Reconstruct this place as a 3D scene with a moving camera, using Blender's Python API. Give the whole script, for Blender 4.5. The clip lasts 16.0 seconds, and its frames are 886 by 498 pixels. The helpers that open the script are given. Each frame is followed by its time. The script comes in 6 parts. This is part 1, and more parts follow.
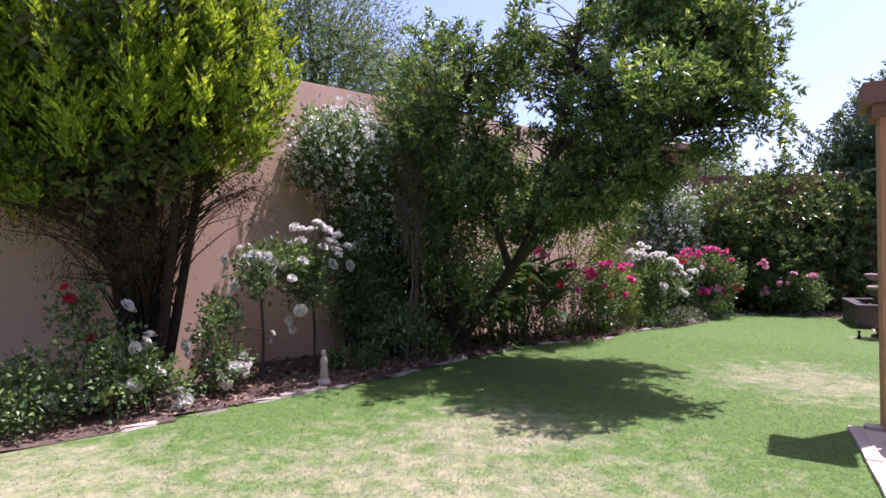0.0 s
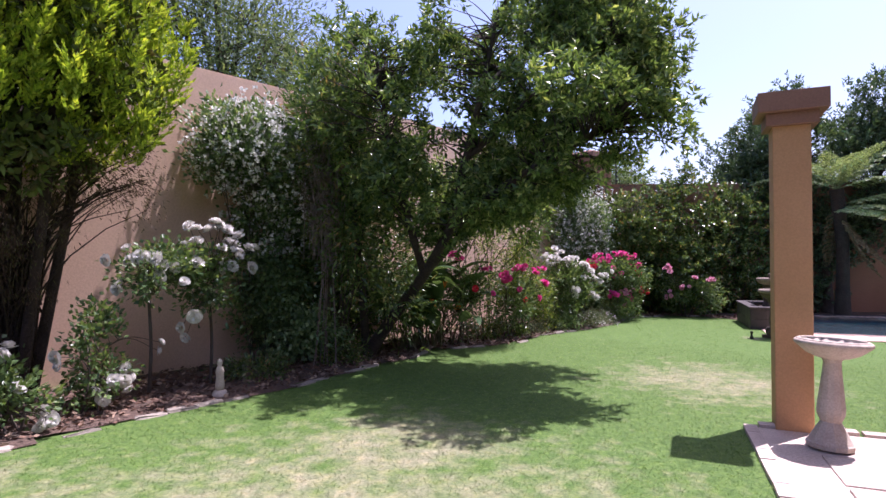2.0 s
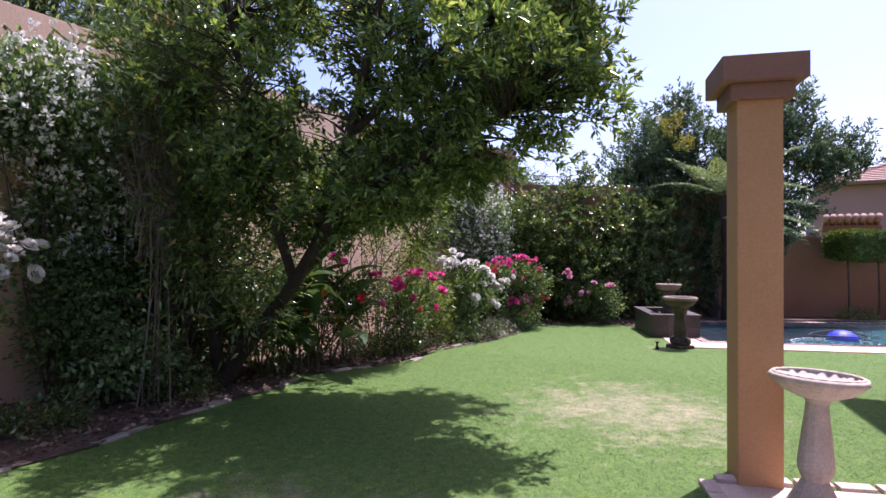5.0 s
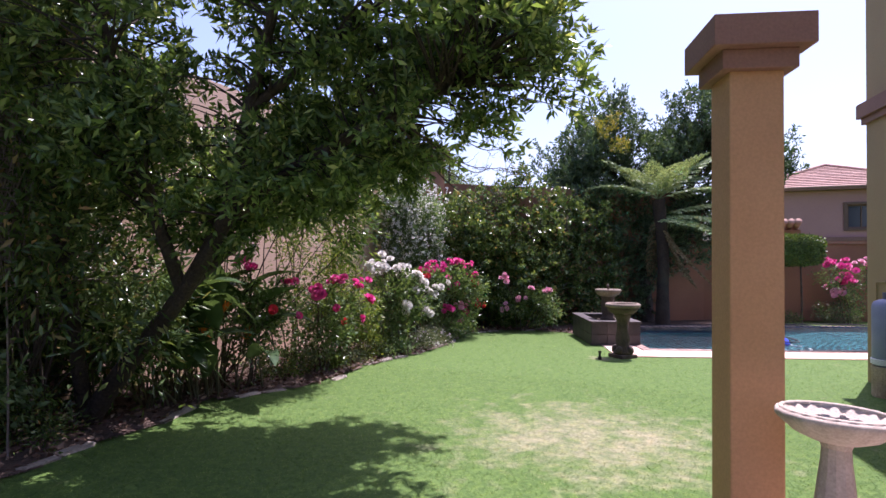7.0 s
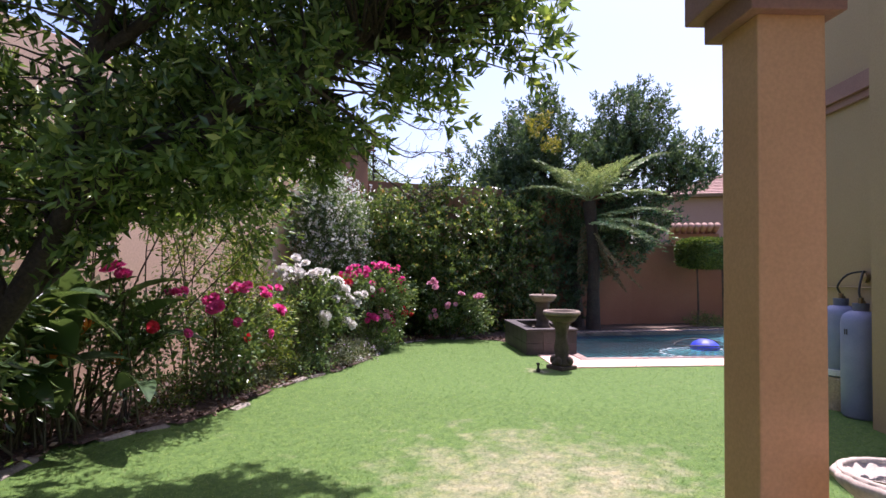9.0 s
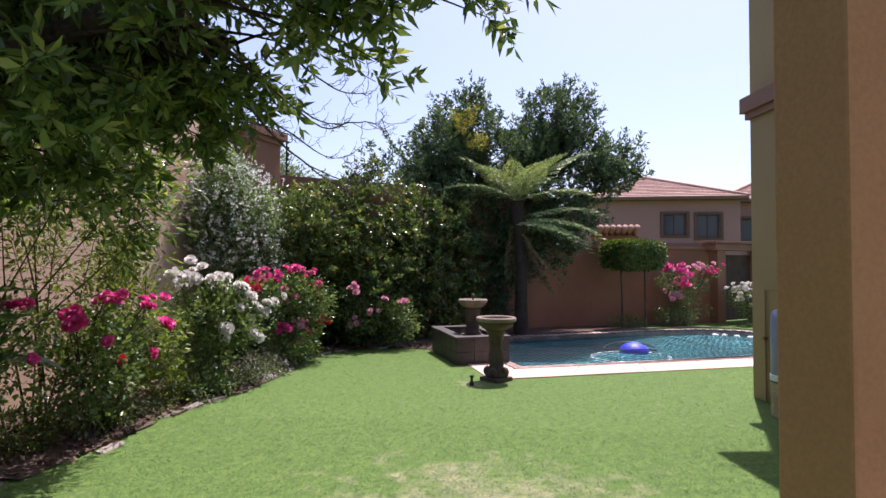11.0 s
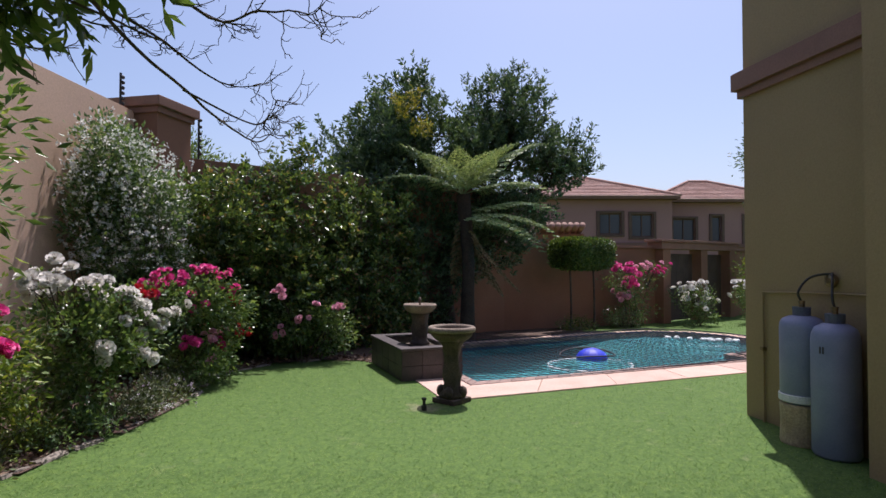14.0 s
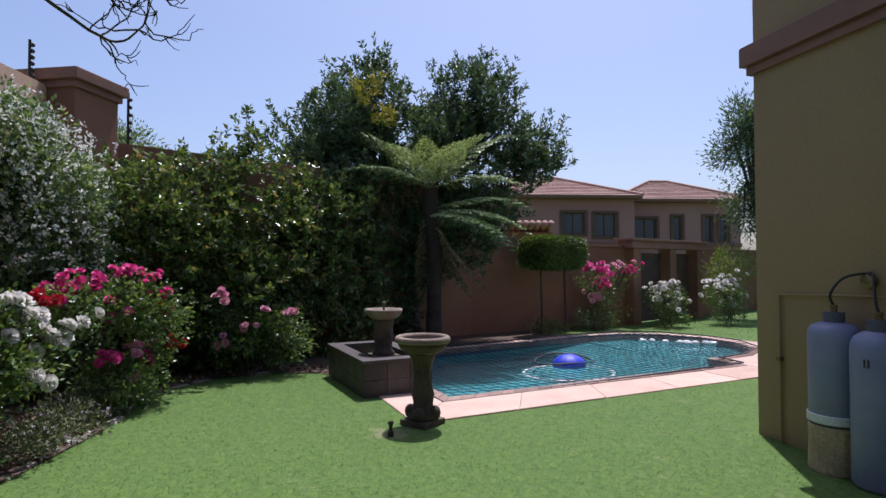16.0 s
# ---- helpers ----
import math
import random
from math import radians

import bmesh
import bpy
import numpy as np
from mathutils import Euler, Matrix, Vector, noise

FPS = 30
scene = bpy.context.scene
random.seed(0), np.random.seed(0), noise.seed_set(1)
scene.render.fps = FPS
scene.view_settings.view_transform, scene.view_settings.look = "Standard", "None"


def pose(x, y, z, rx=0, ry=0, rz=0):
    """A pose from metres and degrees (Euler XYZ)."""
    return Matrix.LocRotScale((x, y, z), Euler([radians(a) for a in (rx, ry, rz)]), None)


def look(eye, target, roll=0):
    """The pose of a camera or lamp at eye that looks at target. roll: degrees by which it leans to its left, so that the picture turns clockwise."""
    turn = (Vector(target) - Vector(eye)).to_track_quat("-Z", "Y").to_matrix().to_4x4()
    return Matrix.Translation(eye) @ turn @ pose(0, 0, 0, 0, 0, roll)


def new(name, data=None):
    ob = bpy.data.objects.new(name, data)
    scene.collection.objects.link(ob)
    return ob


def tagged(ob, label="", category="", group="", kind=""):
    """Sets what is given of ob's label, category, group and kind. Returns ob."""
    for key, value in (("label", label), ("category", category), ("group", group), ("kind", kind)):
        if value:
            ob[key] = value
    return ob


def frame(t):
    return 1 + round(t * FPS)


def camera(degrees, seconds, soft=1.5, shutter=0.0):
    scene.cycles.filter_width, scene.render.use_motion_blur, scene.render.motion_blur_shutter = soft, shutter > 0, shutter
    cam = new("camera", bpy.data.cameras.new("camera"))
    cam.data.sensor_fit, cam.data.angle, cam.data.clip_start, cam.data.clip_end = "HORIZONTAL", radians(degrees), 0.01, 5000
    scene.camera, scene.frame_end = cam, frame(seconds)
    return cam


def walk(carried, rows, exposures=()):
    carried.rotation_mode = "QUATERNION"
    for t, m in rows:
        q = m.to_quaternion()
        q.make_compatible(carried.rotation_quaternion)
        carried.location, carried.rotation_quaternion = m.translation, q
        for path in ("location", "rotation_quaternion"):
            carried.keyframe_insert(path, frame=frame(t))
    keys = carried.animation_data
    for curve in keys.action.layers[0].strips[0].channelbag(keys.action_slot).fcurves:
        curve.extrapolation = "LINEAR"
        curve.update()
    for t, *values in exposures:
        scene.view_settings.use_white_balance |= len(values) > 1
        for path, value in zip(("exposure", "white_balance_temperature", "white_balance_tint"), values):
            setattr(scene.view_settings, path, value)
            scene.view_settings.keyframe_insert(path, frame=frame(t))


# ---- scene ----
cam = camera(76.1, 16.0)
METRES, EYE, TILT, LEAN, TURN = 7.05, 1.5, 0.4, -0.65, 0.0
ROWS = [
    (0.0, 0.0, 0.0, 0.0, -0.01, -0.27, 1.47),
    (0.5, 0.0009, 0.0024, -0.0001, -2.48, -0.18, 1.34),
    (1.0, 0.0018, 0.0057, -0.0007, -4.7, -0.13, 1.22),
    (1.5, 0.0065, 0.0159, -0.0022, -6.44, -0.09, 1.1),
    (2.0, 0.0198, 0.0343, -0.0035, -7.85, -0.04, 0.98),
    (2.5, 0.0298, 0.0641, -0.0067, -9.16, -0.09, 0.84),
    (3.0, 0.0353, 0.1042, -0.0042, -10.8, -0.15, 0.65),
    (3.5, 0.0425, 0.1358, -0.0053, -12.81, -0.13, 0.51),
    (4.0, 0.0517, 0.1732, -0.0036, -14.79, -0.1, 0.41),
    (6.5, 0.108, 0.3325, -0.003, -24.04, 0.17, 0.13),
    (7.0, 0.1226, 0.3661, -0.0023, -25.61, 0.26, 0.09),
    (7.5, 0.1382, 0.4001, -0.0021, -27.52, 0.33, 0.04),
    (8.0, 0.1538, 0.4322, -0.0025, -29.44, 0.4, 0.07),
    (8.5, 0.1694, 0.4643, -0.0012, -31.33, 0.49, 0.05),
    (9.0, 0.1833, 0.4961, -0.0018, -33.37, 0.55, 0.04),
    (11.5, 0.2642, 0.6348, -0.0038, -43.4, 0.77, 0.13),
    (12.0, 0.2802, 0.6589, -0.005, -45.0, 0.74, 0.14),
    (12.5, 0.299, 0.6864, -0.0046, -46.14, 0.75, 0.14),
    (13.0, 0.3165, 0.7129, -0.0044, -46.92, 0.7, 0.08),
    (13.5, 0.3369, 0.7428, -0.0052, -47.62, 0.7, 0.09),
    (14.0, 0.3583, 0.771, -0.0056, -48.48, 0.69, 0.07),
    (14.5, 0.3797, 0.7939, -0.0077, -49.41, 0.72, 0.06),
    (15.0, 0.4035, 0.8184, -0.0075, -50.43, 0.73, 0.05),
    (15.5, 0.428, 0.8443, -0.0094, -51.4, 0.72, 0.09),
    (16.0, 0.4535, 0.8749, -0.0092, -52.58, 0.72, 0.14),
]
EXPOSURES = [(0.0, 1.0, 5850, 37), (4.0, 0.94, 5850, 37), (9.0, 1.02, 6050, 33), (12.5, 0.40, 6300, 24), (16.0, 0.14, 5850, 21)]
walk(cam, [(t, pose(0, 0, EYE, TILT, LEAN, TURN) @ pose(METRES * x, METRES * y, METRES * z, 90 + pitch, roll, yaw)) for t, x, y, z, yaw, pitch, roll in ROWS], EXPOSURES)

# ---- light: high summer sun from beyond the pool ----
SUN_TO = Vector((0.383, 0.161, 1.0)).normalized()
world = bpy.data.worlds.new("world")
scene.world = world
world.use_nodes = True
wn = world.node_tree.nodes
sky = wn.new("ShaderNodeTexSky")
sky.sky_type = "NISHITA"
sky.sun_disc = False
sky.sun_elevation = math.asin(SUN_TO.z)
sky.sun_rotation = math.atan2(SUN_TO.x, SUN_TO.y)
sky.air_density, sky.dust_density, sky.ozone_density = 1.0, 2.5, 1.5
wn["Background"].inputs["Strength"].default_value = 0.13
world.node_tree.links.new(sky.outputs["Color"], wn["Background"].inputs["Color"])
sun = new("sun", bpy.data.lights.new("sun", "SUN"))
sun.data.energy, sun.data.angle, sun.data.color = 5.0, radians(0.5), (1.0, 0.95, 0.87)
sun.matrix_world = look(tuple(SUN_TO * 40), (0, 0, 0))

# ---- the plan: a runs along the boundary wall, b towards it; the ground falls gently to the pool ----
TH = radians(41)
UA, UB = (math.cos(TH), math.sin(TH)), (-math.sin(TH), math.cos(TH))


def gz(x, y):
    return -0.0124 * x - 0.00646 * y


def xy(a, b):
    return (a * UA[0] + b * UB[0], a * UA[1] + b * UB[1])


def at(a, b, h=0.0):
    """World point over plan place (a, b), h metres above the ground."""
    x, y = xy(a, b)
    return Vector((x, y, gz(x, y) + h))


def atz(a, b, z):
    x, y = xy(a, b)
    return Vector((x, y, z))


def plan(P):
    """Plan places of world points (arrays)."""
    P = np.asarray(P)
    return np.stack([P[..., 0] * UA[0] + P[..., 1] * UA[1], P[..., 0] * UB[0] + P[..., 1] * UB[1]], -1)


PAL = radians(22)
PQ, PP = (math.cos(PAL), math.sin(PAL)), (math.sin(PAL), -math.cos(PAL))


def pool(s, t):
    """Plan place from the pool's own axes: s along its near edge, t across it."""
    return (12.4 + s * PP[0] + t * PQ[0], 2.48 + s * PP[1] + t * PQ[1])


def inside(P, poly):
    """Which of the points P (n, 2) lie in the polygon."""
    P = np.asarray(P)
    hit = np.zeros(len(P), bool)
    n = len(poly)
    for i in range(n):
        (x1, y1), (x2, y2) = poly[i], poly[(i + 1) % n]
        cond = (y1 > P[:, 1]) != (y2 > P[:, 1])
        hit ^= cond & (P[:, 0] < (x2 - x1) * (P[:, 1] - y1) / (y2 - y1 + 1e-12) + x1)
    return hit


# ---- materials ----
def material(name, rough=0.8, metal=0.0):
    m = bpy.data.materials.new(name)
    m.use_nodes = True
    b = m.node_tree.nodes["Principled BSDF"]
    b.inputs["Roughness"].default_value, b.inputs["Metallic"].default_value = rough, metal
    return m, m.node_tree.nodes, m.node_tree.links, b


def ramp(nodes, stops):
    r = nodes.new("ShaderNodeValToRGB")
    while len(r.color_ramp.elements) < len(stops):
        r.color_ramp.elements.new(0.5)
    for e, (p, c) in zip(r.color_ramp.elements, stops):
        e.position, e.color = p, (*c, 1)
    return r


def noise_tex(nodes, links, scale, detail=4.0, coord="Object", rough=0.55):
    tc = nodes.new("ShaderNodeTexCoord")
    n = nodes.new("ShaderNodeTexNoise")
    n.inputs["Scale"].default_value, n.inputs["Detail"].default_value, n.inputs["Roughness"].default_value = scale, detail, rough
    links.new(tc.outputs[coord], n.inputs["Vector"])
    return n


def mix(nodes, links, fac, a, b, kind="MIX"):
    m = nodes.new("ShaderNodeMix")
    m.data_type, m.blend_type = "RGBA", kind
    for sock, v in (("Factor", fac), ("A", a), ("B", b)):
        inp = [i for i in m.inputs if i.name == sock and i.type == ("VALUE" if sock == "Factor" else "RGBA")][0]
        if isinstance(v, (int, float)):
            inp.default_value = v
        elif isinstance(v, tuple):
            inp.default_value = (*v, 1)
        else:
            links.new(v, inp)
    return [o for o in m.outputs if o.type == "RGBA"][0]


def bump(nodes, links, bsdf, height, strength, distance=0.01):
    b = nodes.new("ShaderNodeBump")
    b.inputs["Strength"].default_value, b.inputs["Distance"].default_value = strength, distance
    links.new(height, b.inputs["Height"])
    links.new(b.outputs["Normal"], bsdf.inputs["Normal"])


def surface(name, c1, c2, scale=1.5, fine=60.0, rough=0.85, relief=0.3, dist=0.006, metal=0.0, speck=0.25, piece=0.0):
    """Two colours in broad stains, fine grain and relief on top."""
    m, n, l, b = material(name, rough, metal)
    big, small = noise_tex(n, l, scale, 5), noise_tex(n, l, fine, 3)
    r = ramp(n, [(0.32, c1), (0.68, c2)])
    l.new(big.outputs["Fac"], r.inputs["Fac"])
    g = ramp(n, [(0.3, (1 - speck,) * 3), (0.7, (1 + speck * 0.4,) * 3)])
    l.new(small.outputs["Fac"], g.inputs["Fac"])
    c = mix(n, l, 1.0, r.outputs["Color"], g.outputs["Color"], "MULTIPLY")
    if piece:
        info = n.new("ShaderNodeObjectInfo")
        pr = ramp(n, [(0.0, (1 - piece,) * 3), (1.0, (1 + piece * 0.5,) * 3)])
        l.new(info.outputs["Random"], pr.inputs["Fac"])
        c = mix(n, l, 1.0, c, pr.outputs["Color"], "MULTIPLY")
    l.new(c, b.inputs["Base Color"])
    bump(n, l, b, small.outputs["Fac"], relief, dist)
    return m


def leafy(name, stops, rough=0.45, through_light=0.3, patch=1.2):
    """Leaves: a colour of its own for every leaf, broad drifts, and light that comes through."""
    m, n, l, b = material(name, rough)
    geo = n.new("ShaderNodeNewGeometry")
    r = ramp(n, stops)
    l.new(geo.outputs["Random Per Island"], r.inputs["Fac"])
    drift = noise_tex(n, l, patch, 3)
    d = ramp(n, [(0.3, (0.72, 0.75, 0.7)), (0.7, (1.15, 1.12, 1.0))])
    l.new(drift.outputs["Fac"], d.inputs["Fac"])
    c = mix(n, l, 1.0, r.outputs["Color"], d.outputs["Color"], "MULTIPLY")
    l.new(c, b.inputs["Base Color"])
    tr = n.new("ShaderNodeBsdfTranslucent")
    warm = mix(n, l, 1.0, c, (1.25, 1.15, 0.55), "MULTIPLY")
    l.new(warm, tr.inputs["Color"])
    ms = n.new("ShaderNodeMixShader")
    ms.inputs[0].default_value = through_light
    l.new(b.outputs[0], ms.inputs[1])
    l.new(tr.outputs[0], ms.inputs[2])
    l.new(ms.outputs[0], n["Material Output"].inputs["Surface"])
    return m


M_WALL = surface("boundary_plaster", (0.59, 0.40, 0.285), (0.66, 0.455, 0.33), 0.7, 45, 0.9, 0.35, speck=0.12)
# back walls' brown is set darker to carry the shade under the trees
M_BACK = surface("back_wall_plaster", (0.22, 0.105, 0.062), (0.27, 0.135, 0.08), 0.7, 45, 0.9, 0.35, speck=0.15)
M_HOUSE = surface("house_plaster", (0.31, 0.215, 0.105), (0.355, 0.25, 0.125), 0.6, 50, 0.9, 0.35, speck=0.1)
M_COLUMN = surface("column_plaster", (0.47, 0.25, 0.115), (0.53, 0.295, 0.145), 1.2, 60, 0.85, 0.3, speck=0.12)
M_CAP = surface("trim_paint", (0.23, 0.115, 0.08), (0.28, 0.145, 0.10), 2.0, 60, 0.8, 0.25, speck=0.15)
M_NEIGH = surface("neighbour_plaster", (0.345, 0.18, 0.165), (0.39, 0.21, 0.19), 0.3, 20, 0.9, 0.2, speck=0.08)
M_NTRIM = surface("neighbour_trim", (0.20, 0.10, 0.08), (0.24, 0.125, 0.10), 0.5, 20, 0.85, 0.2)
M_TILE = surface("clay_roof_tile", (0.36, 0.21, 0.165), (0.47, 0.30, 0.245), 1.0, 9, 0.85, 0.3, 0.02)
M_STONE = surface("cast_stone", (0.42, 0.34, 0.28), (0.53, 0.45, 0.38), 6, 70, 0.9, 0.35, 0.005, speck=0.2)
M_DARKSTONE = surface("weathered_stone", (0.05, 0.036, 0.028), (0.12, 0.085, 0.06), 5, 60, 0.85, 0.6, 0.008, speck=0.5)
M_MIDSTONE = surface("aged_stone", (0.16, 0.12, 0.09), (0.28, 0.22, 0.17), 5, 60, 0.85, 0.6, 0.008, speck=0.4)
M_SLATE = surface("slate_tile", (0.045, 0.036, 0.036), (0.085, 0.068, 0.066), 4, 50, 0.6, 0.4, 0.005, speck=0.35, piece=0.35)
M_PAVE = surface("pool_paving", (0.50, 0.345, 0.275), (0.58, 0.42, 0.345), 2, 60, 0.9, 0.4, 0.004, speck=0.2, piece=0.12)
M_RIM = surface("coping_brick", (0.20, 0.13, 0.11), (0.32, 0.22, 0.18), 4, 60, 0.85, 0.4, 0.004, speck=0.3, piece=0.3)
M_FLAG = surface("patio_flagstone", (0.50, 0.40, 0.34), (0.60, 0.49, 0.42), 2.5, 60, 0.9, 0.5, 0.005, speck=0.25, piece=0.15)
M_SOIL = surface("bed_soil", (0.07, 0.045, 0.032), (0.14, 0.09, 0.065), 3, 35, 0.95, 0.9, 0.03, speck=0.5)
M_CHIP = leafy("bark_chip", [(0.0, (0.06, 0.03, 0.022)), (0.6, (0.16, 0.09, 0.065)), (1.0, (0.34, 0.25, 0.19))], 0.9, 0.02)
M_EDGE = surface("edging_stone", (0.27, 0.23, 0.19), (0.38, 0.33, 0.27), 3, 40, 0.9, 0.6, 0.01, speck=0.3, piece=0.3)
M_BARK = surface("bark", (0.045, 0.032, 0.024), (0.10, 0.072, 0.052), 4, 40, 0.95, 0.9, 0.02, speck=0.5)
M_TRUNK = surface("dark_bark", (0.03, 0.022, 0.017), (0.065, 0.047, 0.035), 4, 40, 0.95, 0.9, 0.02, speck=0.5)
M_BARKRED = surface("conifer_bark", (0.028, 0.017, 0.012), (0.06, 0.036, 0.025), 5, 50, 0.95, 0.9, 0.02, speck=0.5)
M_TWIG = surface("twig_bark", (0.055, 0.04, 0.032), (0.11, 0.085, 0.065), 6, 50, 0.9, 0.5)
M_STEM = surface("green_stem", (0.07, 0.07, 0.03), (0.13, 0.12, 0.05), 8, 60, 0.7, 0.3)
M_DEADTWIG = surface("dry_twig", (0.15, 0.11, 0.09), (0.26, 0.21, 0.18), 6, 50, 0.95, 0.4)
M_CITRUS = leafy("glossy_leaf", [(0.0, (0.06, 0.11, 0.045)), (0.5, (0.125, 0.215, 0.07)), (0.85, (0.22, 0.33, 0.11)), (1.0, (0.42, 0.50, 0.19))], 0.22, 0.4)
M_CONIFER = leafy("golden_conifer_leaf", [(0.0, (0.14, 0.24, 0.02)), (0.5, (0.31, 0.45, 0.032)), (1.0, (0.48, 0.57, 0.06))], 0.6, 0.5)
# darkened copy of the golden leaf: the crown's inner shade is in its colour
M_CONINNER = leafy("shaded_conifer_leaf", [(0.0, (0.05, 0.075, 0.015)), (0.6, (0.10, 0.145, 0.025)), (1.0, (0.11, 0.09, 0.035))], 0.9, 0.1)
M_CONDEAD = leafy("dry_conifer_leaf", [(0.0, (0.04, 0.022, 0.013)), (0.6, (0.09, 0.05, 0.03)), (1.0, (0.08, 0.09, 0.022))], 0.9, 0.1)
M_JAS = leafy("jasmine_leaf", [(0.0, (0.0625, 0.125, 0.0562)), (0.6, (0.138, 0.231, 0.1)), (1.0, (0.275, 0.375, 0.2))], 0.36, 0.35)
M_HEDGE = leafy("hedge_leaf", [(0.0, (0.0473, 0.0878, 0.0338)), (0.6, (0.101, 0.169, 0.0567)), (0.93, (0.203, 0.27, 0.0945)), (1.0, (0.405, 0.257, 0.149))], 0.27, 0.33)
M_DARKTREE = leafy("dark_tree_leaf", [(0.0, (0.039, 0.078, 0.0455)), (0.6, (0.078, 0.137, 0.0715)), (1.0, (0.156, 0.234, 0.124))], 0.4, 0.28)
M_YELLOW = leafy("yellow_leaf", [(0.0, (0.10, 0.15, 0.03)), (0.5, (0.24, 0.25, 0.04)), (1.0, (0.42, 0.36, 0.05))], 0.5, 0.3)
M_FERN = leafy("fern_leaflet", [(0.0, (0.15, 0.23, 0.11)), (0.6, (0.25, 0.34, 0.18)), (1.0, (0.38, 0.46, 0.27))], 0.5, 0.3)
M_FERNDRY = leafy("dry_frond", [(0.0, (0.13, 0.10, 0.06)), (1.0, (0.27, 0.22, 0.14))], 0.8, 0.2)
M_ROSELEAF = leafy("rose_leaf", [(0.0, (0.0562, 0.112, 0.0438)), (0.6, (0.125, 0.206, 0.075)), (1.0, (0.237, 0.325, 0.138))], 0.32, 0.35)
M_SHRUB = leafy("light_shrub_leaf", [(0.0, (0.07, 0.13, 0.03)), (0.6, (0.15, 0.23, 0.05)), (1.0, (0.33, 0.38, 0.08))], 0.5, 0.35)
M_GREY = leafy("silver_groundcover_leaf", [(0.0, (0.06, 0.09, 0.04)), (0.6, (0.14, 0.18, 0.10)), (1.0, (0.28, 0.30, 0.22))], 0.7, 0.2)
M_STREL = leafy("paddle_leaf", [(0.0, (0.05, 0.10, 0.045)), (1.0, (0.10, 0.16, 0.08))], 0.25, 0.3)
M_FARLEAF = leafy("far_tree_leaf", [(0.0, (0.08, 0.13, 0.075)), (0.6, (0.14, 0.21, 0.11)), (1.0, (0.24, 0.31, 0.17))], 0.6, 0.4)
M_TOPI = leafy("clipped_leaf", [(0.0, (0.04, 0.08, 0.02)), (0.6, (0.09, 0.15, 0.03)), (1.0, (0.20, 0.27, 0.06))], 0.5, 0.25)


def petal(name, c1, c2):
    m, n, l, b = material(name, 0.55)
    info = n.new("ShaderNodeNewGeometry")
    r = ramp(n, [(0.0, c1), (1.0, c2)])
    l.new(info.outputs["Random Per Island"], r.inputs["Fac"])
    l.new(r.outputs["Color"], b.inputs["Base Color"])
    tr = n.new("ShaderNodeBsdfTranslucent")
    l.new(r.outputs["Color"], tr.inputs["Color"])
    ms = n.new("ShaderNodeMixShader")
    ms.inputs[0].default_value = 0.3
    l.new(b.outputs[0], ms.inputs[1])
    l.new(tr.outputs[0], ms.inputs[2])
    l.new(ms.outputs[0], n["Material Output"].inputs["Surface"])
    return m


M_WHITE = petal("white_petal", (0.56, 0.54, 0.49), (0.84, 0.82, 0.78))
M_PINK = petal("magenta_petal", (0.62, 0.03, 0.22), (0.80, 0.10, 0.38))
M_RED = petal("crimson_petal", (0.50, 0.015, 0.03), (0.66, 0.03, 0.06))
M_PALE = petal("pale_pink_petal", (0.72, 0.28, 0.42), (0.80, 0.50, 0.58))
M_ORANGE = petal("orange_petal", (0.75, 0.14, 0.02), (0.80, 0.28, 0.03))
M_BLOSSOM = petal("white_blossom", (0.72, 0.72, 0.66), (0.84, 0.84, 0.80))
M_LILAC = petal("lilac_blossom", (0.55, 0.42, 0.60), (0.75, 0.68, 0.76))
M_GAS = surface("cylinder_paint", (0.20, 0.22, 0.35), (0.26, 0.28, 0.41), 3, 70, 0.5, 0.1, 0.002, speck=0.1)
# cylinder blue-grey again, darkened for the shade at the valve guard
M_COLLAR = surface("collar_shaded_paint", (0.07, 0.075, 0.11), (0.13, 0.14, 0.19), 4, 70, 0.6, 0.2, 0.002, speck=0.3)
M_GASBAND = surface("cylinder_band", (0.62, 0.62, 0.62), (0.7, 0.7, 0.7), 3, 70, 0.5, 0.1, 0.002)
M_BLOCK = surface("sandstone_block", (0.36, 0.27, 0.16), (0.48, 0.37, 0.23), 5, 50, 0.95, 0.8, 0.01, speck=0.3)
M_RUBBER = surface("black_rubber", (0.02, 0.018, 0.016), (0.035, 0.03, 0.028), 4, 60, 0.6, 0.2)
M_BRASS = surface("aged_brass", (0.20, 0.15, 0.08), (0.30, 0.22, 0.12), 8, 60, 0.45, 0.2, metal=0.8)
M_BLUE = surface("blue_plastic", (0.012, 0.03, 0.50), (0.02, 0.05, 0.62), 4, 60, 0.55, 0.1)
M_WHITEPL = surface("white_plastic", (0.75, 0.77, 0.78), (0.8, 0.82, 0.82), 4, 60, 0.4, 0.1)
M_NET = surface("black_net", (0.025, 0.025, 0.03), (0.04, 0.04, 0.05), 4, 60, 0.8, 0.1)
M_PLASTER = surface("pool_plaster", (0.05, 0.25, 0.29), (0.075, 0.31, 0.345), 0.8, 20, 0.8, 0.2, speck=0.1)
M_BANDTILE = surface("waterline_tile", (0.02, 0.03, 0.09), (0.04, 0.06, 0.15), 6, 40, 0.35, 0.1)
M_FRAME = surface("brown_window_frame", (0.10, 0.05, 0.035), (0.14, 0.075, 0.05), 3, 40, 0.6, 0.2)
M_TIMBER = surface("dark_gate_timber", (0.06, 0.035, 0.025), (0.11, 0.07, 0.05), 2, 40, 0.7, 0.4)
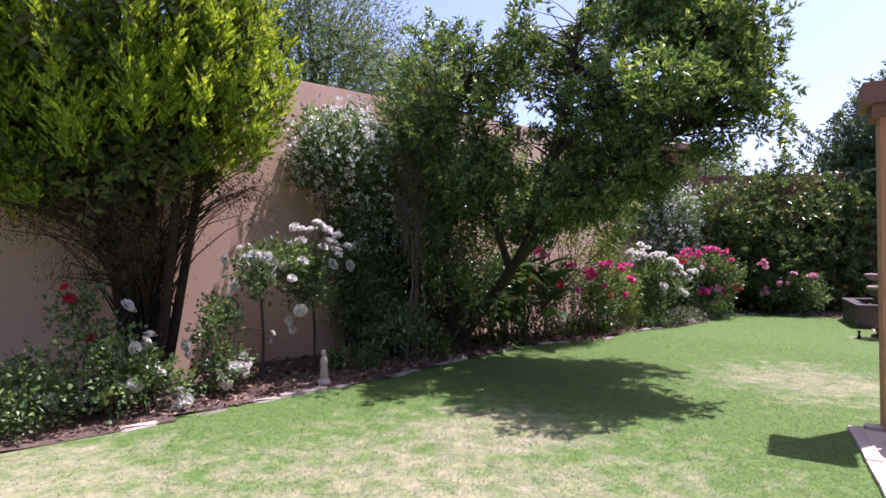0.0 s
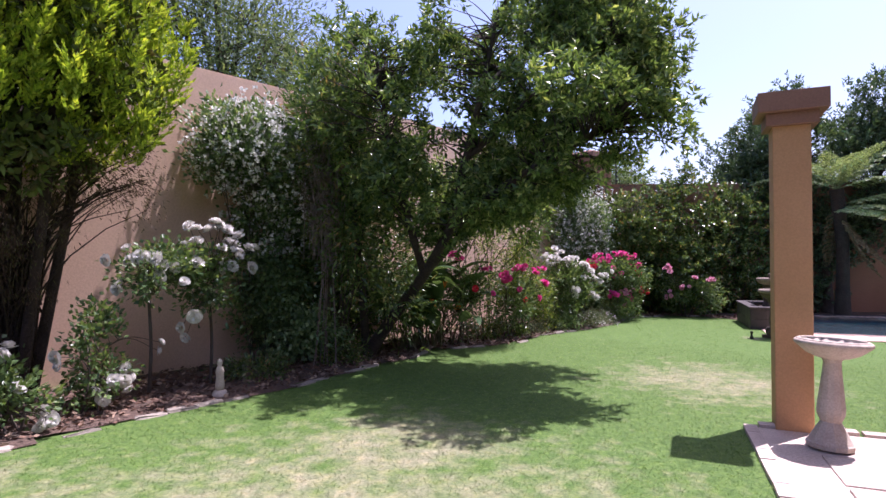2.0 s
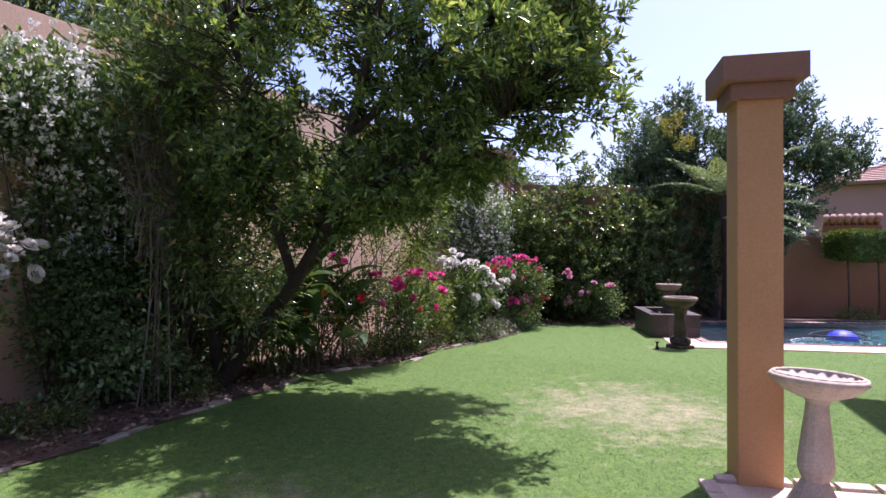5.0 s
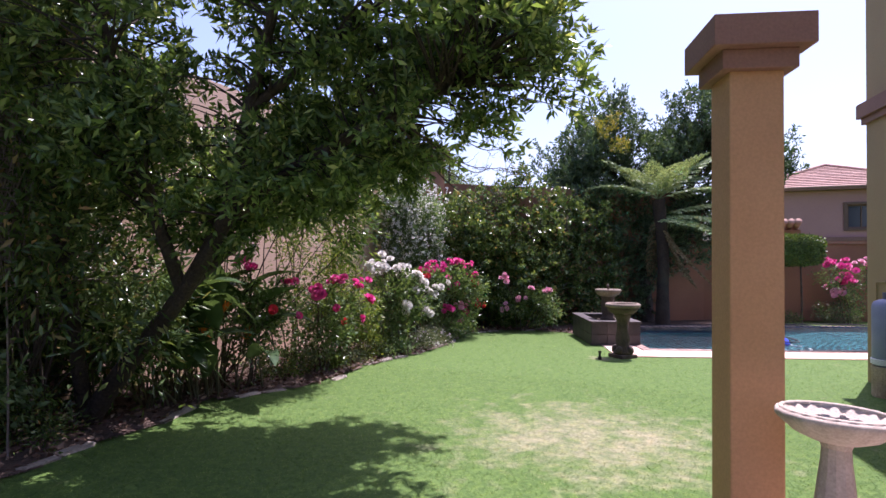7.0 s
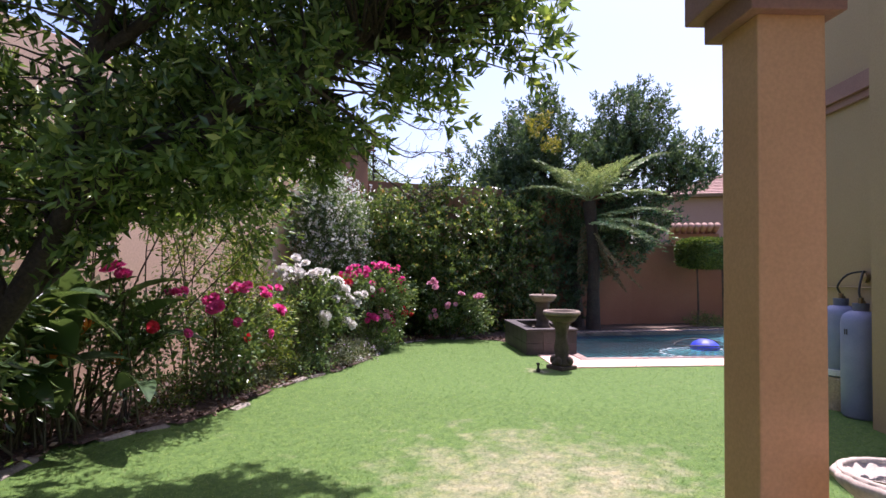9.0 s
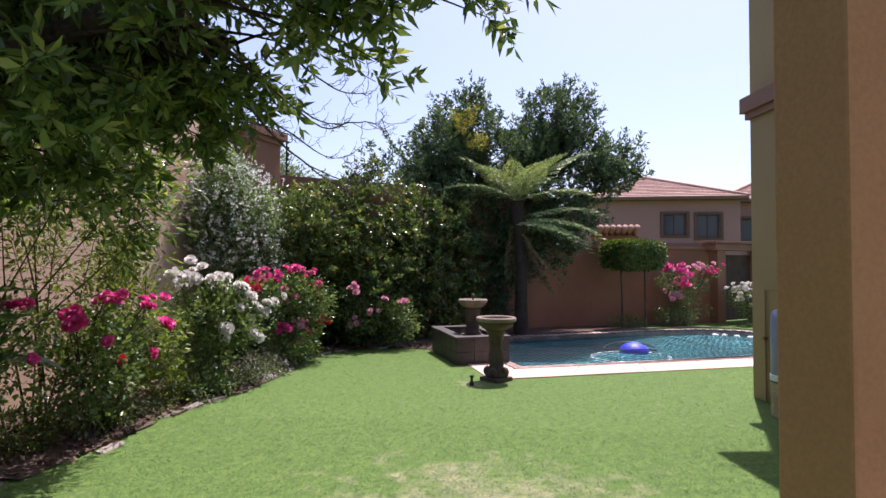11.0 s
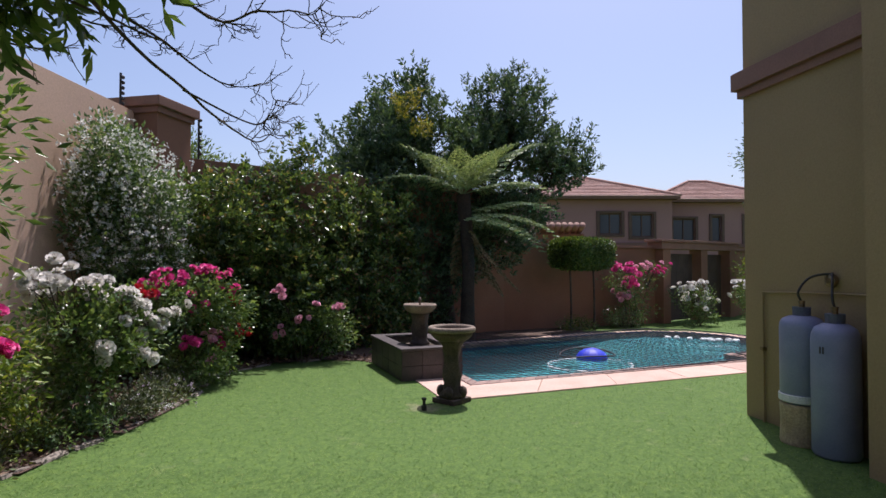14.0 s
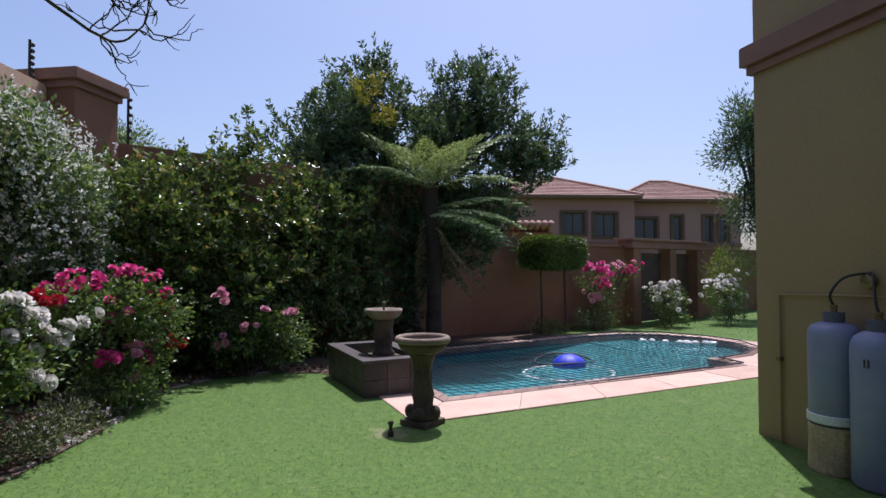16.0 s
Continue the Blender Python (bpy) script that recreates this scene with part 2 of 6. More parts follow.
M_CURTAIN = surface("pale_curtain", (0.45, 0.42, 0.42), (0.6, 0.57, 0.56), 2, 40, 0.9, 0.2)
M_ROOM = surface("dim_room_wall", (0.10, 0.09, 0.09), (0.14, 0.12, 0.12), 1, 20, 0.9, 0.1)


def water():
    m, n, l, b = material("pool_water", 0.03)
    b.inputs["Base Color"].default_value = (0.55, 0.88, 0.9, 1)
    b.inputs["Transmission Weight"].default_value = 1.0
    b.inputs["IOR"].default_value = 1.33
    w = noise_tex(n, l, 3.5, 3)
    bump(n, l, b, w.outputs["Fac"], 0.35, 0.03)
    return m


def dark_glass():
    """Panes of curtained rooms far off: dark, with a sheen."""
    m, n, l, b = material("far_window_glass", 0.12)
    b.inputs["Base Color"].default_value = (0.04, 0.045, 0.065, 1)
    return m


def turf(name, blade):
    """Lawn: fresh green with straw-dry drifts, drier by the patio."""
    m, n, l, b = material(name, 0.6 if blade else 0.9)
    tc = n.new("ShaderNodeTexCoord")
    big, mid, fine = noise_tex(n, l, 0.9, 4), noise_tex(n, l, 4.5, 5), noise_tex(n, l, 45, 5)
    green = ramp(n, [(0.28, (0.050, 0.098, 0.022)), (0.5, (0.072, 0.135, 0.028)), (0.75, (0.110, 0.180, 0.040))] if not blade else [(0.1, (0.078, 0.160, 0.028)), (0.5, (0.108, 0.208, 0.036)), (0.85, (0.175, 0.275, 0.060))])
    straw = ramp(n, [(0.3, (0.21, 0.20, 0.125)), (0.7, (0.35, 0.31, 0.215))])
    if blade:
        geo = n.new("ShaderNodeNewGeometry")
        l.new(geo.outputs["Random Per Island"], green.inputs["Fac"])
        l.new(geo.outputs["Random Per Island"], straw.inputs["Fac"])
    else:
        l.new(fine.outputs["Fac"], green.inputs["Fac"])
        l.new(fine.outputs["Fac"], straw.inputs["Fac"])
    # dry drifts round worn places
    dry = None
    for (px, py), rad in ((xy(1.9, 2.3), 3.4), (xy(3.4, 3.3), 1.6), (xy(7.6, 2.2), 1.9), (xy(12.1, 2.75), 0.35), (xy(0.2, 4.5), 2.0)):
        vm = n.new("ShaderNodeVectorMath")
        vm.operation = "DISTANCE"
        l.new(tc.outputs["Object"], vm.inputs[0])
        vm.inputs[1].default_value = (px, py, gz(px, py))
        mr = n.new("ShaderNodeMapRange")
        mr.inputs["From Min"].default_value, mr.inputs["From Max"].default_value = 0.25 * rad, rad
        mr.inputs["To Min"].default_value, mr.inputs["To Max"].default_value = 1.0, 0.0
        l.new(vm.outputs["Value"], mr.inputs["Value"])
        if dry is None:
            dry = mr.outputs[0]
        else:
            mx = n.new("ShaderNodeMath")
            mx.operation = "MAXIMUM"
            l.new(dry, mx.inputs[0])
            l.new(mr.outputs[0], mx.inputs[1])
            dry = mx.outputs[0]
    a1 = n.new("ShaderNodeMath")
    a1.operation = "MULTIPLY_ADD"
    l.new(dry, a1.inputs[0])
    a1.inputs[1].default_value = 0.42
    l.new(mid.outputs["Fac"], a1.inputs[2])
    a2 = n.new("ShaderNodeMath")
    a2.operation = "MULTIPLY_ADD"
    l.new(big.outputs["Fac"], a2.inputs[0])
    a2.inputs[1].default_value = 0.30
    l.new(a1.outputs[0], a2.inputs[2])
    cut = n.new("ShaderNodeMapRange")
    cut.inputs["From Min"].default_value, cut.inputs["From Max"].default_value = 0.80, 1.2
    cut.inputs["To Min"].default_value, cut.inputs["To Max"].default_value = 0.02, 0.80
    l.new(a2.outputs[0], cut.inputs["Value"])
    share = cut.outputs[0]
    if blade:
        # one blade in six is dead, everywhere
        dead = n.new("ShaderNodeMapRange")
        dead.inputs["From Min"].default_value, dead.inputs["From Max"].default_value = 0.80, 0.90
        dead.inputs["To Min"].default_value, dead.inputs["To Max"].default_value = 0.0, 0.4
        l.new(geo.outputs["Random Per Island"], dead.inputs["Value"])
        both = n.new("ShaderNodeMath")
        both.operation = "MAXIMUM"
        l.new(share, both.inputs[0])
        l.new(dead.outputs[0], both.inputs[1])
        share = both.outputs[0]
    c = mix(n, l, share, green.outputs["Color"], straw.outputs["Color"])
    # tufts: lighter and darker, yellower and bluer patches a hand wide
    b.inputs["Specular IOR Level"].default_value = 0.25
    tuft = noise_tex(n, l, 14, 4)
    tint = ramp(n, [(0.34, (0.78, 0.83, 0.80)), (0.5, (1.0, 1.0, 0.98)), (0.66, (1.20, 1.14, 1.02))])
    l.new(tuft.outputs["Fac"], tint.inputs["Fac"])
    c = mix(n, l, 1.0, c, tint.outputs["Color"], "MULTIPLY")
    l.new(c, b.inputs["Base Color"])
    if blade:
        tr = n.new("ShaderNodeBsdfTranslucent")
        l.new(c, tr.inputs["Color"])
        ms = n.new("ShaderNodeMixShader")
        ms.inputs[0].default_value = 0.5
        l.new(b.outputs[0], ms.inputs[1])
        l.new(tr.outputs[0], ms.inputs[2])
        l.new(ms.outputs[0], n["Material Output"].inputs["Surface"])
    else:
        bump(n, l, b, fine.outputs["Fac"], 0.3, 0.01)
    return m


M_FARGLASS = dark_glass()
M_WATER, M_TURF, M_BLADE = water(), turf("lawn_turf", False), turf("grass_blade", True)


# ---- mesh tools ----
def mesh_ob(name, verts, faces, mat, parent=None, smooth=False):
    me = bpy.data.meshes.new(name)
    me.from_pydata([tuple(v) for v in verts], [], faces)
    me.materials.append(mat)
    if smooth:
        me.shade_smooth()
    ob = new(name, me)
    ob.parent = parent
    return ob


def tri_mesh(name, V, F, mat, parent=None, smooth=False):
    """Large mesh from arrays: V (n, 3), F (m, 3)."""
    V, F = np.asarray(V, np.float32), np.asarray(F, np.int32)
    me = bpy.data.meshes.new(name)
    me.vertices.add(len(V))
    me.vertices.foreach_set("co", V.ravel())
    me.loops.add(F.size)
    me.loops.foreach_set("vertex_index", F.ravel())
    me.polygons.add(len(F))
    me.polygons.foreach_set("loop_start", np.arange(0, F.size, 3, dtype=np.int32))
    me.update(calc_edges=True)
    me.materials.append(mat)
    if smooth:
        me.shade_smooth()
    ob = new(name, me)
    ob.parent = parent
    return ob


def bm_ob(name, bm, mat, parent=None, smooth=False):
    bmesh.ops.recalc_face_normals(bm, faces=bm.faces)
    me = bpy.data.meshes.new(name)
    bm.to_mesh(me)
    bm.free()
    me.materials.append(mat)
    if smooth:
        me.shade_smooth()
    ob = new(name, me)
    ob.parent = parent
    return ob


def box_bm(size, centre=(0, 0, 0), bevel=0.0, bm=None, turn=0.0):
    bm = bm or bmesh.new()
    m = Matrix.Translation(centre) @ Matrix.Rotation(turn, 4, "Z") @ Matrix.Diagonal((*size, 1))
    made = bmesh.ops.create_cube(bm, size=1.0, matrix=m)
    if bevel:
        edges = list({e for v in made["verts"] for e in v.link_edges})
        bmesh.ops.bevel(bm, geom=edges, offset=bevel, segments=2, affect="EDGES", profile=0.6)
    return bm


def prism(name, pts, z0, z1, mat, parent=None, bevel=0.0):
    """Upright prism on world plan points; z0 and z1 may be functions of (x, y)."""
    f0 = z0 if callable(z0) else (lambda x, y: z0)
    f1 = z1 if callable(z1) else (lambda x, y: z1)
    bm = bmesh.new()
    lo = [bm.verts.new((x, y, f0(x, y))) for x, y in pts]
    hi = [bm.verts.new((x, y, f1(x, y))) for x, y in pts]
    n = len(pts)
    bm.faces.new(lo[::-1])
    top = bm.faces.new(hi)
    for i in range(n):
        bm.faces.new((lo[i], lo[(i + 1) % n], hi[(i + 1) % n], hi[i]))
    if bevel:
        bmesh.ops.bevel(bm, geom=list(top.edges), offset=bevel, segments=2, affect="EDGES")
    return bm_ob(name, bm, mat, parent)


def lathe_bm(profile, segs=24, bm=None, wave=None, centre=(0, 0, 0), caps=True):
    """Turned shape from (radius, z) pairs; wave(angle, i) scales the radius."""
    bm = bm or bmesh.new()
    rings = []
    for i, (r, z) in enumerate(profile):
        ring = []
        for k in range(segs):
            an = 2 * math.pi * k / segs
            rr = r * (wave(an, i) if wave else 1)
            ring.append(bm.verts.new((centre[0] + rr * math.cos(an), centre[1] + rr * math.sin(an), centre[2] + z)))
        rings.append(ring)
    for a, b in zip(rings, rings[1:]):
        for k in range(segs):
            bm.faces.new((a[k], a[(k + 1) % segs], b[(k + 1) % segs], b[k]))
    if caps:
        bm.faces.new(rings[0][::-1])
        bm.faces.new(rings[-1])
    return bm


def empty(name, place, turn=0.0):
    e = new(name)
    e.empty_display_size = 0.2
    e.matrix_basis = Matrix.Translation(place) @ Matrix.Rotation(turn, 4, "Z")
    return e


class Tubes:
    """Collects bent tapering tubes into one mesh."""

    def __init__(self):
        self.V, self.F, self.n = [], [], 0

    def add(self, pts, radii, sides=5):
        P = np.asarray([tuple(p) for p in pts], float)
        R = np.asarray(radii, float)
        T = np.gradient(P, axis=0)
        T /= np.linalg.norm(T, axis=1)[:, None] + 1e-9
        ref = np.array([0.31, 0.17, 0.93]) if abs(T[0][2]) < 0.8 else np.array([0.93, 0.31, 0.17])
        A = np.cross(T, ref)
        A /= np.linalg.norm(A, axis=1)[:, None] + 1e-9
        B = np.cross(T, A)
        an = np.arange(sides) * 2 * math.pi / sides
        ring = P[:, None] + R[:, None, None] * (np.cos(an)[None, :, None] * A[:, None] + np.sin(an)[None, :, None] * B[:, None])
        k = len(P)
        self.V.append(ring.reshape(-1, 3))
        i, j = np.meshgrid(np.arange(k - 1), np.arange(sides), indexing="ij")
        a, b = i * sides + j, i * sides + (j + 1) % sides
        c, d = b + sides, a + sides
        F = np.concatenate([np.stack([a, b, c], -1).reshape(-1, 3), np.stack([a, c, d], -1).reshape(-1, 3)])
        self.F.append(F + self.n)
        self.n += k * sides

    def make(self, name, mat, parent=None, base=(0, 0, 0)):
        return tri_mesh(name, np.concatenate(self.V) - np.asarray(tuple(base)), np.concatenate(self.F), mat, parent, True)


def curve_pts(p0, p1, p2, n=7):
    t = np.linspace(0, 1, n)[:, None]
    p0, p1, p2 = (np.asarray(tuple(p), float) for p in (p0, p1, p2))
    return (1 - t) ** 2 * p0 + 2 * t * (1 - t) * p1 + t ** 2 * p2


def smooth_path(pts, n=6):
    """Catmull-Rom through (x, y, z, r) rows."""
    P = np.asarray(pts, float)
    P = np.vstack([2 * P[0] - P[1], P, 2 * P[-1] - P[-2]])
    out = []
    for i in range(1, len(P) - 2):
        for t in np.linspace(0, 1, n, endpoint=False):
            a, b, c, d = P[i - 1:i + 3]
            out.append(0.5 * (2 * b + (c - a) * t + (2 * a - 5 * b + 4 * c - d) * t * t + (3 * b - a - 3 * c + d) * t ** 3))
    out.append(P[-2])
    return np.array(out)


def unit(V):
    return V / (np.linalg.norm(V, axis=-1, keepdims=True) + 1e-9)


def leaves(name, P, D, length, width, mat, parent=None, base=(0, 0, 0), rng=None, fold=0.25, jitter=0.35):
    """One mesh of folded leaves at P pointing along D."""
    rng = rng or np.random.default_rng(1)
    n = len(P)
    D = unit(D)
    S = unit(np.cross(D, unit(rng.normal(size=(n, 3)))))
    N = np.cross(S, D)
    L = length * (1 + jitter * rng.uniform(-1, 1, (n, 1)))
    W = width * (1 + jitter * rng.uniform(-1, 1, (n, 1))) * 0.5
    mid = P + D * L * 0.45 + N * W * fold * 2
    V = np.stack([P, mid + S * W, P + D * L, mid - S * W], 1).reshape(-1, 3) - np.asarray(tuple(base))
    i = np.arange(n)[:, None] * 4
    F = np.concatenate([i + np.array([[0, 1, 2]]), i + np.array([[0, 2, 3]])])
    return tri_mesh(name, V, F, mat, parent)


def blob_points(rng, blobs, total, shell=0.45):
    """Points spread through ellipsoids, denser towards the outside."""
    vol = np.array([b[3] * b[4] * b[5] for b in blobs]) ** 0.75
    out = []
    for bl, k in zip(blobs, np.maximum(3, (vol / vol.sum() * total)).astype(int)):
        d = unit(rng.normal(size=(k, 3)))
        r = rng.uniform(shell, 1, (k, 1)) ** 0.6
        r *= 1 + 0.16 * rng.normal(size=(k, 1))
        q = d * r * np.array(bl[3:6])
        q[:, :2] = q[:, :1] * np.array(UA) + q[:, 1:2] * np.array(UB)
        out.append(np.array(bl[:3]) + q)
    return np.concatenate(out)


def crown(parent, base, limbs, blobs, clumps, per, spread, length, width, mat, barkmat, seed, droop=0.0, twig=0.006, up=0.15, part="leaves", shell=0.45, far=False, gaps=None, stretch=1.0, shoots=None):
    """Trunk and limbs, twigs out to the clumps, and the leaves round them."""
    rng = np.random.default_rng(seed)
    T = Tubes()
    nodes = []
    for limb in limbs:
        S = smooth_path(limb, 4 if far else 6)
        T.add(S[:, :3], S[:, 3], 5 if far else 8)
        nodes.append(S)
    nodes = np.concatenate(nodes)
    C = blob_points(rng, blobs, clumps, shell)
    if gaps is not None:
        C = C[np.array([noise.noise(Vector(c) * 1.7) > gaps for c in C])]
    for c in C:
        d = np.linalg.norm(nodes[:, :3] - c, axis=1) + 0.6 * (nodes[:, 2] > c[2] + 0.2)
        k = rng.choice(np.argsort(d)[:4])
        s = nodes[k, :3]
        m = (s + c) / 2 + np.array([0, 0, 0.12 - droop * 0.2]) * np.linalg.norm(c - s) + rng.normal(0, 0.04, 3)
        r0 = min(nodes[k, 3] * 0.6, twig * 2.4)
        k = 3 if far else 5
        T.add(curve_pts(s, m, c, k), np.linspace(r0, twig * 0.45, k), 3)
    if shoots:
        mid = np.mean(np.array([b[:3] for b in blobs]), 0)
        each, reach, count, splay, wild = shoots
        out = unit(C - mid) * 0.7 + np.array([0, 0, up - droop])
        ob = sprigs(part, C, out, each, reach, count, length, width, mat, parent, base, rng, None if far else T, splay, 0.55, wild)
        T.make("branches", barkmat, parent, base)
        return ob
    T.make("branches", barkmat, parent, base)
    q = np.repeat(C, per, 0) + rng.normal(0, spread, (len(C) * per, 3)) * np.array([1, 1, stretch])
    mid = np.mean(np.array([b[:3] for b in blobs]), 0)
    D = unit(q - np.repeat(C, per, 0)) * 0.8 + unit(q - mid) * 0.5 + rng.normal(0, 0.45, q.shape) + np.array([0, 0, up - droop])
    return leaves(part, q, D, length, width, mat, parent, base, rng)


def sprigs(name, C, D, per, reach, count, length, width, mat, parent, base, rng, twigs=None, splay=0.8, tip=0.55, wild=0.6):
    """Short leafy shoots: from each clump C a few shoots grow along D, with leaves in whorls that crowd towards the tip."""
    n = len(C)
    A = unit(np.repeat(D, per, 0) + rng.normal(0, wild, (n * per, 3)))
    L = reach * rng.uniform(0.6, 1.3, (n * per, 1))
    S = np.repeat(C, per, 0) + rng.normal(0, reach * 0.25, (n * per, 3))
    if twigs is not None:
        for p, q in zip(S[::2], (S + A * L)[::2]):
            twigs.add([p, q], [0.0028, 0.001], 3)
    k = n * per
    f = 1 - (1 - tip) * 2 * rng.random((k, count, 1)) ** 1.3 if tip < 1 else np.ones((k, count, 1))
    an = (np.arange(count) * 2.4)[None, :, None] + rng.uniform(0, 6.28, (k, 1, 1))
    U = unit(np.cross(A, unit(rng.normal(size=A.shape))))
    W = np.cross(A, U)
    out = np.cos(an) * U[:, None] + np.sin(an) * W[:, None]
    P = (S[:, None] + A[:, None] * L[:, None] * np.maximum(f, 0.05)).reshape(-1, 3)
    Dl = (A[:, None] * (1.0 - 0.5 * splay) + out * splay + rng.normal(0, 0.18, out.shape)).reshape(-1, 3)
    return leaves(name, P, Dl, length, width, mat, parent, base, rng)


def limb(*rows):
    """Rows (a, b, height over ground, radius) to world rows."""
    return [(*at(a, b, h), r) for a, b, h, r in rows]


def blob(a, b, h, ra, rb=None, rz=None):
    return (*at(a, b, h), ra, rb or ra, rz or ra)


# ---- ground, lawn, beds ----
POOL_IN = [pool(s, t) for s, t in ((0.85, 0.92), (6.45, 1.15), (6.5, 1.75), (7.5, 1.85), (8.35, 2.25), (8.85, 3.0), (8.9, 3.9), (8.5, 4.75), (7.75, 5.25), (6.7, 5.3), (0.95, 4.55))]
POOL_OUT = [pool(s, t) for s, t in ((0.0, 0.0), (6.6, 0.22), (7.1, 0.75), (8.1, 1.0), (9.0, 1.55), (9.6, 2.7), (9.6, 4.1), (9.1, 5.3), (8.1, 5.85), (6.7, 5.85), (0.3, 5.0))]
EDGE = [(-6, 5.3), (0.3, 5.48), (1.4, 5.48), (2.3, 5.6), (3.14, 5.62), (4.0, 5.66), (5.2, 5.85), (6.2, 5.95), (7.0, 6.2), (7.6, 6.0), (8.2, 5.68), (8.9, 5.66), (9.7, 5.85), (10.4, 5.75), (11.2, 5.62),
        (12.2, 5.62), (12.9, 5.72), (13.7, 5.95), (14.4, 5.85), (15.0, 5.4), (15.5, 4.7), (15.5, 4.0), (15.2, 3.75)]
BED = EDGE + [(15.5, 3.65), pool(0.3, 5.05), pool(6.4, 5.95), (20.9, -1.0), (21.5, -1.6), (24.2, -4.0), (19.6, 2.6), (15.7, 7.15), (15.0, 7.5), (-6, 7.5)]


def ground_sheet():
    bm = bmesh.new()
    outer = [(-150, -150), (200, -150), (200, 200), (-150, 200)]
    cx = sum(p[0] for p in POOL_IN) / len(POOL_IN), sum(p[1] for p in POOL_IN) / len(POOL_IN)
    hole = [xy(*(c + (p - c) * 1.03 for p, c in zip(pt, cx))) for pt in POOL_IN]
    for loop in (outer, hole):
        vs = [bm.verts.new((x, y, gz(x, y))) for x, y in loop]
        for i in range(len(vs)):
            bm.edges.new((vs[i], vs[(i + 1) % len(vs)]))
    bmesh.ops.triangle_fill(bm, use_beauty=True, edges=bm.edges[:])
    for f in bm.faces:
        if f.normal.z < 0:
            f.normal_flip()
    return tagged(bm_ob("ground", bm, M_TURF), "green lawn with straw-dry worn patches", "lawn", kind="structure")


ground_sheet()


def grass():
    rng = np.random.default_rng(5)
    pts, size = [], []
    for (a0, a1, b0, b1), n, s in (((1.0, 7.0, -0.8, 6.4), 118000, 1.0), ((7.0, 10.0, -1.5, 6.2), 66000, 0.95), ((10.0, 16.0, -2.5, 6.2), 50000, 1.15), ((16, 27, -9, -0.5), 13000, 2.2), ((-2, 1.0, -1, 5.6), 12000, 1.2)):
        pts.append(np.stack([rng.uniform(a0, a1, n), rng.uniform(b0, b1, n)], -1))
        size.append(np.full(n, s))
    P, S = np.concatenate(pts), np.concatenate(size)
    keep = ~inside(P, BED) & ~inside(P, POOL_OUT) & ~inside(P, PATIO) & ~inside(P, HOUSE) & ~inside(P, BASIN)
    P, S = P[keep], S[keep]
    X = P[:, 0] * UA[0] + P[:, 1] * UB[0]
    Y = P[:, 0] * UA[1] + P[:, 1] * UB[1]
    Z = gz(X, Y)
    n = len(P)
    an = rng.uniform(0, 2 * math.pi, n)
    lean = rng.normal(0, 0.026, (n, 2))
    h = rng.uniform(0.008, 0.022, n) * S
    w = rng.uniform(0.0016, 0.0030, n) * S
    base = np.stack([X, Y, Z - 0.002], -1)
    side = np.stack([np.cos(an) * w, np.sin(an) * w, np.zeros(n)], -1)
    tip = base + np.stack([lean[:, 0], lean[:, 1], h], -1)
    V = np.stack([base - side, base + side, tip], 1).reshape(-1, 3)
    F = np.arange(3 * n).reshape(-1, 3)
    tagged(tri_mesh("grass", V, F, M_BLADE), "short mown lawn grass, green and straw-coloured", "grass", kind="stuff")


def soil_bed():
    step = 0.16
    A, B = np.meshgrid(np.arange(-6, 25, step), np.arange(-4.5, 7.6, step), indexing="ij")
    C = np.stack([A.ravel() + step / 2, B.ravel() + step / 2], -1)
    ok = inside(C, BED).reshape(A.shape)
    verts, faces, index = [], [], {}

    def vert(i, j):
        if (i, j) not in index:
            a, b = -6 + i * step, -4.5 + j * step
            x, y = xy(a, b)
            z = gz(x, y) + 0.018 + 0.022 * noise.noise((a * 2.3, b * 2.3, 0)) + 0.012 * noise.noise((a * 7, b * 7, 3))
            index[(i, j)] = len(verts)
            verts.append((x, y, z))
        return index[(i, j)]

    for i, j in zip(*np.nonzero(ok)):
        faces.append((vert(i, j), vert(i + 1, j), vert(i + 1, j + 1), vert(i, j + 1)))
    ob = mesh_ob("flower_bed", verts, faces, M_SOIL, smooth=True)
    tagged(ob, "dark mulched soil of the flower bed", "flower bed", kind="structure")
    rng = np.random.default_rng(8)
    P = np.stack([rng.uniform(-1, 16, 60000), rng.uniform(3.6, 7.5, 60000)], -1)
    P = P[inside(P, BED)][:9000]
    X, Y = P[:, 0] * UA[0] + P[:, 1] * UB[0], P[:, 0] * UA[1] + P[:, 1] * UB[1]
    Q = np.stack([X, Y, gz(X, Y) + rng.uniform(0.015, 0.05, len(P))], -1)
    D = np.stack([rng.normal(size=len(P)), rng.normal(size=len(P)), rng.normal(0, 0.25, len(P))], -1)
    chips = leaves("bark_mulch", Q, D, 0.07, 0.035, M_CHIP, ob, rng=rng, fold=0.1)
    chips["kind"] = "stuff"
    return ob


PATIO = [(5.83, 1.30), (4.27, 0.73), (2.6, 0.1), (3.6, -1.8), (6.9, -1.2), (6.4, -0.15)]
# the house stands at a small angle to the boundary wall
HAN = radians(10)
HD, HN = (-math.cos(HAN), -math.sin(HAN)), (math.sin(HAN), -math.cos(HAN))


def hs(s, t):
    """Plan place from the house's corner: s along its garden wall, t into the house (negative: out)."""
    return (11.88 + s * HD[0] + t * HN[0], -0.90 + s * HD[1] + t * HN[1])


HOUSE = [hs(0, 0), hs(13, 0), hs(13, 7), hs(0, 7)]
FB0 = pool(-0.12, 1.38)


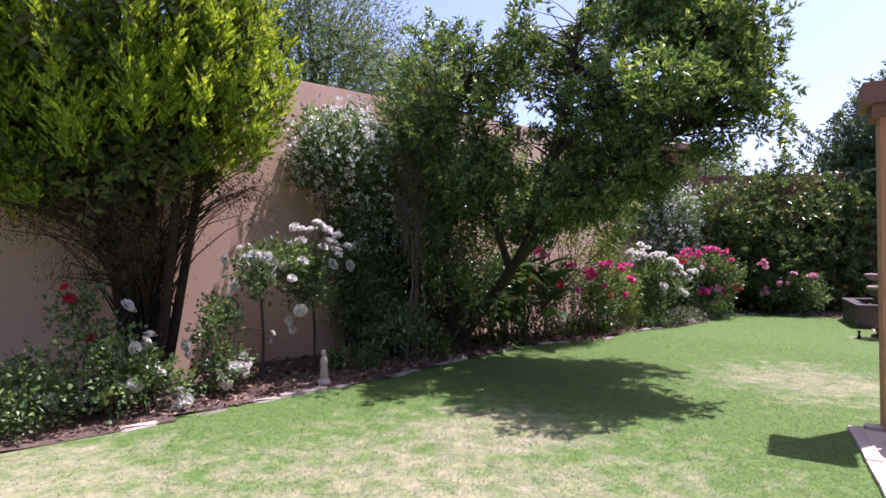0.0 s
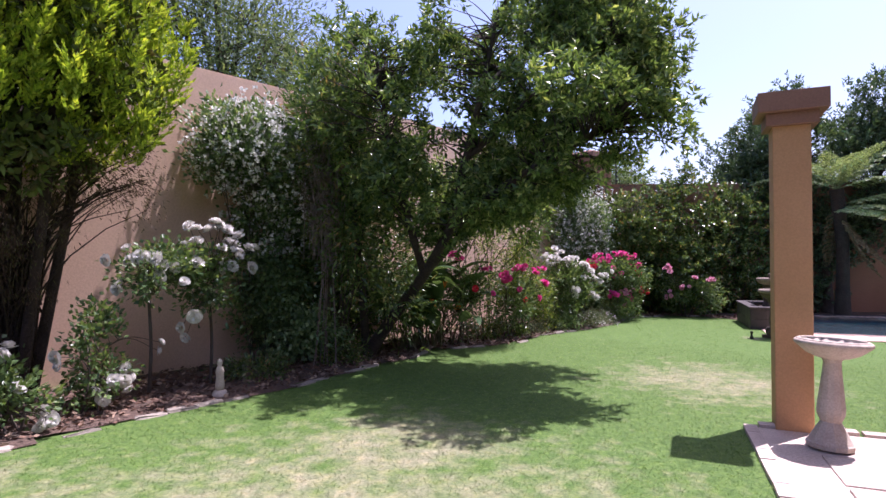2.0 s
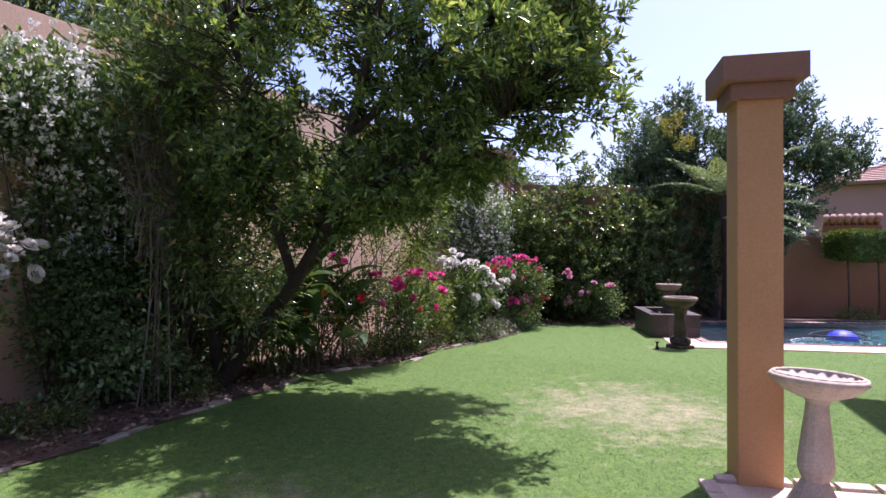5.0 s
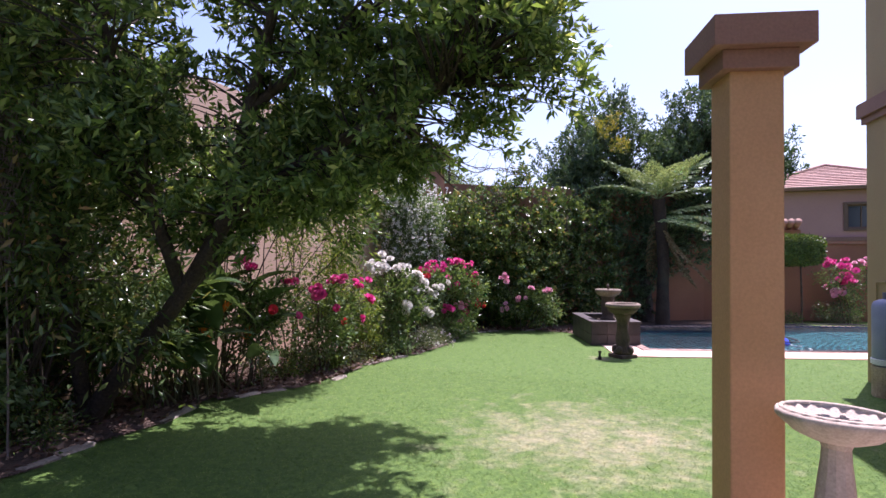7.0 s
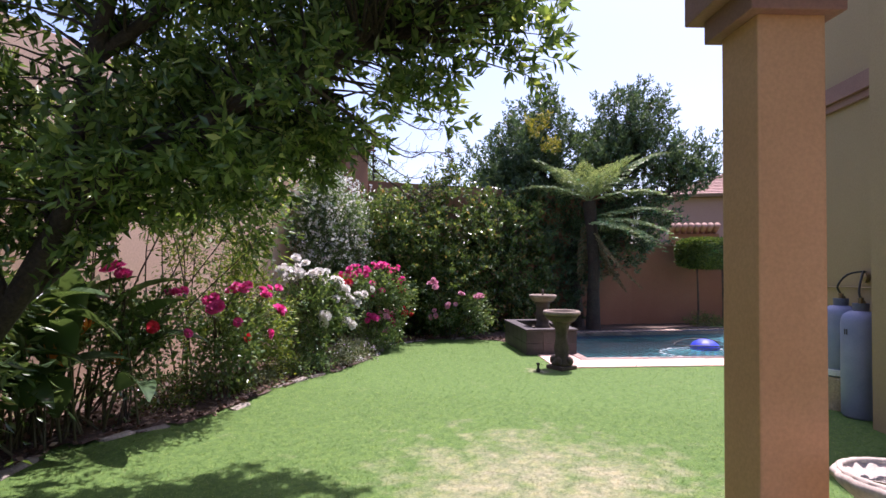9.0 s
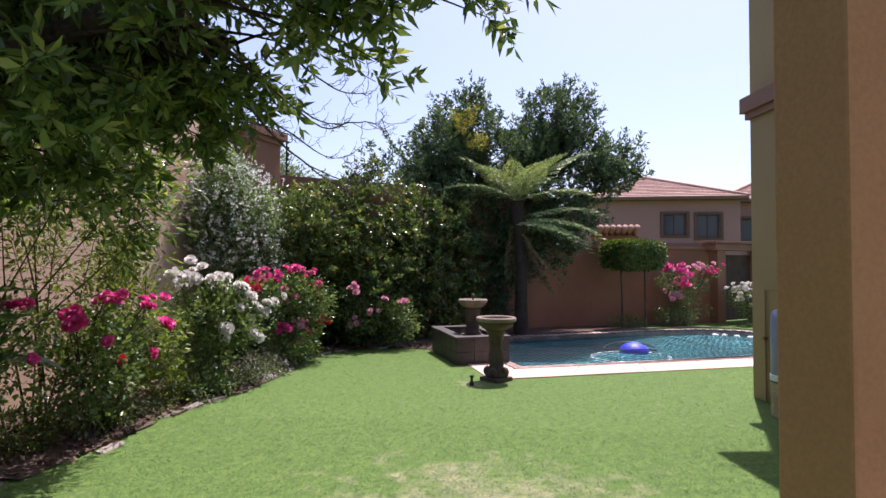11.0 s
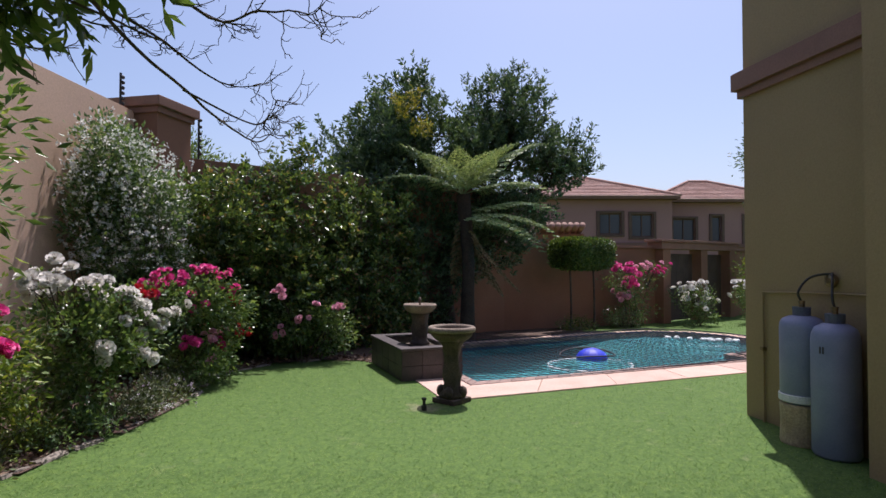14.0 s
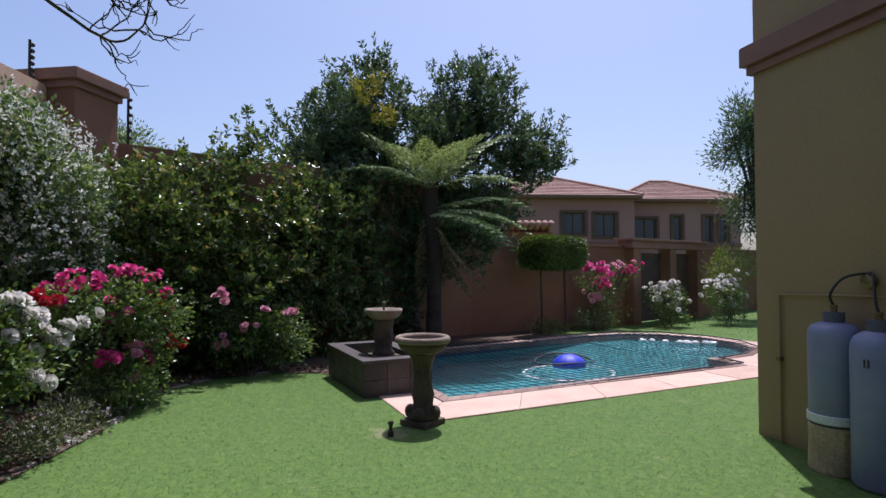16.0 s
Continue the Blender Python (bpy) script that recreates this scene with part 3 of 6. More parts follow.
def basin_pt(s, t):
    return (FB0[0] + s * PP[0] + t * PQ[0], FB0[1] + s * PP[1] + t * PQ[1])


BASIN = [basin_pt(0, 0), basin_pt(0.95, 0), basin_pt(0.95, 1.75), basin_pt(0, 1.75)]

bed = soil_bed()


# ---- walls ----
def wall_run(name, a0, b0, a1, b1, top, thick, mat, label, cap=None):
    """Straight wall between plan places, face on that line, top at a world height."""
    d = Vector((a1 - a0, b1 - b0)).normalized()
    n = Vector((-d.y, d.x)) * thick
    pts = [xy(a0, b0), xy(a1, b1), xy(a1 + n.x, b1 + n.y), xy(a0 + n.x, b0 + n.y)]
    ob = prism(name, pts, lambda x, y: gz(x, y) - 0.2, top, mat, bevel=0.012)
    tagged(ob, label, "wall", kind="structure")
    if cap:
        e = 0.05
        m = Vector((-d.y, d.x))
        q = [(a0 - m.x * e, b0 - m.y * e), (a1 - m.x * e, b1 - m.y * e), (a1 + n.x + m.x * e, b1 + n.y + m.y * e), (a0 + n.x + m.x * e, b0 + n.y + m.y * e)]
        c = prism("coping", [xy(*p) for p in q], top, top + 0.07, cap, bevel=0.012)
        c.parent = ob
    return ob


wall_run("wall_north", -7, 7.6, 14.65, 7.6, 4.02, 0.28, M_WALL, "tall plastered boundary wall painted tan")
wall_run("wall_east", 15.5, 7.25, 20.6, 0.95, 3.42, 0.25, M_BACK, "brown plastered garden wall, its colour darkened for shade")
wall_run("wall_east_low", 20.6, 0.95, 23.3, -4.2, 2.0, 0.25, M_BACK, "low brown plastered garden wall, its colour darkened for shade", M_CAP)
wall_run("wall_far", 26.0, -7.6, 31, -14, 2.0, 0.25, M_BACK, "low brown plastered garden wall, its colour darkened for shade", M_CAP)
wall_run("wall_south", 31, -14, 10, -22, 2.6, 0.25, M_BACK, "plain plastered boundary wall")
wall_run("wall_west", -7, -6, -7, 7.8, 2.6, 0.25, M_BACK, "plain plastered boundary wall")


def corner_pillar():
    p = empty("wall_pillar", at(15.08, 7.5), TH - radians(12))
    bm = box_bm((0.84, 0.84, 4.35), (0, 0, 2.075), 0.015)
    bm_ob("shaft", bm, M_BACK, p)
    bm = box_bm((0.93, 0.93, 0.10), (0, 0, 4.21), 0.015)
    box_bm((1.05, 1.05, 0.16), (0, 0, 4.34), 0.015, bm)
    vs = bmesh.ops.create_cone(bm, cap_ends=True, segments=4, radius1=0.72, radius2=0.12, depth=0.13, matrix=Matrix.Translation((0, 0, 4.485)) @ Matrix.Rotation(radians(45), 4, "Z"))
    bm_ob("cap", bm, M_CAP, p)
    tagged(p, "square plastered pillar with a brown cap on the boundary wall", "pillar")


corner_pillar()


def fence_post(a, b, z0, h):
    p = empty("electric_fence_post", atz(a, b, z0))
    bm = box_bm((0.03, 0.03, h), (0, 0, h / 2), 0.003)
    bm_ob("post", bm, M_RUBBER, p)
    for k in range(6):
        bm = lathe_bm([(0.018, 0), (0.034, 0.015), (0.034, 0.04), (0.018, 0.055)], 8, centre=(0.03, 0, h * (0.12 + 0.145 * k)))
        bm_ob("insulator", bm, M_RUBBER, p)
    tagged(p, "black electric fence post with insulators", "fence post", "fence posts on the wall")


fence_post(14.5, 7.74, 4.0, 0.6)
fence_post(15.75, 7.02, 3.40, 0.85)


def garden_gate():
    """Pillars, beam and a dark slatted gate at the end of the low wall."""
    g = empty("gate_pergola", at(24.6, -5.9), TH + math.atan2(-3.4, 2.7))
    L = 4.3
    for s in (-L / 2, 0.15, L / 2):
        bm = box_bm((0.42, 0.42, 2.45), (s, 0, 1.12), 0.015)
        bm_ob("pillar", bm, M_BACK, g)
    bm = box_bm((L + 0.7, 0.5, 0.22), (0, 0, 2.44), 0.015)
    box_bm((L + 0.9, 0.62, 0.08), (0, 0, 2.59), 0.01, bm)
    bm_ob("beam", bm, M_CAP, g)
    for s0, s1 in ((-L / 2 + 0.22, -0.07), (0.37, L / 2 - 0.22)):
        for k in range(13):
            w = (s1 - s0 - 0.02) / 13
            bm = box_bm((w - 0.012, 0.04, 2.15), (s0 + 0.01 + w * (k + 0.5), 0.12, 1.12), 0.004)
            bm_ob("slat", bm, M_TIMBER, g)
    tagged(g, "dark slatted timber gate between plastered pillars under a beam", "gate")


garden_gate()


# ---- house with the gas cylinders ----


def house_local(s, t, z):
    a, b = hs(s, t)
    return atz(a, b, z)


def house_prism(name, s0, s1, t0, t1, z0, z1, mat, parent=None, bevel=0.01):
    pts = [xy(*hs(s0, t0)), xy(*hs(s1, t0)), xy(*hs(s1, t1)), xy(*hs(s0, t1))]
    return prism(name, pts, z0, z1, mat, parent, bevel)


home = empty("house", (0, 0, 0))
house_prism("wall", 0, 13, 0, 7, -0.6, 6.55, M_HOUSE, home)
house_prism("pier", 1.89, 6.0, -0.40, 0.03, -0.5, 6.5, M_HOUSE, home)
for s0, s1, t0, t1, z0, z1 in ((-0.045, 1.885, -0.045, 0.006, 3.40, 3.49), (-0.09, 1.882, -0.09, 0.004, 3.49, 3.69)):
    house_prism("string_course", s0, s1, t0, t1, z0, z1, M_CAP, home)
    house_prism("string_course", s0, 0.004, t1 + 0.002, 7.1, z0, z1, M_CAP, home)
house_prism("eave", -0.28, 13.3, -0.28, 7.3, 6.55, 6.72, M_CAP, home)


def house_roof():
    z = 6.72
    lo = [house_local(s, t, z) for s, t in ((-0.33, -0.33), (13.4, -0.33), (13.4, 7.4), (-0.33, 7.4))]
    hi = [house_local(s, 3.5, z + 1.9) for s in (3.5, 9.3)]
    mesh_ob("roof", lo + hi, [(0, 1, 5, 4), (1, 2, 5), (2, 3, 4, 5), (3, 0, 4), (3, 2, 1, 0)], M_TILE, home)


house_roof()
tagged(home, "two-storey ochre plastered house with a brown string course", "house")


def wall_pipe():
    T = Tubes()
    p0, p1, p2 = (at(*hs(0.30, -0.025), h) for h in (0.0, 1.38, 1.40))
    T.add([p0, at(*hs(0.30, -0.025), 0.5), p1], [0.012] * 3, 6)
    T.add([p1, at(*hs(1.0, -0.025), 1.40), at(*hs(1.86, -0.025), 1.40)], [0.010] * 3, 6)
    ob = T.make("gas_pipe", M_HOUSE)
    tagged(ob, "thin painted gas pipe up the house wall", "pipe")
    bm = box_bm((0.05, 0.05, 0.04), tuple(at(*hs(0.30, -0.03), 0.78)), 0.008, turn=TH + HAN)
    b = bm_ob("clamp", bm, M_BRASS, ob)


wall_pipe()


def gas_cylinder(a, b, lift, h, mark):
    c = empty("gas_cylinder", at(a, b, lift))
    r = 0.187
    prof = [(r - 0.02, 0.0), (r, 0.03), (r, h * 0.86), (r * 0.97, h * 0.91), (r * 0.86, h * 0.955), (r * 0.6, h * 0.985), (0.05, h), (0.04, h + 0.01)]
    bm_ob("body", lathe_bm(prof, 32), M_GAS, c, True)
    bm = lathe_bm([(0.035, h), (0.035, h + 0.05), (0.025, h + 0.055), (0.025, h + 0.11), (0.03, h + 0.115), (0.03, h + 0.135)], 10)
    box_bm((0.12, 0.03, 0.03), (0.03, 0, h + 0.085), 0.005, bm)
    bm_ob("valve", bm, M_BRASS, c)
    bm = lathe_bm([(0.066, h * 0.985), (0.074, h * 0.985), (0.078, h + 0.075), (0.070, h + 0.075)], 20)
    bm_ob("collar", bm, M_COLLAR, c)
    if mark:
        for k in (-1, 1):
            an = radians(114) + TH + k * 0.07
            bm = box_bm((0.004, 0.012, 0.06), ((r + 0.001) * math.cos(an), (r + 0.001) * math.sin(an), h * 0.80), 0, turn=an)
            bm_ob("stencil_bar", bm, M_RUBBER, c)
    else:
        bm_ob("base_band", lathe_bm([(r + 0.004, 0.02), (r + 0.012, 0.025), (r + 0.012, 0.085), (r + 0.004, 0.09)], 28), M_GASBAND, c)
    tagged(c, "tall blue-grey steel gas cylinder beside the house wall", "gas cylinder", "gas cylinders by the house")
    return at(a, b, lift + h + 0.12)


BLK = hs(1.02, -0.20)
bm = lathe_bm([(0.19, 0), (0.195, 0.02), (0.19, 0.2), (0.195, 0.36), (0.185, 0.375)], 20, wave=lambda an, i: 1 + 0.02 * math.sin(5 * an + i))
tagged(bm_ob("plinth_block", bm, M_BLOCK), "round sandy stone block under a gas cylinder", "block").location = at(*BLK)
v1 = gas_cylinder(*BLK, 0.375, 0.82, False)
v2 = gas_cylinder(*hs(1.405, -0.215), 0.0, 1.16, True)


def gas_hose():
    T = Tubes()
    w = at(*hs(1.18, -0.03), 1.52)
    S = smooth_path([(*v1, 0.011), (*(v1 + Vector((-0.03, 0.02, 0.10))), 0.011), (*(v1.lerp(w, 0.3) + Vector((0, 0, 0.17))), 0.011), (*(w + Vector((0, 0, 0.06))), 0.011), (*(w + Vector((0.02, 0, 0.0))), 0.011)])
    T.add(S[:, :3], S[:, 3], 8)
    S = smooth_path([(*v2, 0.011), (*(v2 + Vector((0.02, 0.02, 0.10))), 0.011), (*(v2.lerp(w, 0.55) + Vector((0, 0, 0.16))), 0.011), (*(w + Vector((0, 0, 0.05))), 0.011)])
    T.add(S[:, :3], S[:, 3], 8)
    ob = T.make("gas_hose", M_RUBBER)
    tagged(ob, "black rubber hoses joining the gas cylinders to a regulator", "hose")
    bm = lathe_bm([(0.03, -0.03), (0.06, -0.02), (0.065, 0.015), (0.03, 0.03)], 14)
    r = bm_ob("regulator", bm, M_BRASS, ob)
    r.matrix_basis = Matrix.Translation(w) @ Matrix.Rotation(TH + HAN, 4, "Z") @ Matrix.Rotation(radians(90), 4, "X")


gas_hose()


# ---- patio corner: column, bird bath, paving ----
def column():
    c = empty("garden_column", at(6.05, 1.07), TH + radians(17))
    bm_ob("shaft", box_bm((0.29, 0.29, 2.68), (0, 0, 1.31), 0.012), M_COLUMN, c)
    bm = bmesh.new()
    for w, z0, z1 in ((0.40, 2.64, 2.75), (0.53, 2.75, 2.92)):
        box_bm((w, w, z1 - z0), (0, 0, (z0 + z1) / 2), 0.008, bm)
    bm_ob("capital", bm, M_CAP, c)
    tagged(c, "square ochre plastered garden column with a brown capital", "column")


column()


def bird_bath():
    c = empty("bird_bath", at(5.59, 0.74, 0.02))
    c.matrix_basis = c.matrix_basis @ Matrix.Rotation(radians(3.2), 4, (-0.25, 0.97, 0.0))
    prof = [(0.165, 0.0), (0.168, 0.035), (0.155, 0.045), (0.12, 0.11), (0.09, 0.165), (0.078, 0.185), (0.072, 0.20), (0.085, 0.225), (0.098, 0.26), (0.10, 0.30), (0.092, 0.37), (0.078, 0.50), (0.066, 0.60), (0.062, 0.66), (0.075, 0.69)]
    bm_ob("pedestal", lathe_bm(prof, 12), M_STONE, c)
    scallop = lambda an, i: 1 + (0.045 * abs(math.cos(8 * an)) if 1 < i < 9 else 0)
    prof = [(0.065, 0.685), (0.11, 0.695), (0.175, 0.725), (0.22, 0.765), (0.252, 0.795), (0.256, 0.812), (0.245, 0.828), (0.222, 0.822), (0.19, 0.78), (0.06, 0.75)]
    bm_ob("bowl", lathe_bm(prof, 72, wave=scallop), M_STONE, c, True)
    bm = bmesh.new()
    bmesh.ops.create_circle(bm, cap_ends=True, segments=32, radius=0.20, matrix=Matrix.Translation((0, 0, 0.79)))
    w = bm_ob("water", bm, M_WATER, c)
    w.visible_shadow = False
    prof = [(0.228, 0.815), (0.224, 0.828), (0.232, 0.838), (0.244, 0.834), (0.246, 0.822)]
    bm_ob("scalloped_rim", lathe_bm(prof, 144, wave=lambda an, i: 1 + 0.013 * math.cos(24 * an) * (i in (1, 2, 3)), caps=False), M_STONE, c, True)
    tagged(c, "pale cast-stone bird bath on a turned pedestal", "bird bath")


bird_bath()


def patio():
    base = prism("patio", [xy(*p) for p in PATIO], lambda x, y: gz(x, y) - 0.1, lambda x, y: gz(x, y) + 0.006, M_FLAG)
    tagged(base, "patio corner of pale flagstones with a brick edge", "paving", kind="structure")
    rng = random.Random(4)
    # brick edging along the lawn side
    line = [(6.4, -0.15), (5.83, 1.30), (4.27, 0.73), (2.6, 0.1)]
    me = None
    for (a0, b0), (a1, b1) in zip(line, line[1:]):
        L = math.hypot(a1 - a0, b1 - b0)
        k = max(1, int(L / 0.235))
        for i in range(k):
            t = (i + 0.5) / k
            na, nb = (b1 - b0) / L, -(a1 - a0) / L
            x, y = xy(a0 + (a1 - a0) * t + na * 0.06, b0 + (b1 - b0) * t + nb * 0.06)
            if me is None:
                bm = box_bm((0.222, 0.108, 0.07), (0, 0, 0), 0.006)
                ob = bm_ob("brick", bm, M_FLAG, base)
                me = ob.data
            else:
                ob = new("brick", me)
                ob.parent = base
            ob.matrix_basis = Matrix.Translation((x, y, gz(x, y) + rng.uniform(-0.006, 0.002))) @ Matrix.Rotation(TH + math.atan2(b1 - b0, a1 - a0) + rng.uniform(-0.03, 0.03), 4, "Z")
    # flagstones on the patio's own grid
    an = TH + radians(20)
    ca, sa = math.cos(radians(20)), math.sin(radians(20))
    for i in range(-10, 12):
        for j in range(-8, 8):
            u, v = i * 0.68 + 0.12, j * 0.68 - 0.05
            a, b = 5.66 + u * ca - v * sa, 0.62 + u * sa + v * ca
            cor = [(a + du * ca - dv * sa, b + du * sa + dv * ca) for du in (-0.29, 0.29) for dv in (-0.29, 0.29)]
            if not inside(np.array(cor), [(5.76, 1.16), (4.3, 0.6), (2.8, 0.02), (3.6, -1.7), (6.7, -1.1), (6.3, -0.17)]).all():
                continue
            x, y = xy(a, b)
            bm = box_bm((0.60 + rng.uniform(-0.012, 0.012), 0.60 + rng.uniform(-0.012, 0.012), 0.05), (0, 0, 0), 0.008)
            ob = bm_ob("flagstone", bm, M_FLAG, base)
            ob.matrix_basis = Matrix.Translation((x, y, gz(x, y) - 0.001 + rng.uniform(-0.003, 0.003))) @ Matrix.Rotation(an, 4, "Z")


patio()


def statuette():
    """Small white garden ornament, a plain standing shape on a base."""
    c = empty("garden_ornament", at(3.2, 5.78, 0.02))
    bm = lathe_bm([(0.08, 0.0), (0.085, 0.02), (0.07, 0.05), (0.05, 0.07)], 14)
    bm_ob("base", bm, M_STONE, c, True)
    bm = lathe_bm([(0.045, 0.06), (0.05, 0.12), (0.038, 0.2), (0.045, 0.26), (0.032, 0.30), (0.02, 0.32), (0.03, 0.345), (0.028, 0.375), (0.01, 0.39)], 14)
    bm_ob("column_shape", bm, M_STONE, c, True)
    tagged(c, "small pale stone garden ornament standing in the bed", "ornament")


statuette()


# ---- pool ----
def pool_build():
    shell = empty("swimming_pool", (0, 0, 0))
    inn = [xy(*p) for p in POOL_IN]
    n = len(inn)
    zt, zw, zb = -0.215, -0.335, -1.25
    # walls with the tile band above the plaster, and the floor
    for name, z0, z1, mat in (("tile_band", -0.47, zt, M_BANDTILE), ("basin_wall", zb, -0.47, M_PLASTER)):
        V = [(x, y, z0) for x, y in inn] + [(x, y, z1) for x, y in inn]
        mesh_ob(name, V, [(i, (i + 1) % n, n + (i + 1) % n, n + i) for i in range(n)], mat, shell)
    mesh_ob("basin_floor", [(x, y, zb) for x, y in inn], [tuple(range(n))], M_PLASTER, shell)
    # shallow ledge at the rounded end
    led = [xy(*pool(s, t)) for s, t in ((6.6, 1.8), (7.5, 1.9), (8.3, 2.28), (8.8, 3.0), (8.85, 3.9), (8.45, 4.72), (7.7, 5.2), (6.7, 5.25))]
    prism("ledge", led, zb + 0.01, -0.55, M_PLASTER, shell)
    ramp_pts = [(4.6, 0.95, -1.24), (6.62, 1.2, -0.56), (6.62, 5.25, -0.56), (4.6, 5.0, -1.24)]
    mesh_ob("sloping_floor", [tuple(atz(*pool(s, t), z)) for s, t, z in ramp_pts], [(0, 1, 2, 3)], M_PLASTER, shell)
    w = mesh_ob("water", [(x, y, zw) for x, y in inn], [tuple(range(n))], M_WATER, shell)
    w.visible_shadow = False
    tagged(shell, "swimming pool with teal water and a dark tile band", "swimming pool", kind="structure")
    # paving slabs round it, a dark brick rim on the water's edge
    rng = random.Random(2)
    def loops(k):
        out = []
        for i in range(n):
            o0, o1, i0, i1 = POOL_OUT[i], POOL_OUT[(i + 1) % n], POOL_IN[i], POOL_IN[(i + 1) % n]
            L = max(math.hypot(o1[0] - o0[0], o1[1] - o0[1]), math.hypot(i1[0] - i0[0], i1[1] - i0[1]))
            m = max(1, round(L / k))
            for j in range(m):
                f, g = j / m, (j + 1) / m
                ip = lambda p, q, t: (p[0] + (q[0] - p[0]) * t, p[1] + (q[1] - p[1]) * t)
                out.append((ip(o0, o1, f), ip(o0, o1, g), ip(i0, i1, g), ip(i0, i1, f)))
        return out
    def slab(name, q, r0, r1, top, gap, mat):
        ip = lambda p, s, t: (p[0] + (s[0] - p[0]) * t, p[1] + (s[1] - p[1]) * t)
        pts = [ip(q[0], q[3], r0), ip(q[1], q[2], r0), ip(q[1], q[2], r1), ip(q[0], q[3], r1)]
        cx, cy = sum(p[0] for p in pts) / 4, sum(p[1] for p in pts) / 4
        out = []
        for p in pts:
            d = math.hypot(p[0] - cx, p[1] - cy) or 1
            out.append(xy(p[0] + (cx - p[0]) * gap / d, p[1] + (cy - p[1]) * gap / d))
        dz = rng.uniform(-0.002, 0.002)
        prism(name, out, lambda x, y: gz(x, y) - 0.06, lambda x, y: gz(x, y) + top + dz, mat, shell, 0.005)
    for q in loops(1.3):
        slab("paving_slab", q, 0.0, 0.80, 0.016, 0.004, M_PAVE)
    for q in loops(0.24):
        slab("rim_brick", q, 0.805, 1.03, 0.022, 0.004, M_RIM)
    return shell


the_pool = pool_build()


def pool_net():
    """Thin black safety net drawn tight just over the water."""
    T = Tubes()
    z = -0.19
    s0, s1, t0, t1 = 0.72, 9.0, 0.8, 5.4
    shape = [(0.72, 0.82), (6.5, 1.05), (6.6, 1.6), (7.5, 1.72), (8.45, 2.15), (9.0, 3.0), (9.0, 3.95), (8.6, 4.9), (7.8, 5.4), (6.7, 5.42), (0.85, 4.7)]
    sh = np.array(shape)

    def spans(axis, v):
        out = []
        n = len(sh)
        for i in range(n):
            p, q = sh[i], sh[(i + 1) % n]
            if (p[axis] > v) != (q[axis] > v):
                f = (v - p[axis]) / (q[axis] - p[axis])
                out.append(p[1 - axis] + f * (q[1 - axis] - p[1 - axis]))
        return sorted(out)

    for axis, lo, hi in ((0, s0, s1), (1, t0, t1)):
        for v in np.arange(lo + 0.06, hi, 0.16):
            e = spans(axis, v)
            for u0, u1 in zip(e[::2], e[1::2]):
                pts = []
                for f in (0, 0.25, 0.5, 0.75, 1):
                    u = u0 + (u1 - u0) * f
                    a, b = pool(v, u) if axis == 0 else pool(u, v)
                    pts.append(atz(a, b, z - 0.09 * math.sin(math.pi * f) ** 0.7))
                T.add(pts, [0.0055] * 5, 3)
    rim = [atz(*pool(s, t), z + 0.015) for s, t in shape + shape[:1]]
    for p, q in zip(rim, rim[1:]):
        T.add([p, p.lerp(q, 0.5), q], [0.013] * 3, 5)
    tagged(T.make("pool_net", M_NET), "black safety net stretched over the pool", "pool net")


pool_net()


def pool_cleaner():
    p = pool(4.15, 2.75)
    c = empty("pool_float", atz(*p, -0.33))
    prof = [(0.27, 0.0), (0.29, 0.03), (0.275, 0.08), (0.23, 0.14), (0.15, 0.19), (0.06, 0.215), (0.02, 0.22)]
    bm_ob("dome", lathe_bm(prof, 40, wave=lambda an, i: 1 + 0.05 * abs(math.sin(5 * an))), M_BLUE, c, True)
    T = Tubes()
    ring = [(0.62 * math.cos(a) + 0.05, 0.5 * math.sin(a) + 0.12, 0.10 + 0.03 * math.sin(2 * a)) for a in np.linspace(0, 2 * math.pi, 33)]
    T.add(ring, [0.014] * 33, 6)
    T.make("hoop", M_RUBBER, c)
    tagged(c, "blue domed pool float with a black hoop on the water", "pool float")
    T = Tubes()
    ctr = pool(3.75, 2.25)
    ring = [atz(ctr[0] + 0.80 * math.cos(a) * PP[0] + 0.66 * math.sin(a) * PQ[0], ctr[1] + 0.80 * math.cos(a) * PP[1] + 0.66 * math.sin(a) * PQ[1], -0.325) for a in np.linspace(0.2, 2 * math.pi - 0.1, 40)]
    T.add(ring, [0.019] * 40, 7)
    tagged(T.make("pool_hose", M_WHITEPL), "white floating pool hose lying in a loop", "hose")


pool_cleaner()


def shells():
    rng = random.Random(7)
    for k, (s, t) in enumerate(((7.6, 4.45), (7.75, 4.3), (7.95, 4.1), (8.15, 3.85), (8.25, 3.75), (8.4, 3.65), (8.55, 3.5), (8.65, 3.4))):
        bm = bmesh.new()
        bmesh.ops.create_icosphere(bm, subdivisions=2, radius=0.10)
        for v in bm.verts:
            v.co *= 1 + 0.25 * noise.noise(v.co * 14 + Vector((k * 3, 0, 0)))
            v.co.z *= 0.7
        ob = bm_ob("stone", bm, M_WHITEPL)
        ob.matrix_basis = Matrix.Translation(atz(*pool(s, t), -0.28)) @ Matrix.Rotation(rng.uniform(0, 6), 4, "Z") @ Matrix.Diagonal((rng.uniform(0.8, 1.4), rng.uniform(0.7, 1.1), rng.uniform(0.7, 1), 1))
        tagged(ob, "white water-worn stone on the pool ledge", "stone", "white stones in the pool")


shells()


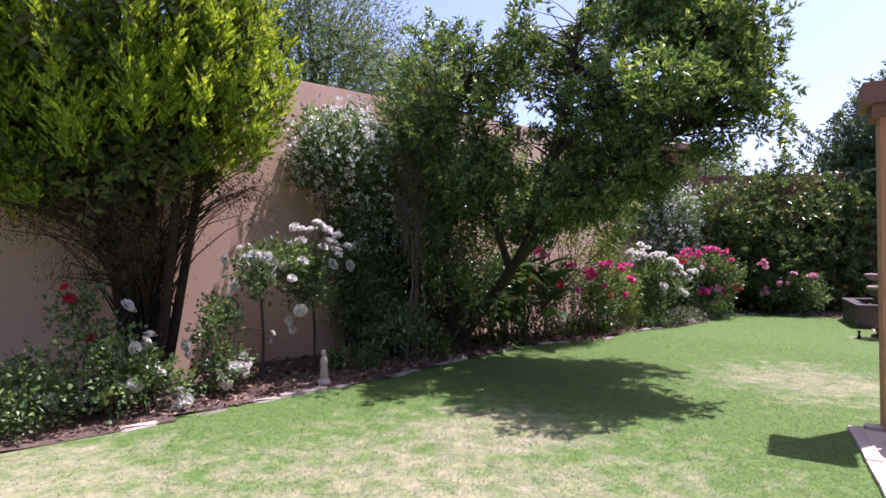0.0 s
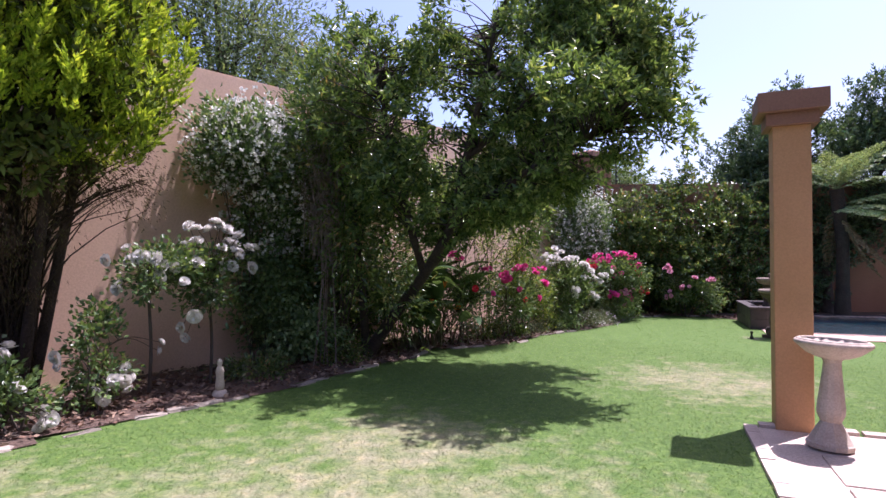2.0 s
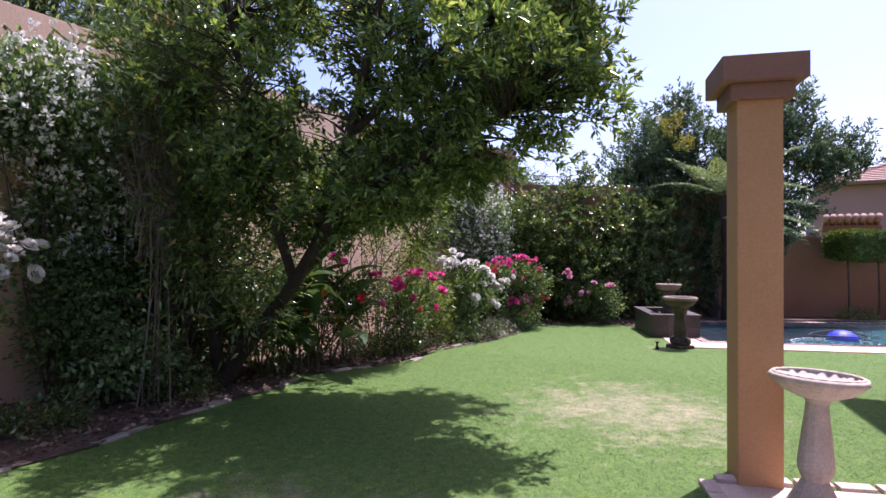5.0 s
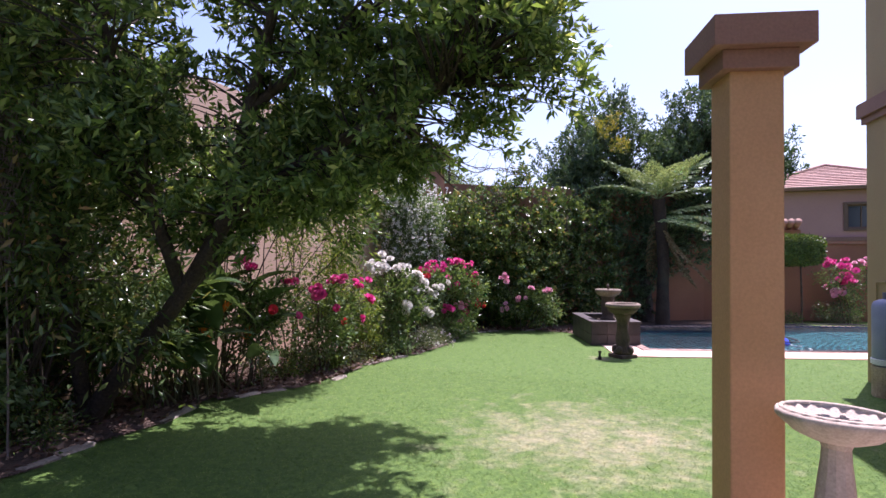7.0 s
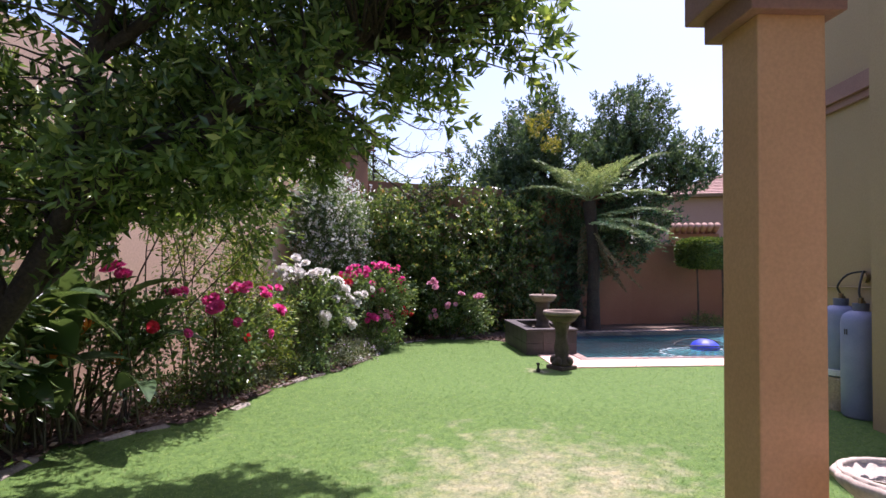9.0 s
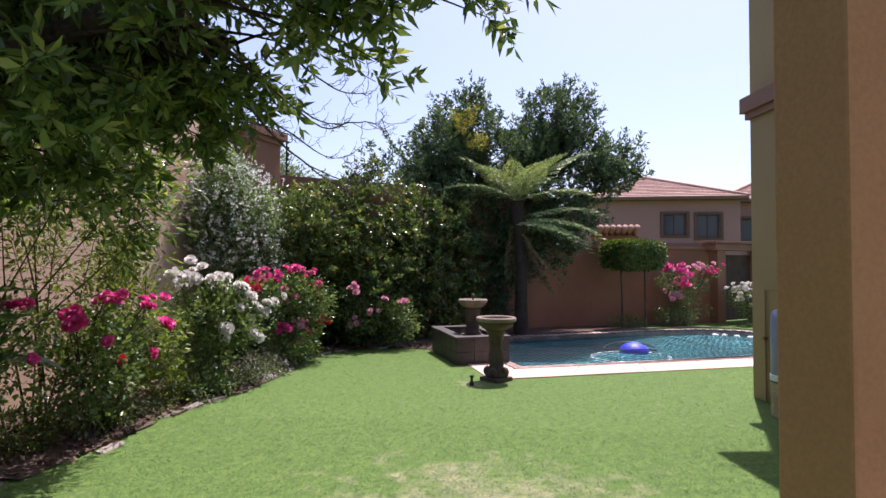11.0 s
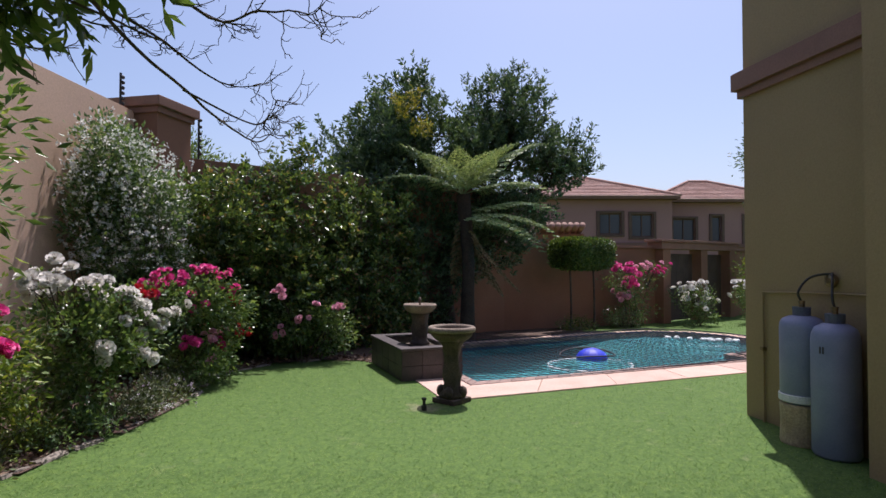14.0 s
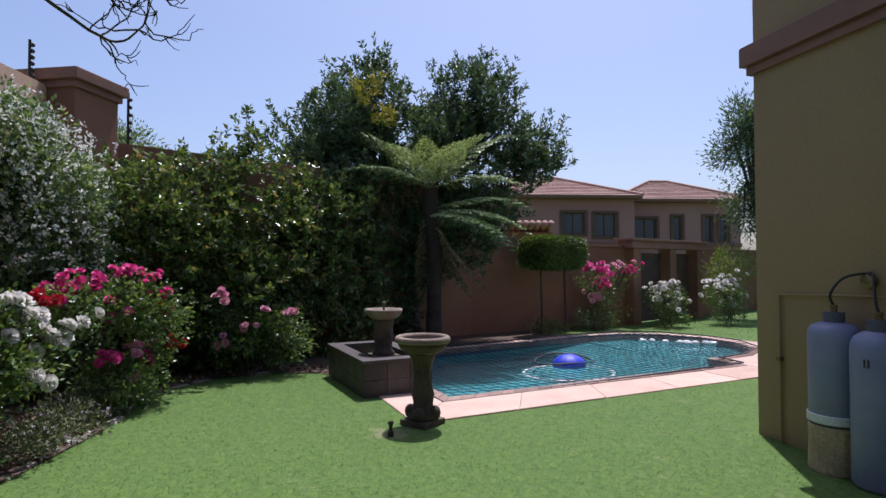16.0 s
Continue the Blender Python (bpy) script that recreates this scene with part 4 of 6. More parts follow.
def fountain():
    b = empty("fountain_basin", at(*FB0), TH)
    ux, uy = Vector((*PP, 0)), Vector((*PQ, 0))
    H, LS, LT = 0.46, 0.95, 1.75

    def place(s, t, z):
        v = ux * s + uy * t
        return (v.x, v.y, z)

    def block(name, s0, s1, t0, t1, z0, z1, mat, bev=0.004):
        c = place((s0 + s1) / 2, (t0 + t1) / 2, (z0 + z1) / 2)
        bm = box_bm((s1 - s0, t1 - t0, z1 - z0), c, bev, turn=math.atan2(PP[1], PP[0]))
        return bm_ob(name, bm, mat, b)

    for s0, s1, t0, t1 in ((0.02, LS - 0.02, 0.02, 0.16), (0.02, LS - 0.02, LT - 0.16, LT - 0.02), (0.02, 0.16, 0.16, LT - 0.16), (LS - 0.16, LS - 0.02, 0.16, LT - 0.16)):
        block("core", s0, s1, t0, t1, -0.05, H - 0.03, M_DARKSTONE, 0)
    block("water", 0.16, LS - 0.16, 0.16, LT - 0.16, 0.2, H - 0.12, M_WATER, 0).visible_shadow = False
    block("plinth", 0.30, 0.66, 0.42, 0.78, 0.0, H - 0.02, M_DARKSTONE)
    for k in range(3):
        w = (LS - 0.0) / 3
        for z0, z1 in ((0.0, 0.21), (0.215, 0.425)):
            block("slate_tile", k * w + 0.003, (k + 1) * w - 0.003, 0.0, 0.02, z0, z1, M_SLATE)
    for k in range(5):
        w = LT / 5
        for z0, z1 in ((0.0, 0.21), (0.215, 0.425)):
            block("slate_tile", 0.0, 0.02, max(0.021, k * w + 0.003), (k + 1) * w - 0.003, z0, z1, M_SLATE)
    for s0, s1, t0, t1 in ((-0.02, LS + 0.02, -0.02, 0.18), (-0.02, LS + 0.02, LT - 0.18, LT + 0.02), (-0.02, 0.18, 0.182, LT - 0.182), (LS - 0.18, LS + 0.02, 0.182, LT - 0.182)):
        block("capping_slab", s0, s1, t0, t1, 0.43, 0.47, M_SLATE, 0.006)
    tagged(b, "low rectangular fountain basin clad in dark slate tiles", "fountain")
    u = empty("fountain_bowl", at(*basin_pt(0.48, 0.60), 0.44))
    prof = [(0.15, 0.0), (0.155, 0.04), (0.12, 0.07), (0.115, 0.15), (0.135, 0.25), (0.12, 0.36), (0.13, 0.46), (0.15, 0.49)]
    bm_ob("pedestal", lathe_bm(prof, 20, wave=lambda an, i: 1 + 0.06 * math.cos(6 * an + i)), M_DARKSTONE, u, True)
    prof = [(0.14, 0.49), (0.20, 0.52), (0.245, 0.57), (0.262, 0.61), (0.255, 0.635), (0.225, 0.635), (0.195, 0.575), (0.05, 0.55)]
    bm_ob("bowl", lathe_bm(prof, 32), M_MIDSTONE, u, True)
    bm_ob("spout", lathe_bm([(0.02, 0.56), (0.014, 0.66), (0.03, 0.70), (0.012, 0.74)], 10), M_DARKSTONE, u, True)
    tagged(u, "stone fountain bowl with a small spout on the basin", "fountain bowl")


fountain()


def pedestal_bath():
    c = empty("stone_urn", at(12.42, 2.40, 0.0))
    bm = box_bm((0.34, 0.34, 0.06), (0, 0, 0.03), 0.012)
    bm_ob("base", bm, M_DARKSTONE, c)
    prof = [(0.15, 0.06), (0.15, 0.10), (0.115, 0.14), (0.10, 0.22), (0.115, 0.32), (0.095, 0.42), (0.085, 0.52), (0.10, 0.60), (0.12, 0.68), (0.14, 0.72), (0.17, 0.745)]
    bm_ob("shaft", lathe_bm(prof, 28, wave=lambda an, i: 1 + 0.10 * math.cos(5 * an + 1.3 * i) * (0.4 + 0.6 * (2 < i < 8))), M_DARKSTONE, c, True)
    bm = bmesh.new()
    for k in range(4):
        an = k * math.pi / 2 + 0.4
        bmesh.ops.create_icosphere(bm, subdivisions=2, radius=0.06, matrix=Matrix.Translation((0.135 * math.cos(an), 0.135 * math.sin(an), 0.13)) @ Matrix.Diagonal((1, 1, 1.3, 1)))
    bm_ob("carving", bm, M_DARKSTONE, c, True)
    prof = [(0.16, 0.74), (0.20, 0.765), (0.245, 0.81), (0.262, 0.85), (0.235, 0.852), (0.19, 0.80), (0.05, 0.785)]
    bm_ob("bowl", lathe_bm(prof, 36, wave=lambda an, i: 1 + 0.025 * math.cos(18 * an) * (i in (1, 2))), M_DARKSTONE, c, True)
    prof = [(0.25, 0.85), (0.285, 0.856), (0.295, 0.875), (0.29, 0.905), (0.275, 0.918), (0.240, 0.918), (0.228, 0.89), (0.228, 0.845)]
    bm_ob("rim", lathe_bm(prof, 36, caps=False), M_MIDSTONE, c, True)
    tagged(c, "weathered carved stone urn bowl beside the pool", "urn")
    s = empty("sprinkler_head", at(12.0, 2.72))
    bm_ob("stem", lathe_bm([(0.03, 0), (0.03, 0.05), (0.018, 0.055), (0.018, 0.11), (0.028, 0.115), (0.028, 0.14)], 10), M_RUBBER, s)
    tagged(s, "small black sprinkler head in the lawn", "sprinkler")


pedestal_bath()


# ---- far house over the wall ----
def far_house():
    h = empty("neighbour_house", atz(39.5, -8, 0))
    base = atz(39.5, -8, 0)
    rot = Matrix.Rotation(TH, 4, "Z")

    def W(a, b, z):
        return atz(a, b, z) - base

    def block(name, a0, a1, b0, b1, z0, z1, mat, parent=h, bev=0.02):
        c = W((a0 + a1) / 2, (b0 + b1) / 2, (z0 + z1) / 2)
        return bm_ob(name, box_bm((a1 - a0, abs(b1 - b0), z1 - z0), tuple(c), bev, turn=TH), mat, parent)

    def front(a, b0, b1, z0, z1, holes, thick=0.3):
        """Wall facing the garden with window openings through it."""
        bs = sorted({b0, b1, *[v for q in holes for v in q[:2]]})
        zs = sorted({z0, z1, *[v for q in holes for v in q[2:]]})
        bm = bmesh.new()
        for p, q in zip(bs, bs[1:]):
            for r, s in zip(zs, zs[1:]):
                m, k = (p + q) / 2, (r + s) / 2
                if any(x[0] < m < x[1] and x[2] < k < x[3] for x in holes):
                    continue
                box_bm((thick, q - p, s - r), tuple(W(a + thick / 2, m, k)), 0, bm, TH)
        bmesh.ops.remove_doubles(bm, verts=bm.verts, dist=0.001)
        bm_ob("wall", bm, M_NEIGH, h)

    def window(a, b0, b1, z0, z1, panes):
        w = bm_ob("window", box_bm((0.10, b1 - b0, 0.09), tuple(W(a + 0.15, (b0 + b1) / 2, z0 + 0.045)), 0.01, turn=TH), M_FRAME, h)
        def bar(c0, c1, d0, d1):
            bm_ob("frame", box_bm((0.10, c1 - c0, d1 - d0), tuple(W(a + 0.15, (c0 + c1) / 2, (d0 + d1) / 2)), 0.008, turn=TH), M_FRAME, w)
        bar(b0, b1, z1 - 0.08, z1)
        bar(b0, b0 + 0.08, z0 + 0.09, z1 - 0.08)
        bar(b1 - 0.08, b1, z0 + 0.09, z1 - 0.08)
        for k in range(1, panes):
            m = b0 + (b1 - b0) * k / panes
            bar(m - 0.03, m + 0.03, z0 + 0.09, z1 - 0.08)
        g = bm_ob("pane", box_bm((0.012, b1 - b0 - 0.16, z1 - z0 - 0.17), tuple(W(a + 0.17, (b0 + b1) / 2, (z0 + z1) / 2)), 0, turn=TH), M_FARGLASS, w)
        g.visible_shadow = False
        bm_ob("surround", box_bm((0.14, b1 - b0 + 0.34, 0.12), tuple(W(a - 0.02, (b0 + b1) / 2, z0 - 0.065)), 0.01, turn=TH), M_FRAME, w)
        for c0, c1, d0, d1 in ((b0 - 0.17, b0 - 0.002, z0 - 0.002, z1 + 0.14), (b1 + 0.002, b1 + 0.17, z0 - 0.002, z1 + 0.14), (b0 - 0.001, b1 + 0.001, z1 + 0.002, z1 + 0.14)):
            bm_ob("surround", box_bm((0.08, c1 - c0, d1 - d0), tuple(W(a - 0.035, (c0 + c1) / 2, (d0 + d1) / 2)), 0.01, turn=TH), M_FRAME, w)
        bm_ob("curtain", box_bm((0.02, (b1 - b0) * 0.3, z1 - z0 - 0.1), tuple(W(a + 0.5, b0 + (b1 - b0) * 0.72, (z0 + z1) / 2)), 0.005, turn=TH), M_CURTAIN, w)

    A1, A2 = 39.5, 41.2
    win1 = [(-7.95, -6.62, 3.25, 4.55), (-9.85, -8.55, 3.1, 4.5)]
    win2 = [(-13.1, -11.7, 2.9, 4.35), (-14.75, -14.15, 2.9, 4.5), (-16.75, -16.2, 2.9, 4.5), (-17.75, -17.2, 2.9, 4.5)]
    front(A1, -11.0, -1.0, -1.0, 5.35, win1)
    front(A2, -18.6, -11.0, -1.0, 5.35, win2)
    block("rear", A1 + 1.2, A1 + 9, -11.0, -1.0, -1, 5.3, M_ROOM)
    block("rear", A2 + 1.2, A2 + 9, -18.6, -11.2, -1, 5.3, M_ROOM)
    block("side", A1 + 0.3, A2 + 0.2, -11.0, -10.7, -1, 5.35, M_NEIGH)
    for a, ws in ((A1, win1), (A2, win2)):
        for b0, b1, z0, z1 in ws:
            window(a, b0, b1, z0, z1, 2 if b1 - b0 > 1 else 1)
    for a, b0, b1 in ((A1, -11.1, -1.0), (A2, -18.6, -11.35)):
        block("string_course", a - 0.18, a - 0.003, b0, b1, 2.55, 2.78, M_NTRIM)
        block("eave", a - 0.55, a + 0.25, b0 - 0.2, b1, 5.36, 5.55, M_NTRIM)

    def hip(a0, a1, b0, b1, z, top):
        """Hipped roof laid in overlapping courses of tile."""
        ar, r0, r1 = (a0 + a1) / 2, b0 + (a1 - a0) / 2, b1 - (a1 - a0) / 2
        r0, r1 = min(r0, (b0 + b1) / 2), max(r1, (b0 + b1) / 2)
        V, F = [], []
        for e0, e1, t0, t1 in (((a0, b1), (a0, b0), (ar, r1), (ar, r0)), ((a0, b0), (a1, b0), (ar, r0), (ar, r0)), ((a1, b0), (a1, b1), (ar, r0), (ar, r1)), ((a1, b1), (a0, b1), (ar, r1), (ar, r1))):
            rows = 13
            for k in range(rows):
                f, g = k / rows, (k + 1) / rows
                q = []
                for f2, lift in ((f, 0.06), (g, 0.0)):
                    for e, t in ((e0, t0), (e1, t1)):
                        q.append(W(e[0] + (t[0] - e[0]) * f2, e[1] + (t[1] - e[1]) * f2, z + (top - z) * f2 + lift))
                low = [q[0] - Vector((0, 0, 0.07)), q[1] - Vector((0, 0, 0.07))]
                n = len(V)
                V += q + low
                F += [(n, n + 1, n + 3, n + 2), (n + 4, n + 5, n + 1, n)]
        mesh_ob("roof", V, F, M_TILE, h)
        T = Tubes()
        for p, q in (((a0, b0), (ar, r0)), ((a0, b1), (ar, r1))):
            T.add([W(*p, z + 0.07), W((p[0] + q[0]) / 2, (p[1] + q[1]) / 2, (z + top) / 2 + 0.07), W(*q, top + 0.07)], [0.09] * 3, 6)
        T.add([W(ar, r0, top + 0.07), W(ar, (r0 + r1) / 2, top + 0.07), W(ar, r1, top + 0.07)], [0.09] * 3, 6)
        T.make("ridge", M_TILE, h)

    hip(A1 - 0.6, A1 + 9, -11.3, -1.5, 5.5, 7.3)
    hip(A2 - 0.6, A2 + 7, -19.1, -10.2, 5.5, 7.1)
    tagged(h, "pinkish two-storey neighbouring house with a hipped clay tile roof", "house")


far_house()


def tile_canopy():
    """Small barrel-tiled roof showing beside the fern."""
    c = empty("tiled_canopy", at(24.6, -1.25), TH)
    bm_ob("wall", box_bm((1.2, 1.6, 2.9), (0.2, 0, 1.4), 0.01), M_BACK, c)
    n = 8
    for k in range(n):
        b = -0.7 + 1.4 * k / (n - 1)
        bm = bmesh.new()
        bmesh.ops.create_cone(bm, cap_ends=True, segments=10, radius1=0.105, radius2=0.09, depth=0.9, matrix=Matrix.Translation((-0.2, b, 2.98)) @ Matrix.Rotation(radians(-72), 4, "Y") @ Matrix.Rotation(radians(180), 4, "X"))
        bm_ob("roof_tile", bm, M_TILE, c, True)
    tagged(c, "small roof of rounded clay tiles above the garden wall", "roof")


tile_canopy()


# ---- trees ----
def spreading_tree():
    base = at(5.9, 6.6)
    e = empty("spreading_tree", base)
    limbs = [
        limb((5.9, 6.6, -0.05, 0.11), (6.0, 6.1, 0.6, 0.088), (6.05, 5.5, 1.25, 0.078), (5.95, 4.9, 1.9, 0.066)),
        limb((5.95, 4.9, 1.9, 0.07), (6.1, 4.2, 2.35, 0.055), (6.3, 3.5, 2.75, 0.04), (6.5, 2.9, 3.0, 0.02)),
        limb((5.95, 4.9, 1.9, 0.065), (5.75, 4.5, 2.7, 0.05), (5.7, 4.2, 3.5, 0.035), (5.75, 4.0, 4.4, 0.015)),
        limb((6.05, 5.5, 1.25, 0.06), (5.6, 5.4, 2.1, 0.05), (5.2, 5.3, 3.0, 0.035), (4.9, 5.2, 3.9, 0.015)),
        limb((6.1, 4.2, 2.35, 0.04), (6.6, 3.9, 2.75, 0.03), (7.0, 3.6, 2.8, 0.018)),
        limb((5.75, 4.5, 2.7, 0.04), (6.1, 3.6, 3.5, 0.03), (6.4, 2.9, 4.0, 0.015)),
        limb((6.1, 4.2, 2.35, 0.05), (6.7, 4.0, 2.9, 0.04), (7.3, 3.7, 3.4, 0.02)),
        limb((5.95, 4.9, 1.9, 0.06), (6.7, 4.7, 2.7, 0.045), (7.4, 4.4, 3.4, 0.02)),
        limb((5.9, 6.55, 0.1, 0.07), (5.6, 6.3, 1.0, 0.06), (5.3, 6.1, 2.1, 0.045), (5.2, 5.9, 3.2, 0.02)),
        limb((6.05, 5.5, 1.25, 0.05), (6.6, 5.2, 1.9, 0.04), (7.0, 5.0, 2.6, 0.02)),
        limb((5.7, 4.2, 3.5, 0.035), (6.5, 3.8, 4.3, 0.03), (7.4, 3.5, 4.6, 0.025), (8.4, 3.2, 4.6, 0.012)),
    ]
    # the highest masses, mostly out of view, are added to deepen the lawn's shadow
    blobs = [blob(6.0, 3.6, 3.55, 0.95, 0.95, 0.7), blob(6.45, 2.75, 3.35, 0.5, 0.5, 0.55), blob(5.8, 4.6, 4.0, 0.85, 0.9, 0.75), blob(5.0, 5.4, 3.5, 0.85, 0.85, 0.95), blob(6.4, 4.1, 3.0, 0.8, 0.8, 0.5),
             blob(5.7, 5.0, 2.75, 0.75, 0.75, 0.55), blob(6.4, 3.4, 4.5, 0.75, 0.75, 0.5), blob(6.7, 4.7, 2.7, 0.6, 0.6, 0.45), blob(5.5, 5.8, 2.1, 0.5, 0.5, 0.5), blob(6.6, 2.95, 2.75, 0.35, 0.35, 0.28), blob(6.3, 3.3, 2.65, 0.6, 0.6, 0.25), blob(6.7, 3.85, 2.55, 0.6, 0.6, 0.3), blob(6.5, 4.6, 2.25, 0.65, 0.65, 0.4), blob(7.4, 3.4, 3.65, 0.65, 0.65, 0.42), blob(7.3, 4.4, 3.5, 0.75, 0.75, 0.5), blob(6.9, 4.0, 2.65, 0.45, 0.45, 0.3), blob(7.05, 3.75, 2.55, 0.35, 0.4, 0.25), blob(6.0, 5.2, 2.0, 0.6, 0.6, 0.4),  blob(6.1, 5.0, 2.1, 0.5, 0.5, 0.4), blob(7.9, 3.7, 3.7, 0.45, 0.45, 0.35), blob(6.2, 2.7, 4.2, 0.6, 0.6, 0.45), blob(6.5, 2.5, 3.75, 0.5, 0.38, 0.42), blob(7.1, 2.75, 3.85, 0.55, 0.5, 0.4), blob(7.0, 5.1, 2.3, 0.5, 0.5, 0.35), blob(5.4, 5.6, 2.6, 0.6, 0.6, 0.6), blob(6.1, 4.2, 2.3, 0.7, 0.7, 0.25), blob(7.4, 3.5, 4.7, 0.75, 0.65, 0.35), blob(8.2, 3.6, 4.6, 0.65, 0.6, 0.35), blob(6.5, 3.3, 4.9, 0.8, 0.8, 0.35), blob(7.6, 4.2, 4.7, 0.8, 0.7, 0.35), blob(5.2, 5.3, 2.4, 0.4, 0.5, 0.35), blob(8.4, 3.3, 4.3, 0.45, 0.4, 0.3), blob(6.9, 3.0, 5.3, 0.9, 0.8, 0.4), blob(7.6, 3.6, 5.2, 0.7, 0.6, 0.4), blob(6.85, 2.4, 3.4, 0.5, 0.32, 0.35), blob(6.6, 2.25, 3.0, 0.35, 0.3, 0.22), blob(5.4, 2.75, 3.15, 0.6, 0.45, 0.3), blob(8.6, 3.8, 5.0, 0.7, 0.6, 0.35), blob(7.0, 3.4, 4.9, 0.9, 0.8, 0.3), blob(7.6, 3.6, 5.0, 1.1, 0.8, 0.3)]
    crown(e, base, limbs, blobs, 2300, 54, 0.12, 0.086, 0.030, M_CITRUS, M_TRUNK, 11, shell=0.2, gaps=-0.15, up=0.35, shoots=(5, 0.17, 11, 0.8, 0.6))
    # bare drooping twigs at the outer end of the low limb
    rng = np.random.default_rng(3)
    T = Tubes()
    mains = [
        limb((6.3, 3.75, 2.95, 0.016), (7.1, 3.5, 2.39, 0.007), (7.42, 3.37, 2.22, 0.005), (7.65, 3.3, 2.15, 0.004), (7.8, 3.24, 2.125, 0.003), (7.83, 3.18, 2.17, 0.002), (7.8, 3.15, 2.24, 0.0012)),
        limb((7.42, 3.37, 2.22, 0.004), (7.6, 3.2, 2.15, 0.003), (7.62, 3.13, 2.19, 0.002), (7.6, 3.1, 2.25, 0.0012)),
        limb((6.4, 4.0, 2.85, 0.014), (7.2, 3.7, 2.55, 0.006), (7.45, 3.5, 2.43, 0.005), (7.58, 3.3, 2.3, 0.003), (7.62, 3.16, 2.3, 0.0012)),
        limb((6.5, 3.6, 2.75, 0.012), (7.2, 3.25, 2.42, 0.005), (7.25, 3.05, 2.42, 0.004), (7.25, 2.95, 2.42, 0.003), (7.24, 2.87, 2.40, 0.002), (7.22, 2.83, 2.44, 0.0012)),
        limb((6.5, 4.0, 2.75, 0.012), (7.1, 3.75, 2.5, 0.006), (7.35, 3.55, 2.42, 0.004), (7.42, 3.42, 2.38, 0.0015)),
        limb((6.5, 3.7, 2.8, 0.012), (7.1, 3.45, 2.6, 0.006), (7.4, 3.3, 2.48, 0.004), (7.5, 3.15, 2.48, 0.0015)),
        limb((6.4, 4.1, 2.85, 0.012), (7.1, 3.95, 2.62, 0.006), (7.5, 3.8, 2.5, 0.004), (7.65, 3.65, 2.52, 0.0015)),
        limb((6.3, 3.4, 2.85, 0.012), (6.9, 3.25, 2.68, 0.006), (7.2, 3.1, 2.6, 0.004), (7.35, 2.95, 2.62, 0.0015)),
        limb((6.6, 4.3, 2.75, 0.012), (7.2, 4.2, 2.5, 0.006), (7.5, 4.05, 2.42, 0.004), (7.65, 3.9, 2.46, 0.0015)),
    ]
    for rows in mains:
        S = smooth_path(rows)
        S[2:, :3] += np.cumsum(rng.normal(0, 0.0015, (len(S) - 2, 3)), 0)
        T.add(S[:, :3], S[:, 3], 6)
        along = unit(S[-1, :3] - S[0, :3])
        for k in range(13):
            i = rng.integers(len(S) // 3, len(S))
            p = S[i, :3]
            ln = rng.uniform(0.05, 0.20)
            out = unit(along * 0.8 + rng.normal(0, 0.55, 3))
            q = p + out * ln + np.array([0, 0, 0.35 * ln])
            C = curve_pts(p, p + out * ln * 0.6 - np.array([0, 0, 0.15 * ln]), q, 8)
            C[1:] += np.cumsum(rng.normal(0, 0.006, (7, 3)), 0)
            T.add(C, np.linspace(0.0024, 0.0011, 8), 4)
            for j in range(3):
                u = C[rng.integers(2, 8)]
                v = u + unit(out + rng.normal(0, 0.7, 3)) * rng.uniform(0.02, 0.06)
                T.add(curve_pts(u, (u + v) / 2 + rng.normal(0, 0.008, 3), v + np.array([0, 0, 0.015]), 4), np.linspace(0.0017, 0.0009, 4), 3)
    T.make("bare_twigs", M_TWIG, e, base)
    tagged(e, "leaning evergreen tree with glossy leaves and bare drooping twigs", "tree")


spreading_tree()


